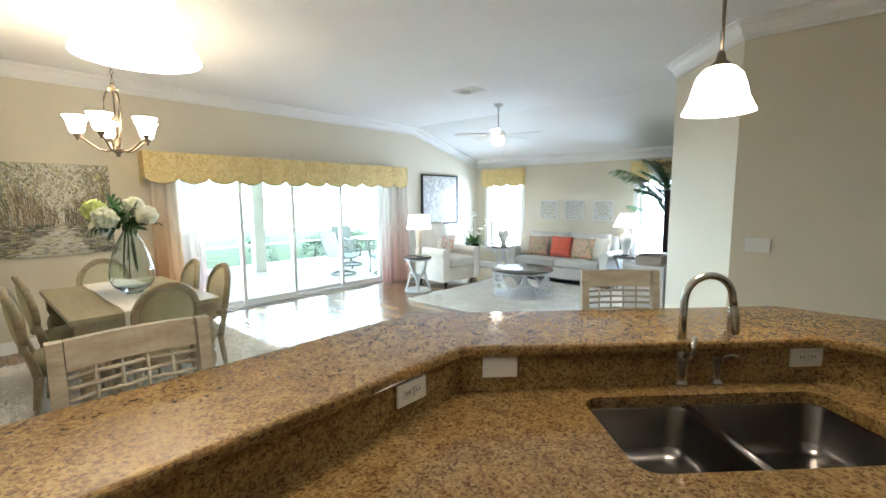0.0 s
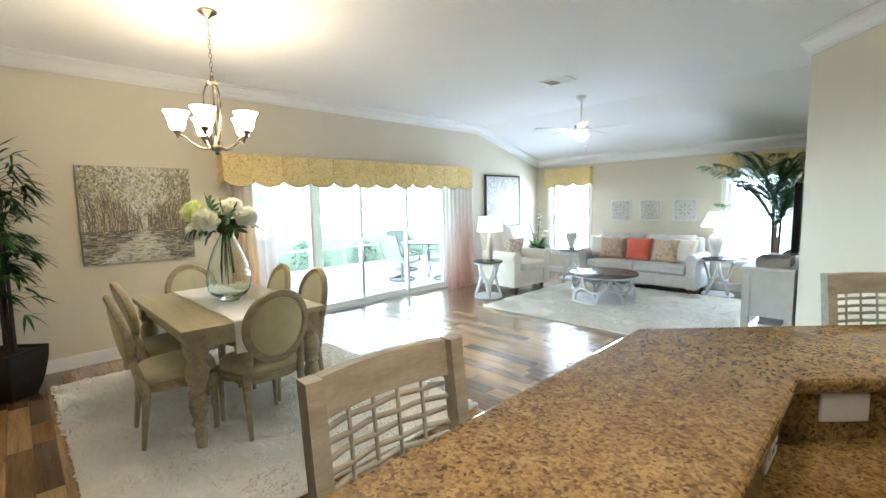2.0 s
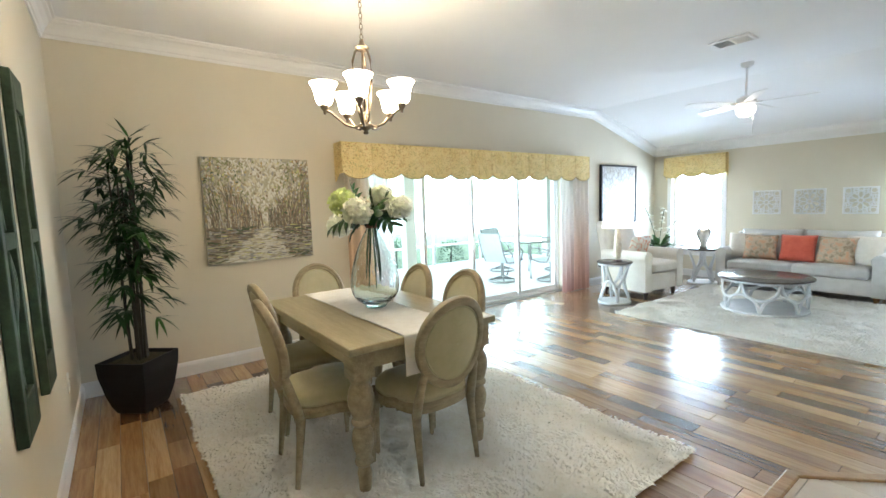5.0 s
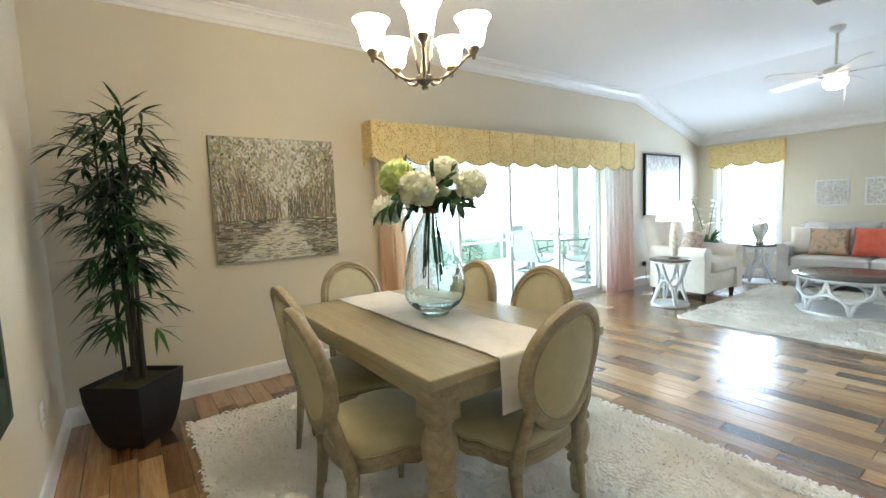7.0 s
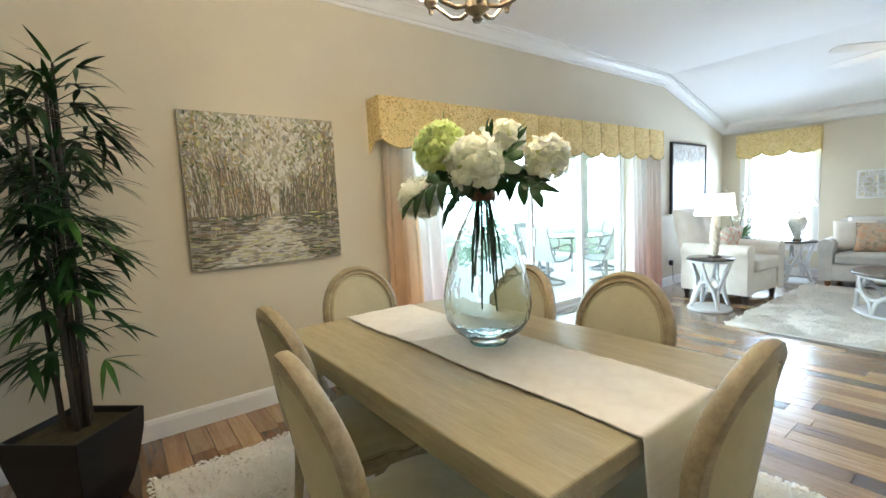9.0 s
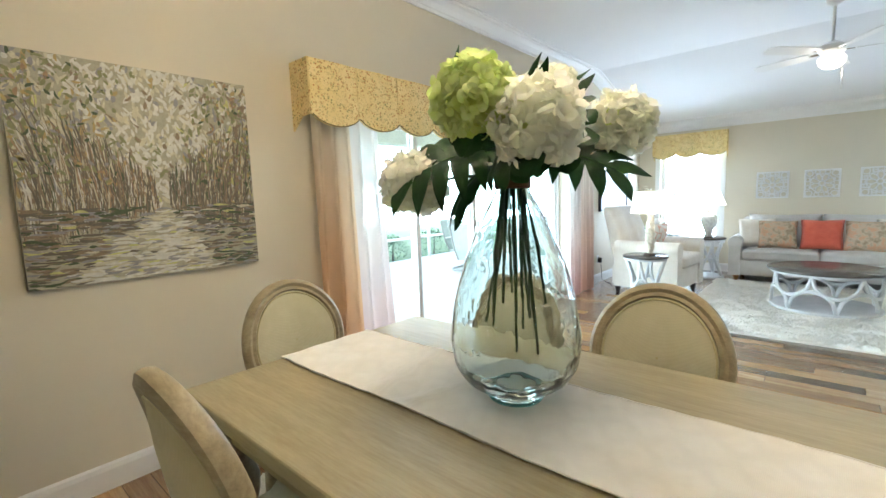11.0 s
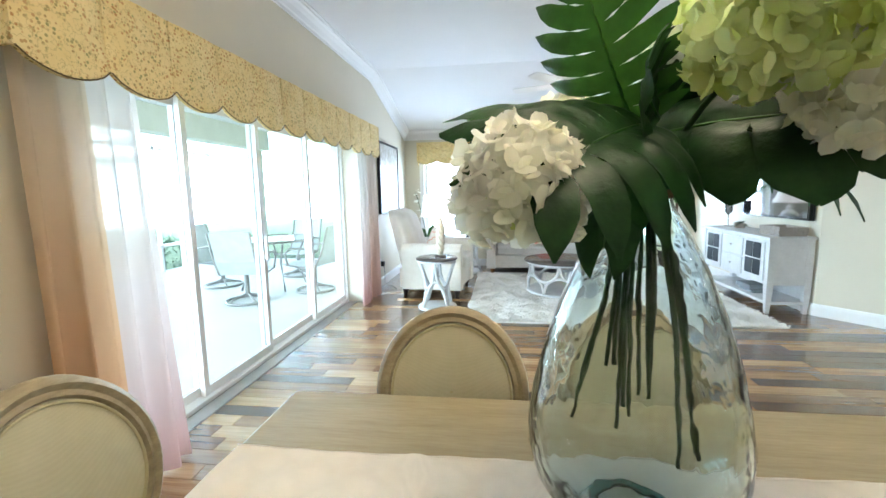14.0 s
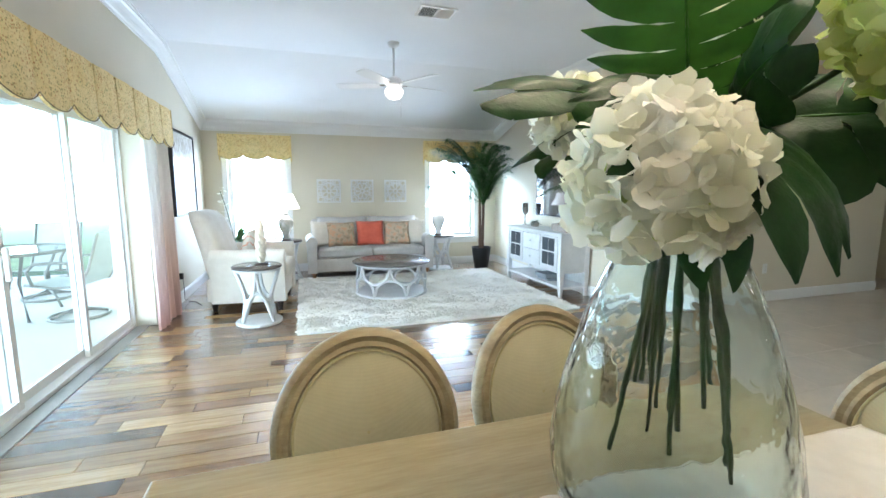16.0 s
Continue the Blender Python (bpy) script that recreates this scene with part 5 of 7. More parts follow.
LEAVES = [((-0.01, -0.04, 0.605), (-0.205, -0.235, 0.510), (0.10, -0.66, 0.74), 0.140, 0.14, WAXY, 6, 0.42, 0.55),
          ((-0.03, 0.00, 0.590), (-0.290, -0.010, 0.630), (-0.10, -0.62, 0.78), 0.058, 0.20, WAXY, 3, 0.80, 0.35),
          ((-0.02, -0.02, 0.610), (-0.115, -0.085, 0.812), (-0.66, -0.70, 0.25), 0.110, 0.06, WAXY_LIGHT, 7, 0.36, 0.45),
          ((0.03, 0.00, 0.600), (0.300, 0.010, 0.510), (0.10, -0.55, 0.83), 0.085, 0.16, WAXY, 6, 0.34, 0.50),
          ((0.03, -0.03, 0.605), (0.150, -0.170, 0.540), (-0.10, -0.70, 0.70), 0.060, 0.20, WAXY, 3, 0.90, 0.25),
          ((-0.04, -0.04, 0.560), (-0.085, -0.140, 0.430), (-0.40, -0.85, 0.30), 0.046, 0.22, WAXY, 3, 0.92, 0.2),
          ((0.02, -0.03, 0.610), (0.220, -0.090, 0.575), (-0.10, -0.70, 0.70), 0.085, 0.18, WAXY, 4, 0.75, 0.4),
          ((0.02, 0.03, 0.590), (0.100, 0.225, 0.555), (0.0, 0.35, 0.95), 0.090, 0.15, WAXY, 5, 0.55, 0.5),
          ((-0.02, 0.03, 0.590), (-0.130, 0.200, 0.560), (0.0, 0.30, 0.95), 0.085, 0.15, WAXY, 5, 0.55, 0.5),
          ((0.03, 0.00, 0.640), (0.115, -0.070, 0.765), (0.30, -0.75, 0.60), 0.034, 0.10, WAXY, 3, 0.94, 0.2),
          ((0.05, 0.03, 0.630), (0.170, 0.030, 0.745), (-0.10, -0.85, 0.50), 0.036, 0.12, WAXY, 3, 0.94, 0.2),
          ((0.00, -0.06, 0.610), (-0.050, -0.165, 0.660), (-0.45, -0.80, 0.40), 0.070, 0.12, WAXY, 4, 0.85, 0.3),
          ((0.00, -0.03, 0.590), (0.215, -0.225, 0.585), (-0.72, -0.30, 0.62), 0.105, 0.14, WAXY, 4, 0.80, 0.35),
          ((0.03, -0.01, 0.600), (0.205, -0.010, 0.675), (0.05, -0.75, 0.62), 0.070, 0.15, WAXY, 4, 0.70, 0.4)]
for args in LEAVES:
    monstera(*args)
rnd = random.Random(5)
for k in range(13):
    a = k * 2 * math.pi / 13 + rnd.uniform(-0.2, 0.2)
    out = rnd.uniform(0.035, 0.098)
    low = Vector((out * math.cos(a), out * math.sin(a), rnd.uniform(0.13, 0.27)))
    neck = Vector((0.020 * math.cos(a), 0.020 * math.sin(a), 0.535))
    head = Vector(HEADS[k % 6][0]) if k < 6 else Vector(LEAVES[k - 6][0])
    pts = [low, low.lerp(neck, 0.5) + Vector((rnd.uniform(-0.008, 0.008), rnd.uniform(-0.008, 0.008), 0)), neck, neck.lerp(head, 0.5) + Vector((0, 0, 0.012)), head]
    part("stem", tube(bmesh.new(), pts, [0.0030, 0.0044, 0.0044, 0.0036, 0.0030], 7), STEM, bq, smooth=180)

# ---- living room ----
FOOT = timber("honey_foot", (0.22, 0.10, 0.03), (0.38, 0.19, 0.07), 0.35, (6, 14, 14))
FLORAL, n, l, p = shader("tan_floral_cloth")
v = coords(n, l)
c = ramp(n, l, noise_at(n, l, v, 13, 3, 0.6), [(0.36, (0.30, 0.22, 0.14)), (0.5, (0.52, 0.42, 0.30)), (0.62, (0.60, 0.33, 0.20)), (0.75, (0.46, 0.40, 0.28))])
l.new(c, p.inputs["Base Color"])
p.inputs["Roughness"].default_value = 0.9


def cushion(w, h, t, pinch=0.14, n=14):
    """A plump square cushion, upright in x and z, with drawn-out corners."""
    bm = bmesh.new()
    grids = []
    for s in (-1, 1):
        g = []
        for i in range(n + 1):
            row = []
            for j in range(n + 1):
                u, v = 2 * i / n - 1, 2 * j / n - 1
                x = u * (1 - pinch * (1 - abs(v)) ** 0.8 * 0.5 * abs(u) ** 3)
                z = v * (1 - pinch * (1 - abs(u)) ** 0.8 * 0.5 * abs(v) ** 3)
                d = max(0.0, (1 - u ** 4) * (1 - v ** 4)) ** 0.5
                row.append(bm.verts.new((x * w / 2, s * t / 2 * d, z * h / 2 + h / 2)) if s == -1 or (0 < i < n and 0 < j < n) else grids[0][i][j])
            g.append(row)
        grids.append(g)
    for s, g in zip((1, -1), grids):
        for i in range(n):
            for j in range(n):
                q = (g[i][j], g[i + 1][j], g[i + 1][j + 1], g[i][j + 1])
                bm.faces.new(q if s == 1 else q[::-1])
    return bm


def throw_pillow(m, w, h, material, label):
    q = thing("throw_pillow", m, label, "pillow", "pillows on the sofa")
    part("cover", cushion(w, h, 0.15), material, q, smooth=180)
    edge = []
    for u0, v0, u1, v1 in ((-1, -1, 1, -1), (1, -1, 1, 1), (1, 1, -1, 1), (-1, 1, -1, -1)):
        for k in range(8):
            u, v = u0 + (u1 - u0) * k / 8, v0 + (v1 - v0) * k / 8
            x = u * (1 - 0.14 * (1 - abs(v)) ** 0.8 * 0.5 * abs(u) ** 3)
            z = v * (1 - 0.14 * (1 - abs(u)) ** 0.8 * 0.5 * abs(v) ** 3)
            edge.append((x * w / 2, 0, z * h / 2 + h / 2))
    part("piping", tube(bmesh.new(), edge, 0.004, 5, True, up=(0, 1, 0)), material, q)
    return q


def soft_box(lo, hi, r=0.05, crown=0.0, seg=4):
    bm = bmesh.new()
    span(bm, lo, hi, 0)
    bmesh.ops.subdivide_edges(bm, edges=bm.edges[:], cuts=3, use_grid_fill=True)
    c, hs = (Vector(lo) + Vector(hi)) / 2, (Vector(hi) - Vector(lo)) / 2
    for v in bm.verts:
        d = v.co - c
        if d.z > hs.z * 0.9:
            v.co.z += crown * (1 - (d.x / hs.x) ** 2) * (1 - (d.y / hs.y) ** 2)
    es = [e for e in bm.edges if e.calc_face_angle(0) > 1.0]
    bmesh.ops.bevel(bm, geom=es, offset=r, segments=seg, affect="EDGES", profile=0.5)
    return bm


def rolled_arm(x, y0, y1, h, out):
    """A sofa arm with a rolled top, along y; out is the side (-1 or 1) it rolls to."""
    prof = [(-0.07, 0.10), (0.07, 0.10), (0.07, h - 0.16), (0.075, h - 0.12)]
    prof += [(0.0 + 0.085 * math.cos(radians(a)), h - 0.085 + 0.085 * math.sin(radians(a))) for a in range(-10, 191, 20)]
    prof += [(-0.07, h - 0.16)]
    rings = []
    for y, s in ((y0, 0.93), (y0 + 0.015, 1.0), (y1 - 0.01, 1.0), (y1, 0.96)):
        rings.append([(x + out * 0.012 + px * s, y, 0.10 + (pz - 0.10) * (0.985 + 0.015 * s)) for px, pz in prof])
    return loft(bmesh.new(), rings)


SX0, SX1, SF, SB = -4.27, -2.33, 7.60, 8.40
sofa = thing("sofa", None, "light grey upholstered two-seat sofa with rolled arms", "sofa")
part("base", soft_box((SX0 + 0.10, SF + 0.03, 0.105), (SX1 - 0.10, SB - 0.02, 0.315), 0.02), SOFA, sofa, smooth=60)
part("back", soft_box((SX0 + 0.08, SB - 0.20, 0.30), (SX1 - 0.08, SB, 0.865), 0.06), SOFA, sofa, smooth=60)
mid = (SX0 + SX1) / 2
for a, b in ((SX0 + 0.165, mid - 0.003), (mid + 0.003, SX1 - 0.165)):
    part("seat_cushion", soft_box((a, SF, 0.318), (b, SB - 0.20, 0.455), 0.04, 0.025), SOFA, sofa, smooth=60)
    o = part("back_cushion", cushion(b - a, 0.46, 0.20), SOFA, sofa, smooth=180)
    o.matrix_basis = pose((a + b) / 2, SB - 0.28, 0.455, -10)
part("arm", rolled_arm(SX0 + 0.09, SF + 0.02, SB - 0.03, 0.635, -1), SOFA, sofa, smooth=40)
part("arm", rolled_arm(SX1 - 0.09, SF + 0.02, SB - 0.03, 0.635, 1), SOFA, sofa, smooth=40)
for x in (SX0 + 0.10, SX1 - 0.10):
    for y in (SF + 0.08, SB - 0.10):
        part("foot", lathe(bmesh.new(), [(0, 0), (0.022, 0), (0.026, 0.02), (0.040, 0.07), (0.042, 0.105), (0, 0.105)], 14, (x, y, 0.002 if y > 7.72 else RUG_Z)), FOOT, sofa, "honey-stained wooden foot", 40)

SEAT = 0.472
throw_pillow(pose(-3.97, 7.87, SEAT, -20, 0, 10), 0.42, 0.40, IVORY, "ivory pillow leaning on the sofa back")
throw_pillow(pose(-3.74, 7.80, SEAT, -20, 0, 6), 0.42, 0.38, FLORAL, "tan floral pillow leaning on the sofa back")
throw_pillow(pose(-3.30, 7.83, SEAT, -18, 0, 0), 0.42, 0.39, REDCLOTH, "coral red pillow at the middle of the sofa")
throw_pillow(pose(-2.88, 7.82, SEAT, -20, 0, -4), 0.42, 0.38, FLORAL, "tan floral pillow leaning on the sofa back")
throw_pillow(pose(-2.63, 7.86, SEAT, -20, 0, -14), 0.42, 0.40, IVORY, "ivory pillow leaning on the sofa arm")

CORALPRINT, n, l, p = shader("coral_print_cloth")
v = coords(n, l)
c = ramp(n, l, noise_at(n, l, v, 10, 2, 0.4), [(0.44, (0.70, 0.64, 0.54)), (0.50, (0.66, 0.25, 0.12)), (0.545, (0.72, 0.66, 0.56))])
l.new(c, p.inputs["Base Color"])
p.inputs["Roughness"].default_value = 0.9
arm = thing("armchair", pose(-4.90, 6.50, 0.0, 0, 0, -96) @ Matrix.Scale(1.08, 4), "ivory armchair with rolled arms and a channelled back", "armchair")
part("base", soft_box((-0.34, -0.36, 0.10), (0.34, 0.38, 0.33), 0.02), IVORY, arm, smooth=60)
part("seat_cushion", soft_box((-0.27, -0.20, 0.335), (0.27, 0.43, 0.475), 0.045, 0.03), IVORY, arm, smooth=60)
for s in (-1, 1):
    part("arm", move(rolled_arm(s * 0.335, -0.30, 0.40, 0.63, s), Matrix.Identity(4)), IVORY, arm, smooth=40)
rings = []
for z, y, w, t in ((0.32, -0.26, 0.33, 0.10), (0.55, -0.30, 0.345, 0.11), (0.78, -0.36, 0.35, 0.10), (0.93, -0.41, 0.34, 0.09), (1.00, -0.45, 0.31, 0.06), (1.015, -0.47, 0.27, 0.02)):
    ring = []
    for k in range(40):
        a = 2 * math.pi * k / 40
        cx, cy = math.cos(a), math.sin(a)
        q = (abs(cx) ** 4 + abs(cy) ** 4) ** -0.25
        rib = 0.022 * abs(math.sin(3 * math.pi * (cx * q + 1) / 2)) if cy > 0 else 0
        ring.append((cx * q * w, y + cy * q * t + rib, z))
    rings.append(ring)
part("back", loft(bmesh.new(), rings), IVORY, arm, "channelled ivory back", 50)
for x in (-0.30, 0.30):
    for y in (-0.30, 0.33):
        part("foot", lathe(bmesh.new(), [(0, 0), (0.02, 0), (0.03, 0.05), (0.034, 0.10), (0, 0.10)], 12, (x, y, 0.001)), plain("dark_foot", (0.03, 0.02, 0.015), 0.4), arm, "dark wooden foot", 40)
throw_pillow(pose(-4.95, 6.50, 0.535, -20, 0, -96), 0.40, 0.36, CORALPRINT, "coral and cream patterned pillow on the armchair")


def ring_table(name, m, r_top, r_base, h, arcs, label, category, glass=False):
    """A round table on interlaced curved ribs above a round base."""
    q = thing(name, m, label, category, "white fretwork tables" if not glass else "")
    part("base_ring", lathe(bmesh.new(), [(0, 0), (r_base, 0), (r_base + 0.006, 0.008), (r_base + 0.004, 0.026), (r_base - 0.01, 0.034), (0, 0.034)], 40), WHITEWOOD, q, smooth=40)
    part("top", lathe(bmesh.new(), [(0, h - 0.03), (r_top - 0.02, h - 0.03), (r_top, h - 0.022), (r_top, h - 0.008), (r_top - 0.012, h), (0, h)], 48), GREYTOP, q, "dark grey stained round top", 40)
    part("top_ring", lathe(bmesh.new(), [(r_base - 0.03, h - 0.05), (r_base + 0.004, h - 0.05), (r_base + 0.004, h - 0.03), (r_base - 0.03, h - 0.03)], 40), WHITEWOOD, q, smooth=40)
    rr, lo, hi = r_base - 0.015, 0.034, h - 0.05
    for k in range(arcs):
        for up in (True, False):
            pts = []
            a0 = 2 * math.pi * (k + (0 if up else 0.5)) / arcs
            span_a = 2 * math.pi / arcs * 0.5
            for j in range(13):
                t = j / 12 * 2 - 1
                f = math.sqrt(max(0, 1 - t * t))
                z = lo + (hi - lo) * (0.58 * f) if up else hi - (hi - lo) * (0.58 * f)
                a = a0 + span_a * t
                rz_ = rr * (1 - (0 if glass else 0.34) * math.sin(math.pi * (z - lo) / (hi - lo)) ** 1.5)
                pts.append((rz_ * math.cos(a), rz_ * math.sin(a), z))
            part("rib", tube(bmesh.new(), pts, 0.0175 if arcs < 6 else 0.016, 8, flat=1.15), WHITEWOOD, q, smooth=180)
    return q


ring_table("coffee_table", pose(-3.245, 6.46, RUG_Z), 0.49, 0.45, 0.42, 7, "round coffee table with white fretwork ribs and a dark top", "coffee table", True)
e = ring_table("end_table", pose(-4.755, 5.63, 0.001), 0.235, 0.215, 0.585, 4, "round end table with white fretwork ribs and a dark top", "end table")
copy_thing(e, pose(-4.56, 7.88, 0.001, 0, 0, 30))
copy_thing(e, pose(-2.12, 7.97, 0.001, 0, 0, 12))

SHADECLOTH = glowing("lit_lampshade", (1.0, 0.93, 0.82), 1.5)
SHADEOFF = woven("white_lampshade", (0.72, 0.70, 0.66), (0.80, 0.78, 0.74))
CERAMIC = plain("white_ceramic", (0.76, 0.75, 0.72), 0.15, 0, 0.04, 6, 50, 0.03)
SHELLY = plain("capiz_shell", (0.70, 0.62, 0.48), 0.3, 0, 0.25, 30, 90, 0.3)
DARKBASE = plain("dark_plinth", (0.05, 0.03, 0.02), 0.4)


def table_lamp(m, body, r0, r1, h0, h1, label, material, square=False, twist=False):
    q = thing("table_lamp", m, label, "table lamp")
    part("plinth", lathe(bmesh.new(), [(0, 0), (0.065, 0), (0.066, 0.012), (0.05, 0.02), (0, 0.02)], 24), DARKBASE, q, smooth=40)
    if twist:
        rings = []
        for k in range(40):
            t = k / 39
            z = 0.02 + (h0 - 0.04) * t
            R = 0.020 + 0.026 * math.sin(math.pi * t ** 0.8) ** 0.8
            rings.append([((R + 0.007 * math.cos(5 * (a + 7 * t))) * math.cos(a), (R + 0.007 * math.cos(5 * (a + 7 * t))) * math.sin(a), z) for a in (2 * math.pi * j / 30 for j in range(30))])
        part("body", loft(bmesh.new(), rings), material, q, smooth=180)
    else:
        part("body", lathe(bmesh.new(), body, 32), material, q, smooth=60)
    part("stem", tube(bmesh.new(), [(0, 0, h0 - 0.03), (0, 0, h1 + 0.012)], 0.006, 8), BRONZE, q, smooth=180)
    part("finial", lathe(bmesh.new(), [(0, h1 + 0.01), (0.010, h1 + 0.016), (0.012, h1 + 0.026), (0, h1 + 0.036)], 12), CERAMIC, q, smooth=180)
    prof = [(r0, h0), (r0 + (r1 - r0) * 0.45 - 0.008, h0 + (h1 - h0) * 0.5), (r1, h1), (r1 - 0.004, h1), (r0 + (r1 - r0) * 0.45 - 0.012, h0 + (h1 - h0) * 0.5), (r0 - 0.004, h0)]
    part("shade", lathe(bmesh.new(), prof, 36), SHADECLOTH, q, "glowing white cloth shade", 60)
    lamp("lamp_glow", "POINT", m @ pose(0, 0, (h0 + h1) / 2), 0.5, (1.0, 0.86, 0.66), 0.05)
    return q


JAR = [(0, 0.02), (0.045, 0.02), (0.05, 0.03), (0.042, 0.05), (0.052, 0.10), (0.088, 0.19), (0.100, 0.25), (0.095, 0.30), (0.07, 0.345), (0.04, 0.37), (0.034, 0.39), (0.04, 0.40), (0.03, 0.42), (0.012, 0.45), (0, 0.46)]
table_lamp(pose(-4.71, 5.63, 0.586), None, 0.205, 0.175, 0.465, 0.695, "lit table lamp with a twisted shell body and drum shade", SHELLY, twist=True)
table_lamp(pose(-2.16, 7.95, 0.586), [(r0 * 1.12, z0) for r0, z0 in JAR], 0.215, 0.115, 0.475, 0.695, "lit white ceramic jar lamp with a bell shade", CERAMIC)
SILVER = plain("mercury_glass", (0.74, 0.72, 0.68), 0.18, 0.6, 0.3, 40, 120, 0.3)
table_lamp(pose(-4.55, 7.87, 0.586), [(r0 * 1.10, z0 * 0.98) for r0, z0 in JAR], 0.21, 0.12, 0.465, 0.68, "lit ornate glass jar lamp with a bell shade", SILVER)

# three carved white wall tiles over the sofa
for k, x in enumerate((-3.878, -3.335, -2.770)):
    q = thing("fretwork_panel", pose(x, NY, 1.31), "square white carved fretwork panel on the wall", "wall decor", "fretwork panels over the sofa")
    bm = bmesh.new()
    s = 0.19
    for lo, hi in (((-s, -s), (s, -s + 0.022)), ((-s, s - 0.022), (s, s)), ((-s, -s + 0.022), (-s + 0.022, s - 0.022)), ((s - 0.022, -s + 0.022), (s, s - 0.022))):
        span(bm, (lo[0], -0.016, lo[1]), (hi[0], -0.002, hi[1]), 0.003)
    part("border", bm, TRIM, q)
    def loop(cx, cz, r, squash=1.0, turn=0.0, width=0.0075):
        pts = []
        for j in range(22):
            a = 2 * math.pi * j / 22
            u, w = r * math.cos(a), r * squash * math.sin(a)
            pts.append((cx + u * math.cos(turn) - w * math.sin(turn), -0.009, cz + u * math.sin(turn) + w * math.cos(turn)))
        part("scroll", tube(bmesh.new(), pts, width, 6, True, up=(0, 1, 0)), TRIM, q, smooth=180)
    for j in range(8):
        a = j * math.pi / 4 + (math.pi / 8 if k == 1 else 0)
        loop(0.085 * math.cos(a), 0.085 * math.sin(a), 0.058, 0.5, a)
        if k != 1:
            loop(0.13 * math.cos(a + 0.39), 0.13 * math.sin(a + 0.39), 0.032, 0.8, a)
    loop(0, 0, 0.035)
    loop(0, 0, 0.125, width=0.006)
    for cx in (-1, 1):
        for cz in (-1, 1):
            loop(0.135 * cx, 0.135 * cz, 0.036)
            loop(0.148 * cx, 0.052 * cz, 0.026)
            loop(0.052 * cx, 0.148 * cz, 0.026)

# framed abstract on the west wall
q = thing("framed_picture", None, "black framed abstract print of pale overlapping petals", "picture")
y0, y1, z0, z1 = 6.69, 7.77, 1.02, 2.025
bm = bmesh.new()
for lo, hi in (((y0, z0), (y1, z0 + 0.03)), ((y0, z1 - 0.03), (y1, z1)), ((y0, z0 + 0.03), (y0 + 0.03, z1 - 0.03)), ((y1 - 0.03, z0 + 0.03), (y1, z1 - 0.03))):
    span(bm, (WX + 0.002, lo[0], lo[1]), (WX + 0.045, hi[0], hi[1]), 0.003)
part("frame", bm, plain("black_frame", (0.012, 0.012, 0.012), 0.35), q)
PRINT, n, l, p = shader("petal_print")
v = coords(n, l)
vo = n.new("ShaderNodeTexVoronoi")
vo.inputs["Scale"].default_value = 11
l.new(v, vo.inputs["Vector"])
c = ramp(n, l, vo.outputs["Distance"], [(0.1, (0.66, 0.66, 0.64)), (0.5, (0.58, 0.57, 0.56)), (0.62, (0.40, 0.37, 0.33)), (0.75, (0.62, 0.61, 0.60))])
c = mix(n, l, c, ramp(n, l, noise_at(n, l, v, 5, 4), [(0.4, (0.62, 0.55, 0.44)), (0.55, (1, 1, 1))]), 0.6, "MULTIPLY")
l.new(c, p.inputs["Base Color"])
p.inputs["Roughness"].default_value = 0.3
part("print", span(bmesh.new(), (WX + 0.004, y0 + 0.03, z0 + 0.03), (WX + 0.034, y1 - 0.03, z1 - 0.03)), PRINT, q)

# orchid in a tall black vase in the corner
q = thing("potted_orchid", pose(-5.22, 7.72, 0.001) @ Matrix.Scale(1.22, 4), "tall white orchid with strap leaves in a black floor vase", "potted plant")
part("vase", lathe(bmesh.new(), [(0, 0), (0.085, 0), (0.09, 0.01), (0.075, 0.10), (0.078, 0.25), (0.10, 0.44), (0.12, 0.50), (0.112, 0.50), (0.09, 0.44), (0.07, 0.3), (0, 0.3)], 28), BLACKPOT, q, "tall black floor vase", 60)
rnd = random.Random(31)
bm = bmesh.new()
for k in range(38):
    a = rnd.uniform(0, 6.28)
    leaf_blade(bm, Vector((0.03 * math.cos(a), 0.03 * math.sin(a), 0.46)), Vector((math.cos(a), math.sin(a), rnd.uniform(0.5, 2.2))), rnd.uniform(0.25, 0.45), rnd.uniform(0.018, 0.032), rnd.uniform(0.3, 0.9))
part("foliage", bm, LEAF_LIGHT, q, smooth=180)
for k, (dx, dy, h) in enumerate(((0.10, -0.10, 1.05), (0.16, 0.05, 0.92), (-0.06, -0.16, 1.10))):
    pts = [Vector((0, 0, 0.42)).lerp(Vector((dx, dy, h)), t) + Vector((dx * 0.5 * t * t, dy * 0.5 * t * t, -0.10 * max(0, t - 0.7))) for t in [j / 8 for j in range(9)]]
    sp = part("spray", tube(bmesh.new(), pts, 0.004, 6), STEM, q, smooth=180)
    bm = bmesh.new()
    for t in (4, 5, 6, 7, 8):
        for _ in range(3):
            c = pts[t] + Vector([rnd.uniform(-0.035, 0.035) for _ in range(3)])
            for j in range(5):
                b = j * 1.2566 + rnd.random()
                leaf_blade(bm, c, Vector((math.cos(b), math.sin(b), rnd.uniform(-0.4, 0.6))), 0.038, 0.014, 0.2)
    part("blossom", bm, FLOWER, sp, "white blossoms", 180)

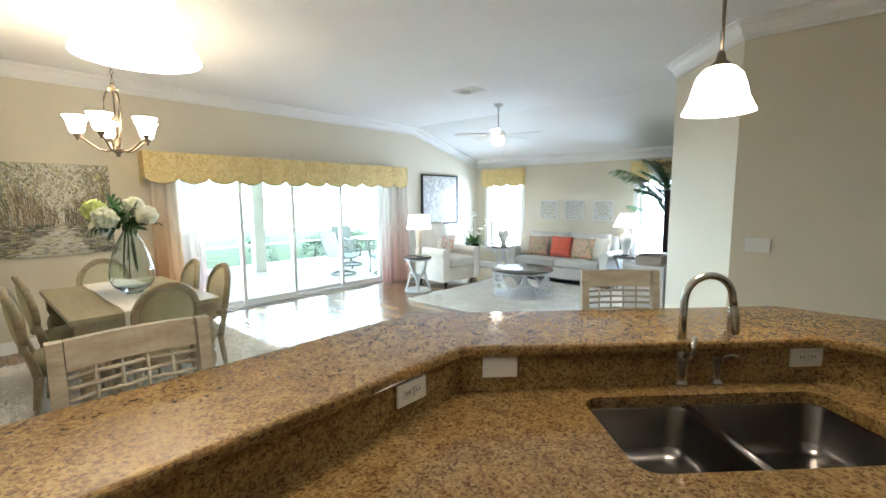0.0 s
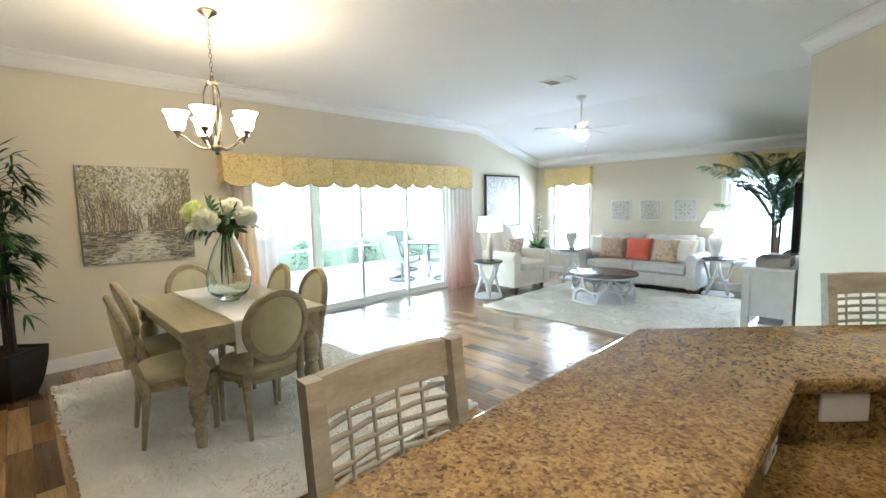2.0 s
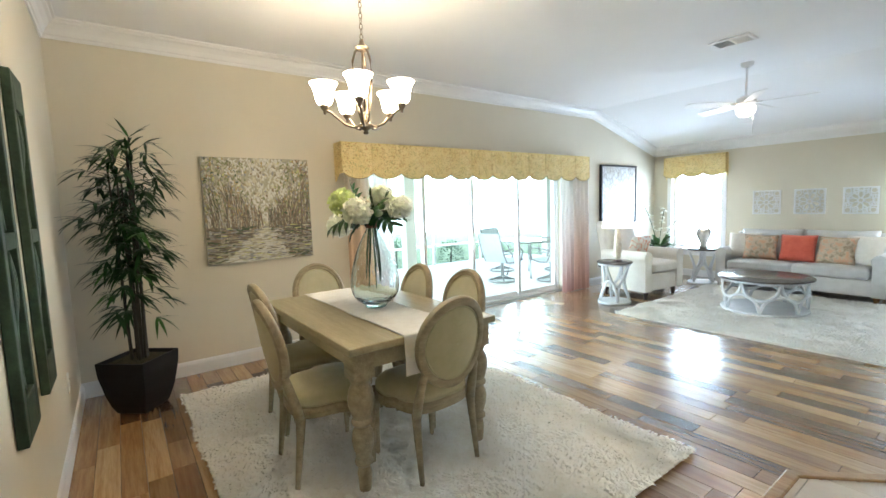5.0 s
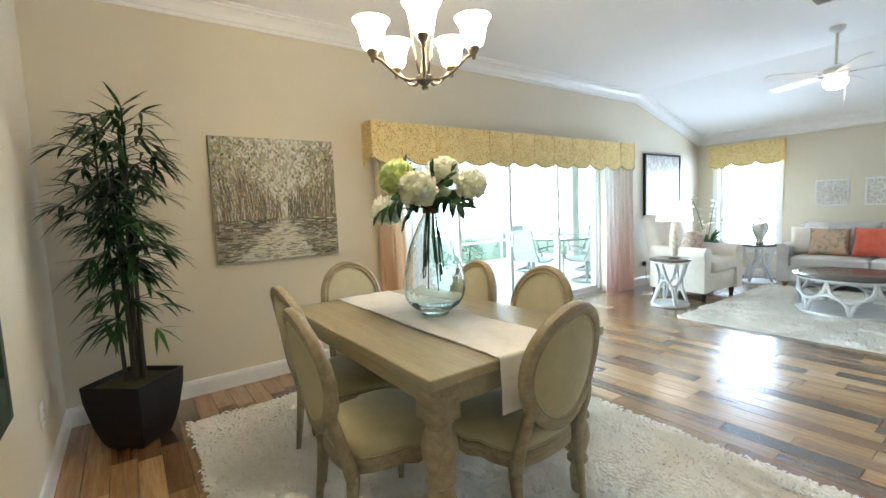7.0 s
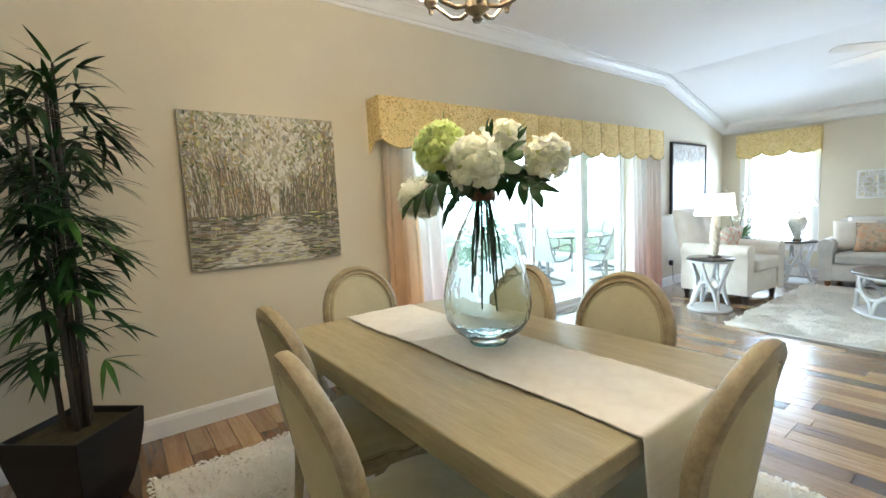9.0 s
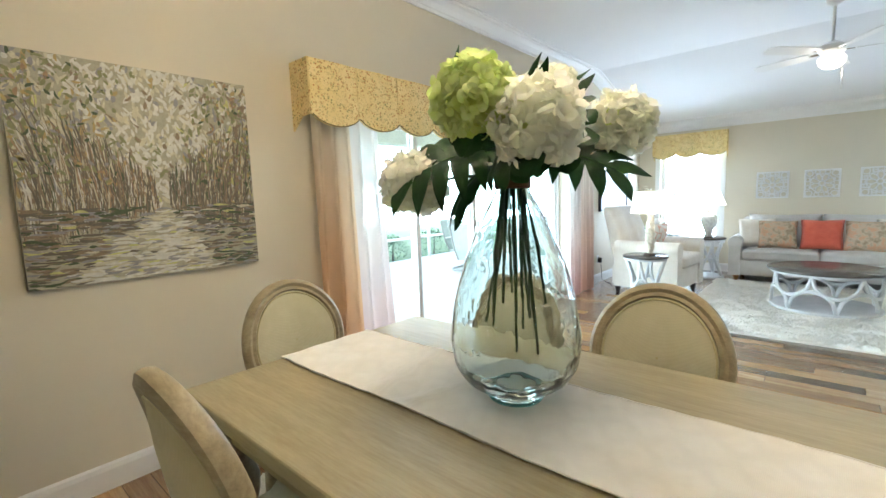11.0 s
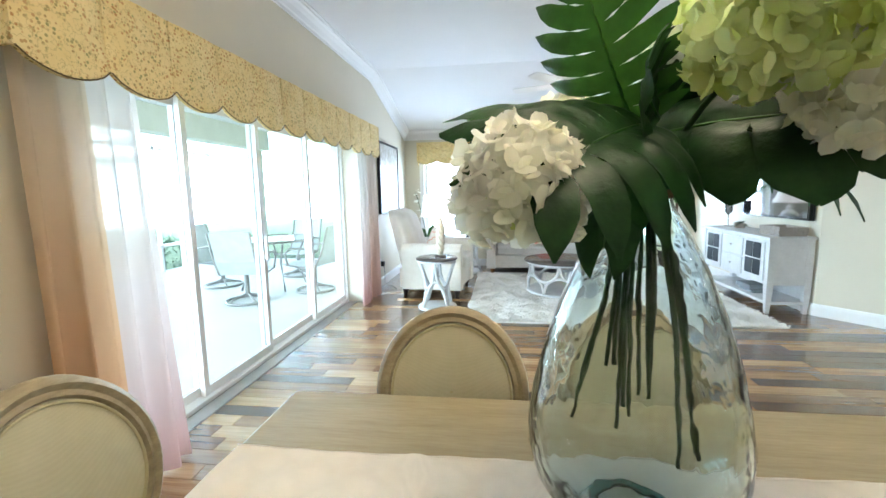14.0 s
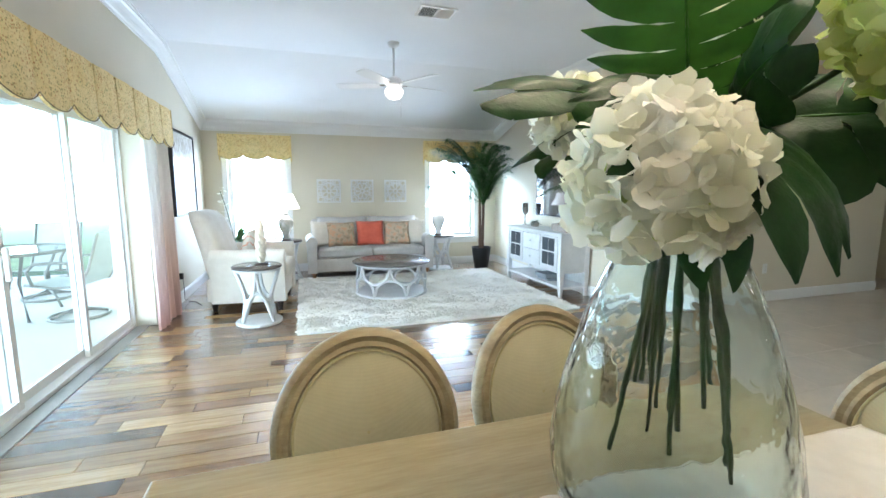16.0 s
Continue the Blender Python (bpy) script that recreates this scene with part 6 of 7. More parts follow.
# palm in the corner by the second window
q = thing("potted_palm", pose(-1.42, 7.86, 0.001), "tall feathery artificial palm in a round black pot", "potted plant")
part("pot", lathe(bmesh.new(), [(0, 0), (0.105, 0), (0.115, 0.01), (0.135, 0.14), (0.16, 0.34), (0.168, 0.365), (0.155, 0.365), (0.145, 0.32), (0, 0.32)], 30), BLACKPOT, q, "round tapered black pot", 50)
part("soil", lathe(bmesh.new(), [(0, 0.335), (0.146, 0.33)], 24), SOIL, q)
TRUNK = plain("palm_trunk", (0.11, 0.06, 0.035), 0.85, 0, 0.4, 18, 60, 0.6, 0.006, (1, 1, 5))
rnd = random.Random(17)
crowns = []
for x, y, h in ((-0.035, 0.0, 1.46), (0.04, 0.03, 1.28), (0.01, -0.05, 1.08)):
    pts = [Vector((x * (0.6 + 0.6 * t), y * (0.6 + 0.6 * t), 0.32 + (h - 0.32) * t)) for t in [j / 9 for j in range(10)]]
    part("trunk", tube(bmesh.new(), pts, [0.026 - 0.0012 * j + 0.003 * (j % 2) for j in range(10)], 9), TRUNK, q, smooth=180)
    crowns.append(pts[-1])
k = 0
for c in crowns:
    for j in range(16):
        a = j * 0.40 + rnd.uniform(-0.2, 0.2) + k
        rise, ln = rnd.uniform(1.0, 4.2), rnd.uniform(0.80, 1.10)
        if math.cos(a) < -0.3:
            ln, rise = ln * 1.25, rise * 0.6
        d = Vector((math.cos(a), math.sin(a), rise)).normalized()
        side = Vector((-math.sin(a), math.cos(a), 0))
        rib = []
        for t in [i / 12 for i in range(13)]:
            pnt = c + d * ln * t + Vector((0, 0, -(0.18 + 0.06 * rise) * ln * t ** 2.4))
            pnt.x, pnt.y = min(pnt.x, 0.44), min(pnt.y, 0.52)
            rib.append(pnt)
        bm = tube(bmesh.new(), rib, [0.006 - 0.0004 * i for i in range(13)], 5)
        for i in range(2, 13):
            for s in (-1, 1):
                for half in (0.0, 0.33, 0.67):
                    b0 = rib[i - 1].lerp(rib[i], half)
                    fwd = (rib[i] - rib[i - 1]).normalized()
                    w = rnd.uniform(0.22, 0.30) * math.sin(math.pi * (i / 14)) ** 0.7
                    leaf_blade(bm, b0, side * s + fwd * 1.1 + Vector((0, 0, rnd.uniform(-0.3, 0.1))), w, 0.0130, 0.45)
        part("frond", bm, LEAF if (j + k) % 2 else LEAF_LIGHT, q, smooth=180)
        k += 1

# white media console and what stands on it
CX0, CX1, CY0, CY1, CH = -1.335, EX - 0.02, 5.56, 7.04, 0.80
q = thing("media_console", None, "distressed white media console with glazed doors and an open shelf", "console")
part("top", span(bmesh.new(), (CX0 - 0.02, CY0 - 0.02, CH - 0.03), (CX1, CY1 + 0.02, CH), 0.006), WHITEWOOD, q)
part("carcass", span(bmesh.new(), (CX0 + 0.02, CY0 + 0.01, 0.30), (CX1 - 0.01, CY1 - 0.01, CH - 0.03), 0.004), WHITEWOOD, q)
part("shelf", span(bmesh.new(), (CX0 + 0.01, CY0 + 0.01, 0.10), (CX1 - 0.01, CY1 - 0.01, 0.13), 0.004), WHITEWOOD, q)
for x in (CX0 + 0.03, CX1 - 0.04):
    for y in (CY0 + 0.035, CY1 - 0.035):
        part("leg", loft(bmesh.new(), [[(x + a * w, y + b * w, z) for a, b in ((-1, -1), (1, -1), (1, 1), (-1, 1))] for w, z in ((0.018, 0.001), (0.028, 0.16), (0.032, 0.30), (0.032, CH - 0.03))]), WHITEWOOD, q)
part("back_panel", span(bmesh.new(), (CX1 - 0.012, CY0 + 0.07, 0.13), (CX1 - 0.004, CY1 - 0.07, 0.30)), WHITEWOOD, q)
DARKGLASS = plain("cabinet_glass", (0.06, 0.07, 0.08), 0.05, 0, 0.1)
for y in (CY0 + 0.09, CY1 - 0.09 - 0.40):
    d = part("door", span(bmesh.new(), (CX0 - 0.002, y, 0.33), (CX0 + 0.018, y + 0.40, CH - 0.055), 0.004), WHITEWOOD, q)
    for i in range(2):
        for j in range(2):
            part("pane", span(bmesh.new(), (CX0 - 0.006, y + 0.055 + 0.15 * i, 0.38 + 0.18 * j), (CX0 - 0.0025, y + 0.195 + 0.15 * i, 0.545 + 0.18 * j), 0.001), DARKGLASS, d, "dark glass pane")
for z in (0.33, 0.545):
    d = part("drawer", span(bmesh.new(), (CX0 - 0.002, CY0 + 0.51, z), (CX0 + 0.018, CY1 - 0.51, z + 0.195), 0.004), WHITEWOOD, q)
    part("knob", lathe(bmesh.new(), [(0, 0), (0.008, 0), (0.012, 0.012), (0.008, 0.02), (0, 0.022)], 12), NICKEL, d, "small metal knob", 180).matrix_basis = pose(CX0 - 0.002, (CY0 + CY1) / 2, z + 0.10, 0, -90)
for y, h in ((CY0 + 0.55, 0.025), (CY0 + 0.62, 0.05)):
    tagged(part("book", span(bmesh.new(), (CX0 + 0.08, y - 0.15, 0.131 if h < 0.03 else 0.157), (CX0 + 0.28, y + 0.13, 0.131 + h if h < 0.03 else 0.157 + h), 0.004), plain("book_cover", (0.25, 0.27, 0.28), 0.6)), "grey book lying on the console shelf", "book")
q = thing("wicker_tray", pose(-1.10, 5.78, CH + 0.001), "low whitewashed wicker tray on the console", "tray")
WICKER = plain("grey_wicker", (0.40, 0.35, 0.30), 0.85, 0, 0.35, 40, 120, 0.6, 0.004, (1, 1, 4))
part("bottom", span(bmesh.new(), (-0.13, -0.17, 0), (0.13, 0.17, 0.012), 0.003), WICKER, q)
for k in range(5):
    z = 0.02 + 0.017 * k
    part("wicker_band", tube(bmesh.new(), [(-0.13, -0.17, z), (0.13, -0.17, z), (0.13, 0.17, z), (-0.13, 0.17, z)], 0.0095, 6, True), WICKER, q)
q = thing("candle_holder", pose(-1.08, 6.96, CH + 0.001), "glass hurricane candle holder on a stem", "candle holder")
part("stem", lathe(bmesh.new(), [(0, 0), (0.045, 0), (0.045, 0.008), (0.010, 0.02), (0.008, 0.15), (0.03, 0.17), (0, 0.17)], 20), NICKEL, q, smooth=40)
part("chimney", lathe(bmesh.new(), [(0.036, 0.17), (0.046, 0.21), (0.042, 0.33), (0.039, 0.33), (0.043, 0.21), (0.033, 0.172)], 24), plain("smoked_glass", (0.55, 0.54, 0.52), 0.05, 0, 0.1, Transmission_Weight=0.8), q, "smoky glass chimney", 180)
part("candle", lathe(bmesh.new(), [(0, 0.172), (0.024, 0.172), (0.024, 0.25), (0, 0.25)], 16), IVORY, q)
q = thing("small_plant", pose(-1.10, 6.62, CH + 0.001), "small dark plant in a low pot on the console", "potted plant")
part("pot", lathe(bmesh.new(), [(0, 0), (0.05, 0), (0.065, 0.06), (0.06, 0.06), (0, 0.05)], 18), WICKER, q, smooth=40)
bm = bmesh.new()
for k in range(60):
    a = rnd.uniform(0, 6.28)
    leaf_blade(bm, Vector((0, 0, 0.05)), Vector((math.cos(a), math.sin(a), rnd.uniform(0.1, 1.5))), rnd.uniform(0.06, 0.13), 0.012, 0.5)
part("foliage", bm, LEAF, q, smooth=180)

# television
q = thing("television", pose(EX, 6.235, 1.29), "flat black television on the wall reflecting the room", "television")
part("bezel", span(bmesh.new(), (-0.075, -0.62, -0.335), (-0.02, 0.62, 0.335), 0.006), plain("black_gloss", (0.008, 0.008, 0.009), 0.15), q)
SCREEN = plain("screen", (0.02, 0.022, 0.025), 0.05, 0, 0.05, Specular_IOR_Level=1.0, Coat_Weight=1.0)
part("screen", span(bmesh.new(), (-0.078, -0.595, -0.310), (-0.0755, 0.595, 0.310)), SCREEN, q, "glossy dark screen")
part("wall_bracket", span(bmesh.new(), (-0.02, -0.2, -0.15), (-0.001, 0.2, 0.15)), DARKHOLE, q)

# ceiling fan
q = thing("ceiling_fan", pose(-3.30, 5.86, 0), "white five-blade ceiling fan with a lit glass bowl, at rest", "ceiling fan")
part("canopy", lathe(bmesh.new(), [(0, TOP), (0.065, TOP), (0.06, TOP - 0.03), (0.02, TOP - 0.06), (0, TOP - 0.06)], 24), TRIM, q, smooth=50)
part("downrod", tube(bmesh.new(), [(0, 0, 2.52), (0, 0, TOP - 0.05)], 0.012, 10), TRIM, q, smooth=180)
part("motor", lathe(bmesh.new(), [(0, 2.54), (0.03, 2.535), (0.06, 2.52), (0.095, 2.50), (0.10, 2.46), (0.08, 2.435), (0.05, 2.425), (0, 2.425)], 30), TRIM, q, smooth=40)
for k in range(5):
    a = radians(12 + 72 * k)
    m = Matrix.Rotation(a, 4, "Z") @ Matrix.Translation((0, 0, 2.455)) @ Matrix.Rotation(radians(11), 4, "X")
    out = [(0.15, -0.045), (0.20, -0.058), (0.45, -0.068), (0.60, -0.066), (0.635, -0.045), (0.64, 0.0), (0.635, 0.045), (0.60, 0.066), (0.45, 0.068), (0.20, 0.058), (0.15, 0.045)]
    b = part("blade", move(slab(bmesh.new(), out, -0.004, 0.004), m), TRIM, q)
    part("blade_iron", move(box(bmesh.new(), (0.125, 0, 0), (0.11, 0.03, 0.008), 0.002), m), NICKEL, b)
part("light_bowl", lathe(bmesh.new(), [(0.04, 2.425), (0.075, 2.42), (0.10, 2.395), (0.092, 2.35), (0.06, 2.315), (0.015, 2.305), (0, 2.305)], 28), glowing("lit_fan_bowl", (1.0, 0.90, 0.74), 3.0), q, "glowing white glass bowl", 180)
part("pull_chain", tube(bmesh.new(), [(0.07, 0.0, 2.43), (0.075, 0, 2.12)], 0.0015, 5), NICKEL, q)
lamp("fan_glow", "POINT", pose(-3.30, 5.86, 2.27), 5, (1.0, 0.88, 0.70), 0.05)

# supply-air grille
q = thing("air_vent", pose(-3.10, 4.93, TOP - 0.001, 0, 0, 0), "white louvred supply-air grille in the ceiling", "air vent")
bm = bmesh.new()
for lo, hi in (((-0.17, -0.12), (0.17, -0.095)), ((-0.17, 0.095), (0.17, 0.12)), ((-0.17, -0.095), (-0.145, 0.095)), ((0.145, -0.095), (0.17, 0.095)), ((-0.008, -0.095), (0.008, 0.095))):
    span(bm, (*lo, -0.014), (*hi, -0.001), 0.002)
part("vent_frame", bm, TRIM, q)
part("duct", span(bmesh.new(), (-0.144, -0.094, -0.004), (0.144, 0.094, -0.002)), plain("duct_grey", (0.12, 0.12, 0.12), 0.8), q)
for k in range(9):
    for x in (-0.0765, 0.0765):
        part("slat", box(bmesh.new(), (x, -0.08 + 0.02 * k, -0.010), (0.134, 0.014, 0.002), tilt=Matrix.Rotation(radians(35 if x < 0 else -35), 4, "X")), TRIM, q)

plate("power_outlet", pose(WX, 6.67, 0.34, 0, 0, 90), 0.072, 0.118, "white wall outlet with a black adapter plugged in")
ad = thing("power_adapter", pose(WX, 6.67, 0.33), "black power adapter with a cord plugged into the wall outlet", "adapter")
BLACKPLASTIC = plain("black_plastic", (0.012, 0.012, 0.012), 0.4)
part("block", boxed((0.038, 0, 0), (0.05, 0.045, 0.07), 0.006), BLACKPLASTIC, ad)
part("cord", tube(bmesh.new(), [(0.055, 0, -0.035), (0.06, 0.01, -0.16), (0.05, 0.04, -0.28), (0.08, 0.11, -0.325), (0.16, 0.06, -0.325), (0.26, -0.14, -0.325)], 0.003, 6), BLACKPLASTIC, ad, smooth=180)

# ---- outside: patio, hedge, lawn and the glowing backdrop ----
PATIO = plain("patio_slab", (0.82, 0.80, 0.77), 0.7, 0, 0.06, 3, 40, 0.15)
GRASS = plain("lawn", (0.14, 0.21, 0.11), 0.95, 0, 0.4, 3, 60, 0.6, 0.02)
bm = bmesh.new()
slab(bm, [(-400, -400), (400, -400), (400, 400), (-400, 400)], -0.40, -0.25)
tagged(part("ground", bm, GRASS), "green lawn that reaches the horizon", "ground", kind="structure")
tagged(part("patio_floor", span(bmesh.new(), (-10.2, -1.0, -0.26), (WX - 0.305, 9.5, -0.03), 0.01), PATIO), "pale concrete patio slab outside the glass doors", "patio", kind="structure")
STUCCO = plain("cream_stucco", (0.78, 0.76, 0.66), 0.85, 0, 0.08, 4, 90, 0.4, 0.004)
tagged(part("patio_ceiling", span(bmesh.new(), (-8.9, -1.0, 2.60), (WX - 0.305, 9.5, 2.75)), CEIL), "white patio ceiling", "ceiling", kind="structure")
tagged(part("patio_beam", span(bmesh.new(), (-9.1, -1.0, 2.22), (-8.8, 9.5, 2.60), 0.01), STUCCO), "cream stucco beam along the patio edge", "beam", kind="structure")
for y in (0.4, 4.9, 9.2):
    tagged(part("patio_column", span(bmesh.new(), (-9.06, y - 0.12, -0.03), (-8.86, y + 0.12, 2.22), 0.012), STUCCO), "square cream stucco patio column", "column", kind="structure")
# emission stands in for daylight on trees and sky, and lights the room
DIST, n, l, p = shader("glowing_distance")
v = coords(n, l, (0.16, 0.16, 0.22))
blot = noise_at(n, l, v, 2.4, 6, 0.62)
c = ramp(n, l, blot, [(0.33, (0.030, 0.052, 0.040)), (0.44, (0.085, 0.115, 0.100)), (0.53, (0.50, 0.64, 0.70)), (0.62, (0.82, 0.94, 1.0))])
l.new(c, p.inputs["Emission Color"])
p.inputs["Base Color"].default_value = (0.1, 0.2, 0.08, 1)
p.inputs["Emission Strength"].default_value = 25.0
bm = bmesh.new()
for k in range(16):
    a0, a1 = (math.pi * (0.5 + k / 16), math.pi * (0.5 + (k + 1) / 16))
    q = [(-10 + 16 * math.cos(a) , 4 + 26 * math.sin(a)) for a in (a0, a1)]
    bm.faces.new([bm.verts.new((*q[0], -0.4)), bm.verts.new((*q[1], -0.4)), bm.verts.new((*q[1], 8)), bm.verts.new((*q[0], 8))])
tagged(part("backdrop", bm, DIST), "glowing backdrop of pale trees and sky beyond the patio", "backdrop", kind="structure")

# patio furniture
ALU = plain("pale_aluminium", (0.40, 0.39, 0.36), 0.45, 0.3, 0.2)
SLING = woven("pale_sling", (0.58, 0.62, 0.62), (0.68, 0.72, 0.72), 500)


def patio_chair(m):
    q = thing("patio_chair", m, "aluminium swivel patio chair with a pale sling seat", "patio chair", "patio chairs round the table")
    side = [(0.36, 0.40), (0.10, 0.36), (-0.14, 0.38), (-0.24, 0.55), (-0.36, 0.92)]
    for s in (-1, 1):
        part("side_rail", tube(bmesh.new(), [(s * 0.25, y, z) for y, z in side], 0.014, 8, up=(1, 0, 0)), ALU, q, smooth=180)
        part("armrest", tube(bmesh.new(), [(s * 0.27, -0.20, 0.60), (s * 0.30, 0.02, 0.63), (s * 0.30, 0.22, 0.62), (s * 0.29, 0.30, 0.54), (s * 0.26, 0.28, 0.385)], 0.015, 8, up=(1, 0, 0)), ALU, q, smooth=180)
    bm = bmesh.new()
    loft(bm, [[(-0.245, y, z + 0.004), (0.245, y, z + 0.004), (0.245, y, z - 0.004), (-0.245, y, z - 0.004)] for y, z in side])
    part("sling", bm, SLING, q)
    part("pedestal", tube(bmesh.new(), [(0, 0.04, 0.06), (0, 0.04, 0.36)], 0.03, 10), ALU, q, smooth=180)
    part("base_ring", tube(bmesh.new(), [(0.26 * math.cos(a), 0.04 + 0.26 * math.sin(a), 0.016) for a in (2 * math.pi * k / 28 for k in range(28))], 0.016, 8, True), ALU, q, smooth=180)
    for k in range(4):
        a = math.pi / 4 + k * math.pi / 2
        part("spoke", tube(bmesh.new(), [(0.25 * math.cos(a), 0.04 + 0.25 * math.sin(a), 0.02), (0.02 * math.cos(a), 0.04 + 0.02 * math.sin(a), 0.10)], 0.012, 8), ALU, q, smooth=180)
    return q


PT = (-7.35, 6.75)
q = thing("patio_table", pose(*PT, -0.03), "round glass-topped aluminium patio table", "patio table")
part("top_rim", tube(bmesh.new(), [(0.58 * math.cos(a), 0.58 * math.sin(a), 0.71) for a in (2 * math.pi * k / 36 for k in range(36))], 0.018, 8, True), ALU, q, smooth=180)
part("glass_top", lathe(bmesh.new(), [(0, 0.708), (0.575, 0.708), (0.575, 0.718), (0, 0.718)], 36), GLASS, q)
for k in range(4):
    a = math.pi / 4 + k * math.pi / 2
    part("leg", tube(bmesh.new(), [(0.48 * math.cos(a), 0.48 * math.sin(a), 0.70), (0.34 * math.cos(a), 0.34 * math.sin(a), 0.40), (0.46 * math.cos(a), 0.46 * math.sin(a), 0.0)], 0.016, 8), ALU, q, smooth=180)
ch = patio_chair(pose(-7.25, 5.85, -0.03, 0, 0, 8))
for x, y, rz in ((-6.60, 6.55, 80), (-7.40, 7.70, 178), (-8.25, 6.80, -90)):
    copy_thing(ch, pose(x, y, -0.03, 0, 0, rz))

# low hedge past the patio edge
HEDGE = plain("hedge_leaf", (0.10, 0.19, 0.12), 0.6, 0, 0.4, 12, 60, 0.3)
for cx, cy, r in ((-10.9, 1.6, 0.42), (-11.2, 3.0, 0.5), (-11.0, 4.1, 0.38), (-11.4, 6.0, 0.55), (-11.1, 7.6, 0.45), (-11.3, 9.3, 0.5)):
    q = thing("shrub", pose(cx, cy, -0.25), "small leafy green shrub by the patio", "shrub", "shrubs by the patio")
    rnd, bm = random.Random(int(cy * 10)), bmesh.new()
    for k in range(900):
        d = Vector([rnd.gauss(0, 1) for _ in range(3)]).normalized()
        d.z = abs(d.z)
        pos = Vector((d.x * r, d.y * r, 0.1 + d.z * r * 1.3)) * rnd.uniform(0.75, 1.05)
        leaf_blade(bm, pos, d + Vector([rnd.uniform(-0.6, 0.6) for _ in range(3)]), 0.07, 0.018, 0.3)
    part("leaves", bm, HEDGE, q)
    part("stems", tube(bmesh.new(), [(0, 0, 0.0), (0.02, 0.01, r)], [0.03, 0.01], 6), CANE, q)
# white low rail of the screen enclosure
q = thing("screen_enclosure", None, "white framed insect screen along the patio edge", "screen", kind="structure")
for z in (0.42, 2.14):
    part("screen_rail", span(bmesh.new(), (-10.09, -1.0, z), (-10.03, 9.5, z + 0.05), 0.004), TRIM, q)
for y in (1.9, 3.4, 6.3, 7.8):
    part("screen_post", span(bmesh.new(), (-10.09, y - 0.025, -0.03), (-10.03, y + 0.025, 2.22), 0.004), TRIM, q)

# ---- floor pieces ----
TONES = [(0.045, 0.017, 0.006), (0.44, 0.27, 0.115), (0.16, 0.068, 0.025), (0.58, 0.40, 0.20), (0.42, 0.26, 0.11), (0.075, 0.030, 0.011), (0.52, 0.34, 0.16), (0.26, 0.13, 0.050)]
PLANK = timber("acacia_plank", (0.2, 0.1, 0.05), (0.5, 0.32, 0.16), 0.26, (1.1, 16, 16), "object", 0.8, TONES)
PLANKS = timber("acacia_planks", (0.2, 0.1, 0.05), (0.5, 0.32, 0.16), 0.26, (1.1, 16, 16), "island", 0.8, TONES)
floor = tagged(thing("floor_wood"), "glossy acacia plank floor in light and dark brown strips", "floor", kind="structure")
rnd = random.Random(11)
PW = 0.118


def wood_end(y):
    """Where the planks stop on the east side."""
    if y < 2.80:
        return -1.96
    return min(-1.96 + (y - 2.80), EX + 0.02) if y < 4.62 else (EX + 0.02 if y > 5.75 else min(-0.14 - (y - 4.62) * 0.7, -0.16))


meshes = {}
y = SY
count = 0
vs, fs = [], []
while y < NY:
    xe, x = wood_end(y + PW / 2), WX - (0.0 if not (SLIDE[0] < y < SLIDE[1] - 0.1) else 0.06)
    first_len = rnd.uniform(0.15, 0.8)
    while x < xe - 0.005:
        length = round((first_len if first_len else rnd.uniform(0.35, 1.15)) / 0.05) * 0.05
        first_len = None
        x2 = min(x + length, xe)
        g = 0.0011
        w = min(PW, NY - y)
        if 0.1 < y < 4.2 and x2 - x == length and w == PW and count < 300 and -5.0 < x < -1.7:
            key = round(length, 2)
            if key not in meshes:
                b = bmesh.new()
                box(b, (length / 2, PW / 2, -0.010), (length - 2 * g, PW - 2 * g, 0.02), 0.0014, seg=1)
                me = bpy.data.meshes.new("plank")
                b.to_mesh(me)
                b.free()
                me.materials.append(PLANK)
                meshes[key] = me
            o = new("plank", meshes[key])
            o.parent = floor
            o.location = (x, y, 0)
            count += 1
        else:
            k = len(vs)
            a0, a1, b0, b1, e = x + g, x2 - g, y + g, y + w - g, 0.0014
            vs += [(a0, b0, -0.02), (a1, b0, -0.02), (a1, b1, -0.02), (a0, b1, -0.02), (a0, b0, -e), (a1, b0, -e), (a1, b1, -e), (a0, b1, -e), (a0 + e, b0 + e, 0), (a1 - e, b0 + e, 0), (a1 - e, b1 - e, 0), (a0 + e, b1 - e, 0)]
            fs += [(k + 8, k + 9, k + 10, k + 11)]
            for j in range(4):
                i = (j + 1) % 4
                fs += [(k + j, k + i, k + 4 + i, k + 4 + j), (k + 4 + j, k + 4 + i, k + 8 + i, k + 8 + j)]
        x = x2
    y += PW
me = bpy.data.meshes.new("planks")
me.from_pydata(vs, [], fs)
me.materials.append(PLANKS)
o = new("planks", me)
o.parent = floor
tagged(o, kind="stuff")

BORDER = timber("border_strip", (0.30, 0.17, 0.07), (0.48, 0.30, 0.14), 0.25, (2, 14, 14), coat=0.3)
bm = bmesh.new()
sweep(bm, [(*EDGE[0], -0.02), (*EDGE[1], -0.02), (*EDGE[2], -0.02)], [(-0.035, 0), (0.030, 0), (0.030, 0.024), (0.022, 0.030), (-0.026, 0.030), (-0.035, 0.022)])
tagged(part("floor_border", bm, BORDER), "wooden transition strip between planks and tile", "threshold", kind="structure")

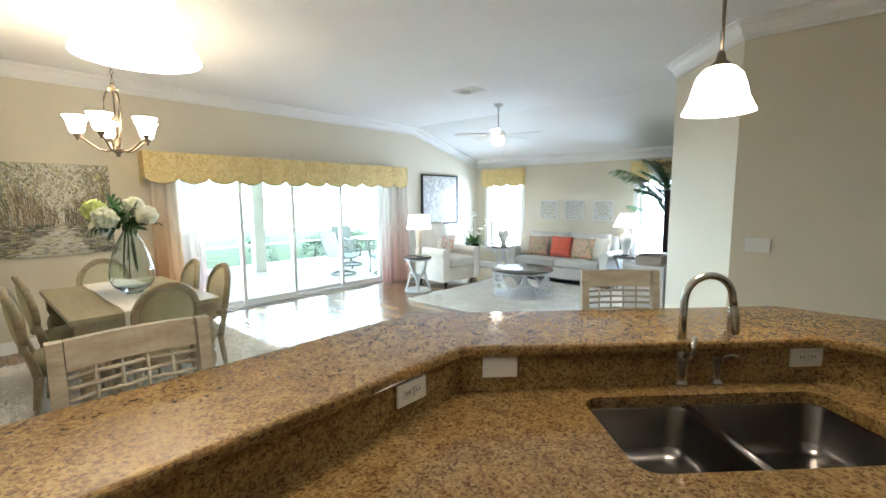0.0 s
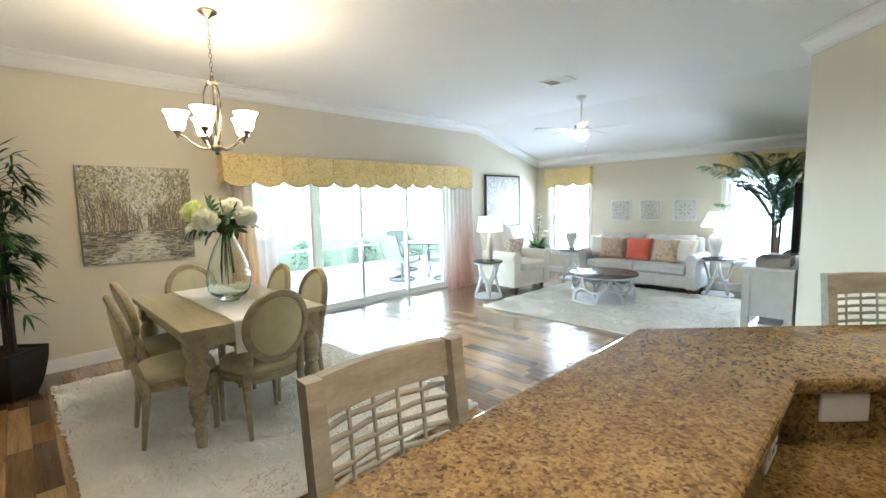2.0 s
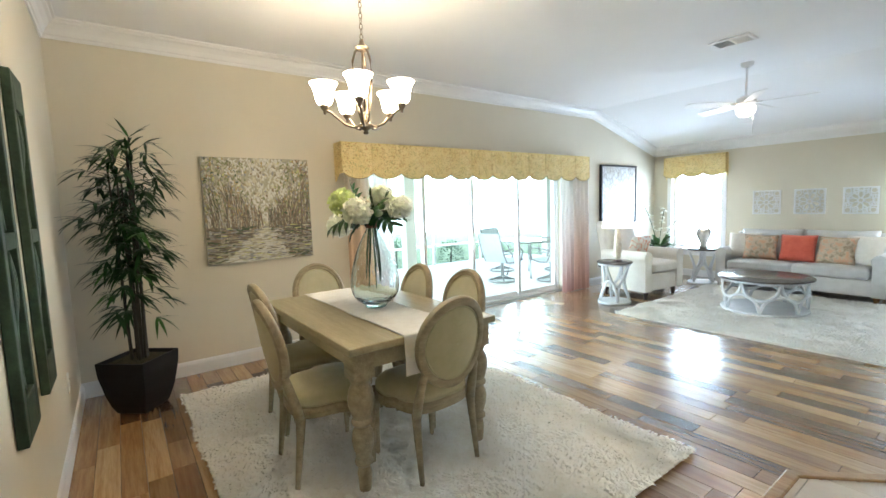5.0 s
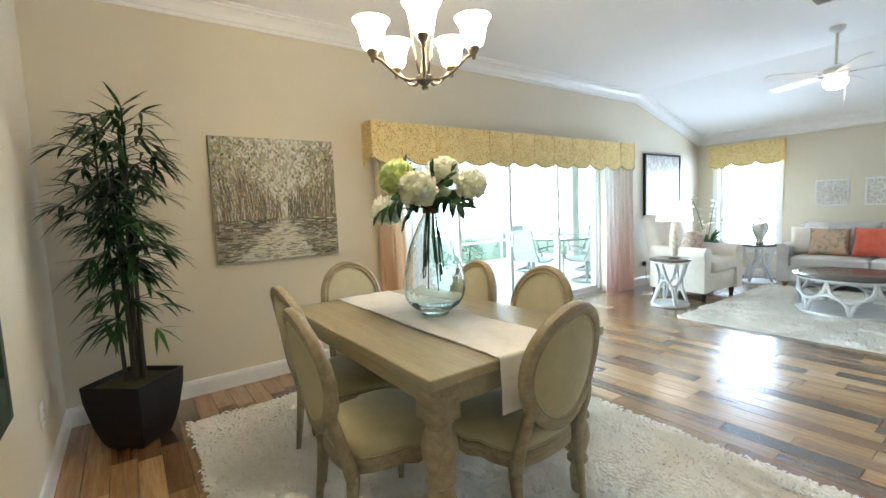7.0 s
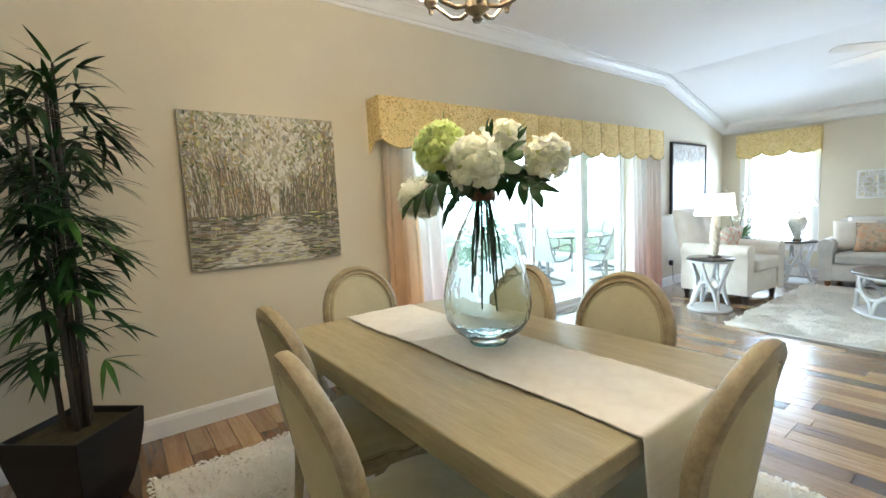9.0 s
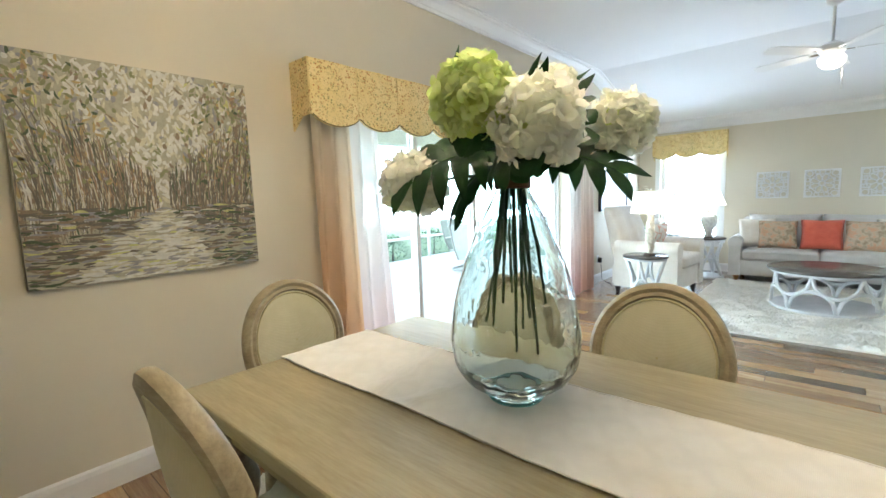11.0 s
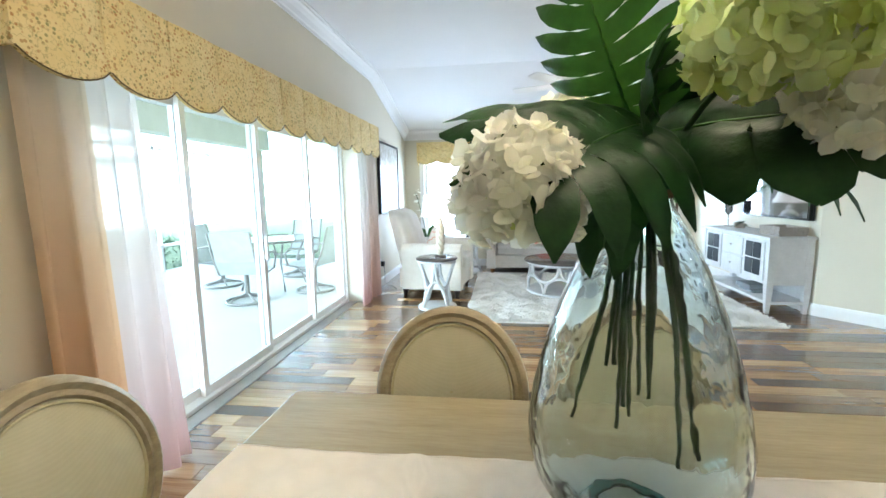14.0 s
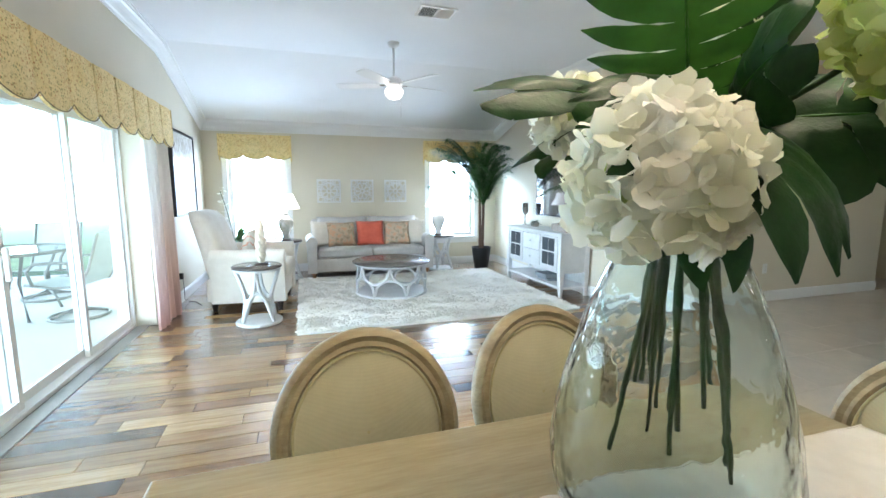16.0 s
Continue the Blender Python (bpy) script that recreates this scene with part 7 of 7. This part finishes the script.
TILE = plain("cream_tile", (0.60, 0.53, 0.44), 0.28, 0, 0.10, 3, 30, 0.04)
tiles = tagged(thing("floor_tile"), "large cream ceramic floor tiles with thin dark joints", "floor", kind="structure")
TS = 0.46


def inside(x, y):
    """East of the border."""
    return x > -1.93 and (x + 1.93) > (y - 2.80) - 0.0 if y > 2.80 else x > -1.93


def clip(poly, px, py, nx, ny):
    out = []
    for k in range(len(poly)):
        a, b = poly[k], poly[(k + 1) % len(poly)]
        da, db = (a[0] - px) * nx + (a[1] - py) * ny, (b[0] - px) * nx + (b[1] - py) * ny
        if da >= 0:
            out.append(a)
        if da * db < 0:
            t = da / (da - db)
            out.append((a[0] + t * (b[0] - a[0]), a[1] + t * (b[1] - a[1])))
    return out


whole = None
for i in range(-22, 24):
    for j in range(-22, 24):
        u, v = i * TS, j * TS
        q = []
        for du, dv in ((0, 0), (TS, 0), (TS, TS), (0, TS)):
            a, b = u + du * 0.993 + 0.0016, v + dv * 0.993 + 0.0016
            q.append((0.40 + a, 0.12 + b))
        if not (-1.95 - TS < q[0][0] < 4.1 and -2.9 < q[0][1] < 8.9):
            continue
        p2 = clip(q, -1.93, 0, 1, 0)
        p2 = clip(p2, -1.93 + 0.0, 2.80, 0.7071, -0.7071) if p2 else p2
        p2 = clip(p2, 4.0, 0, -1, 0) if p2 else p2
        if len(p2) < 3 or (q[2][1] > 4.71 and q[0][0] < 2.9):
            p2 = clip(p2, 0, 4.71, 0, -1) if len(p2) > 2 else []
        if len(p2) < 3:
            continue
        full = len(p2) == 4 and all(abs(a[0] - b[0]) + abs(a[1] - b[1]) < 1e-9 for a, b in zip(p2, q))
        if full and whole:
            o = new("tile", whole)
            o.location = (q[0][0], q[0][1], 0)
        elif full:
            b = slab(bmesh.new(), [(x - q[0][0], y - q[0][1]) for x, y in q], -0.02, -0.001)
            o = part("tile", b, TILE)
            o.location = (q[0][0], q[0][1], 0)
            whole = o.data
        else:
            o = part("tile", slab(bmesh.new(), p2, -0.02, -0.001), TILE)
        o.parent = tiles
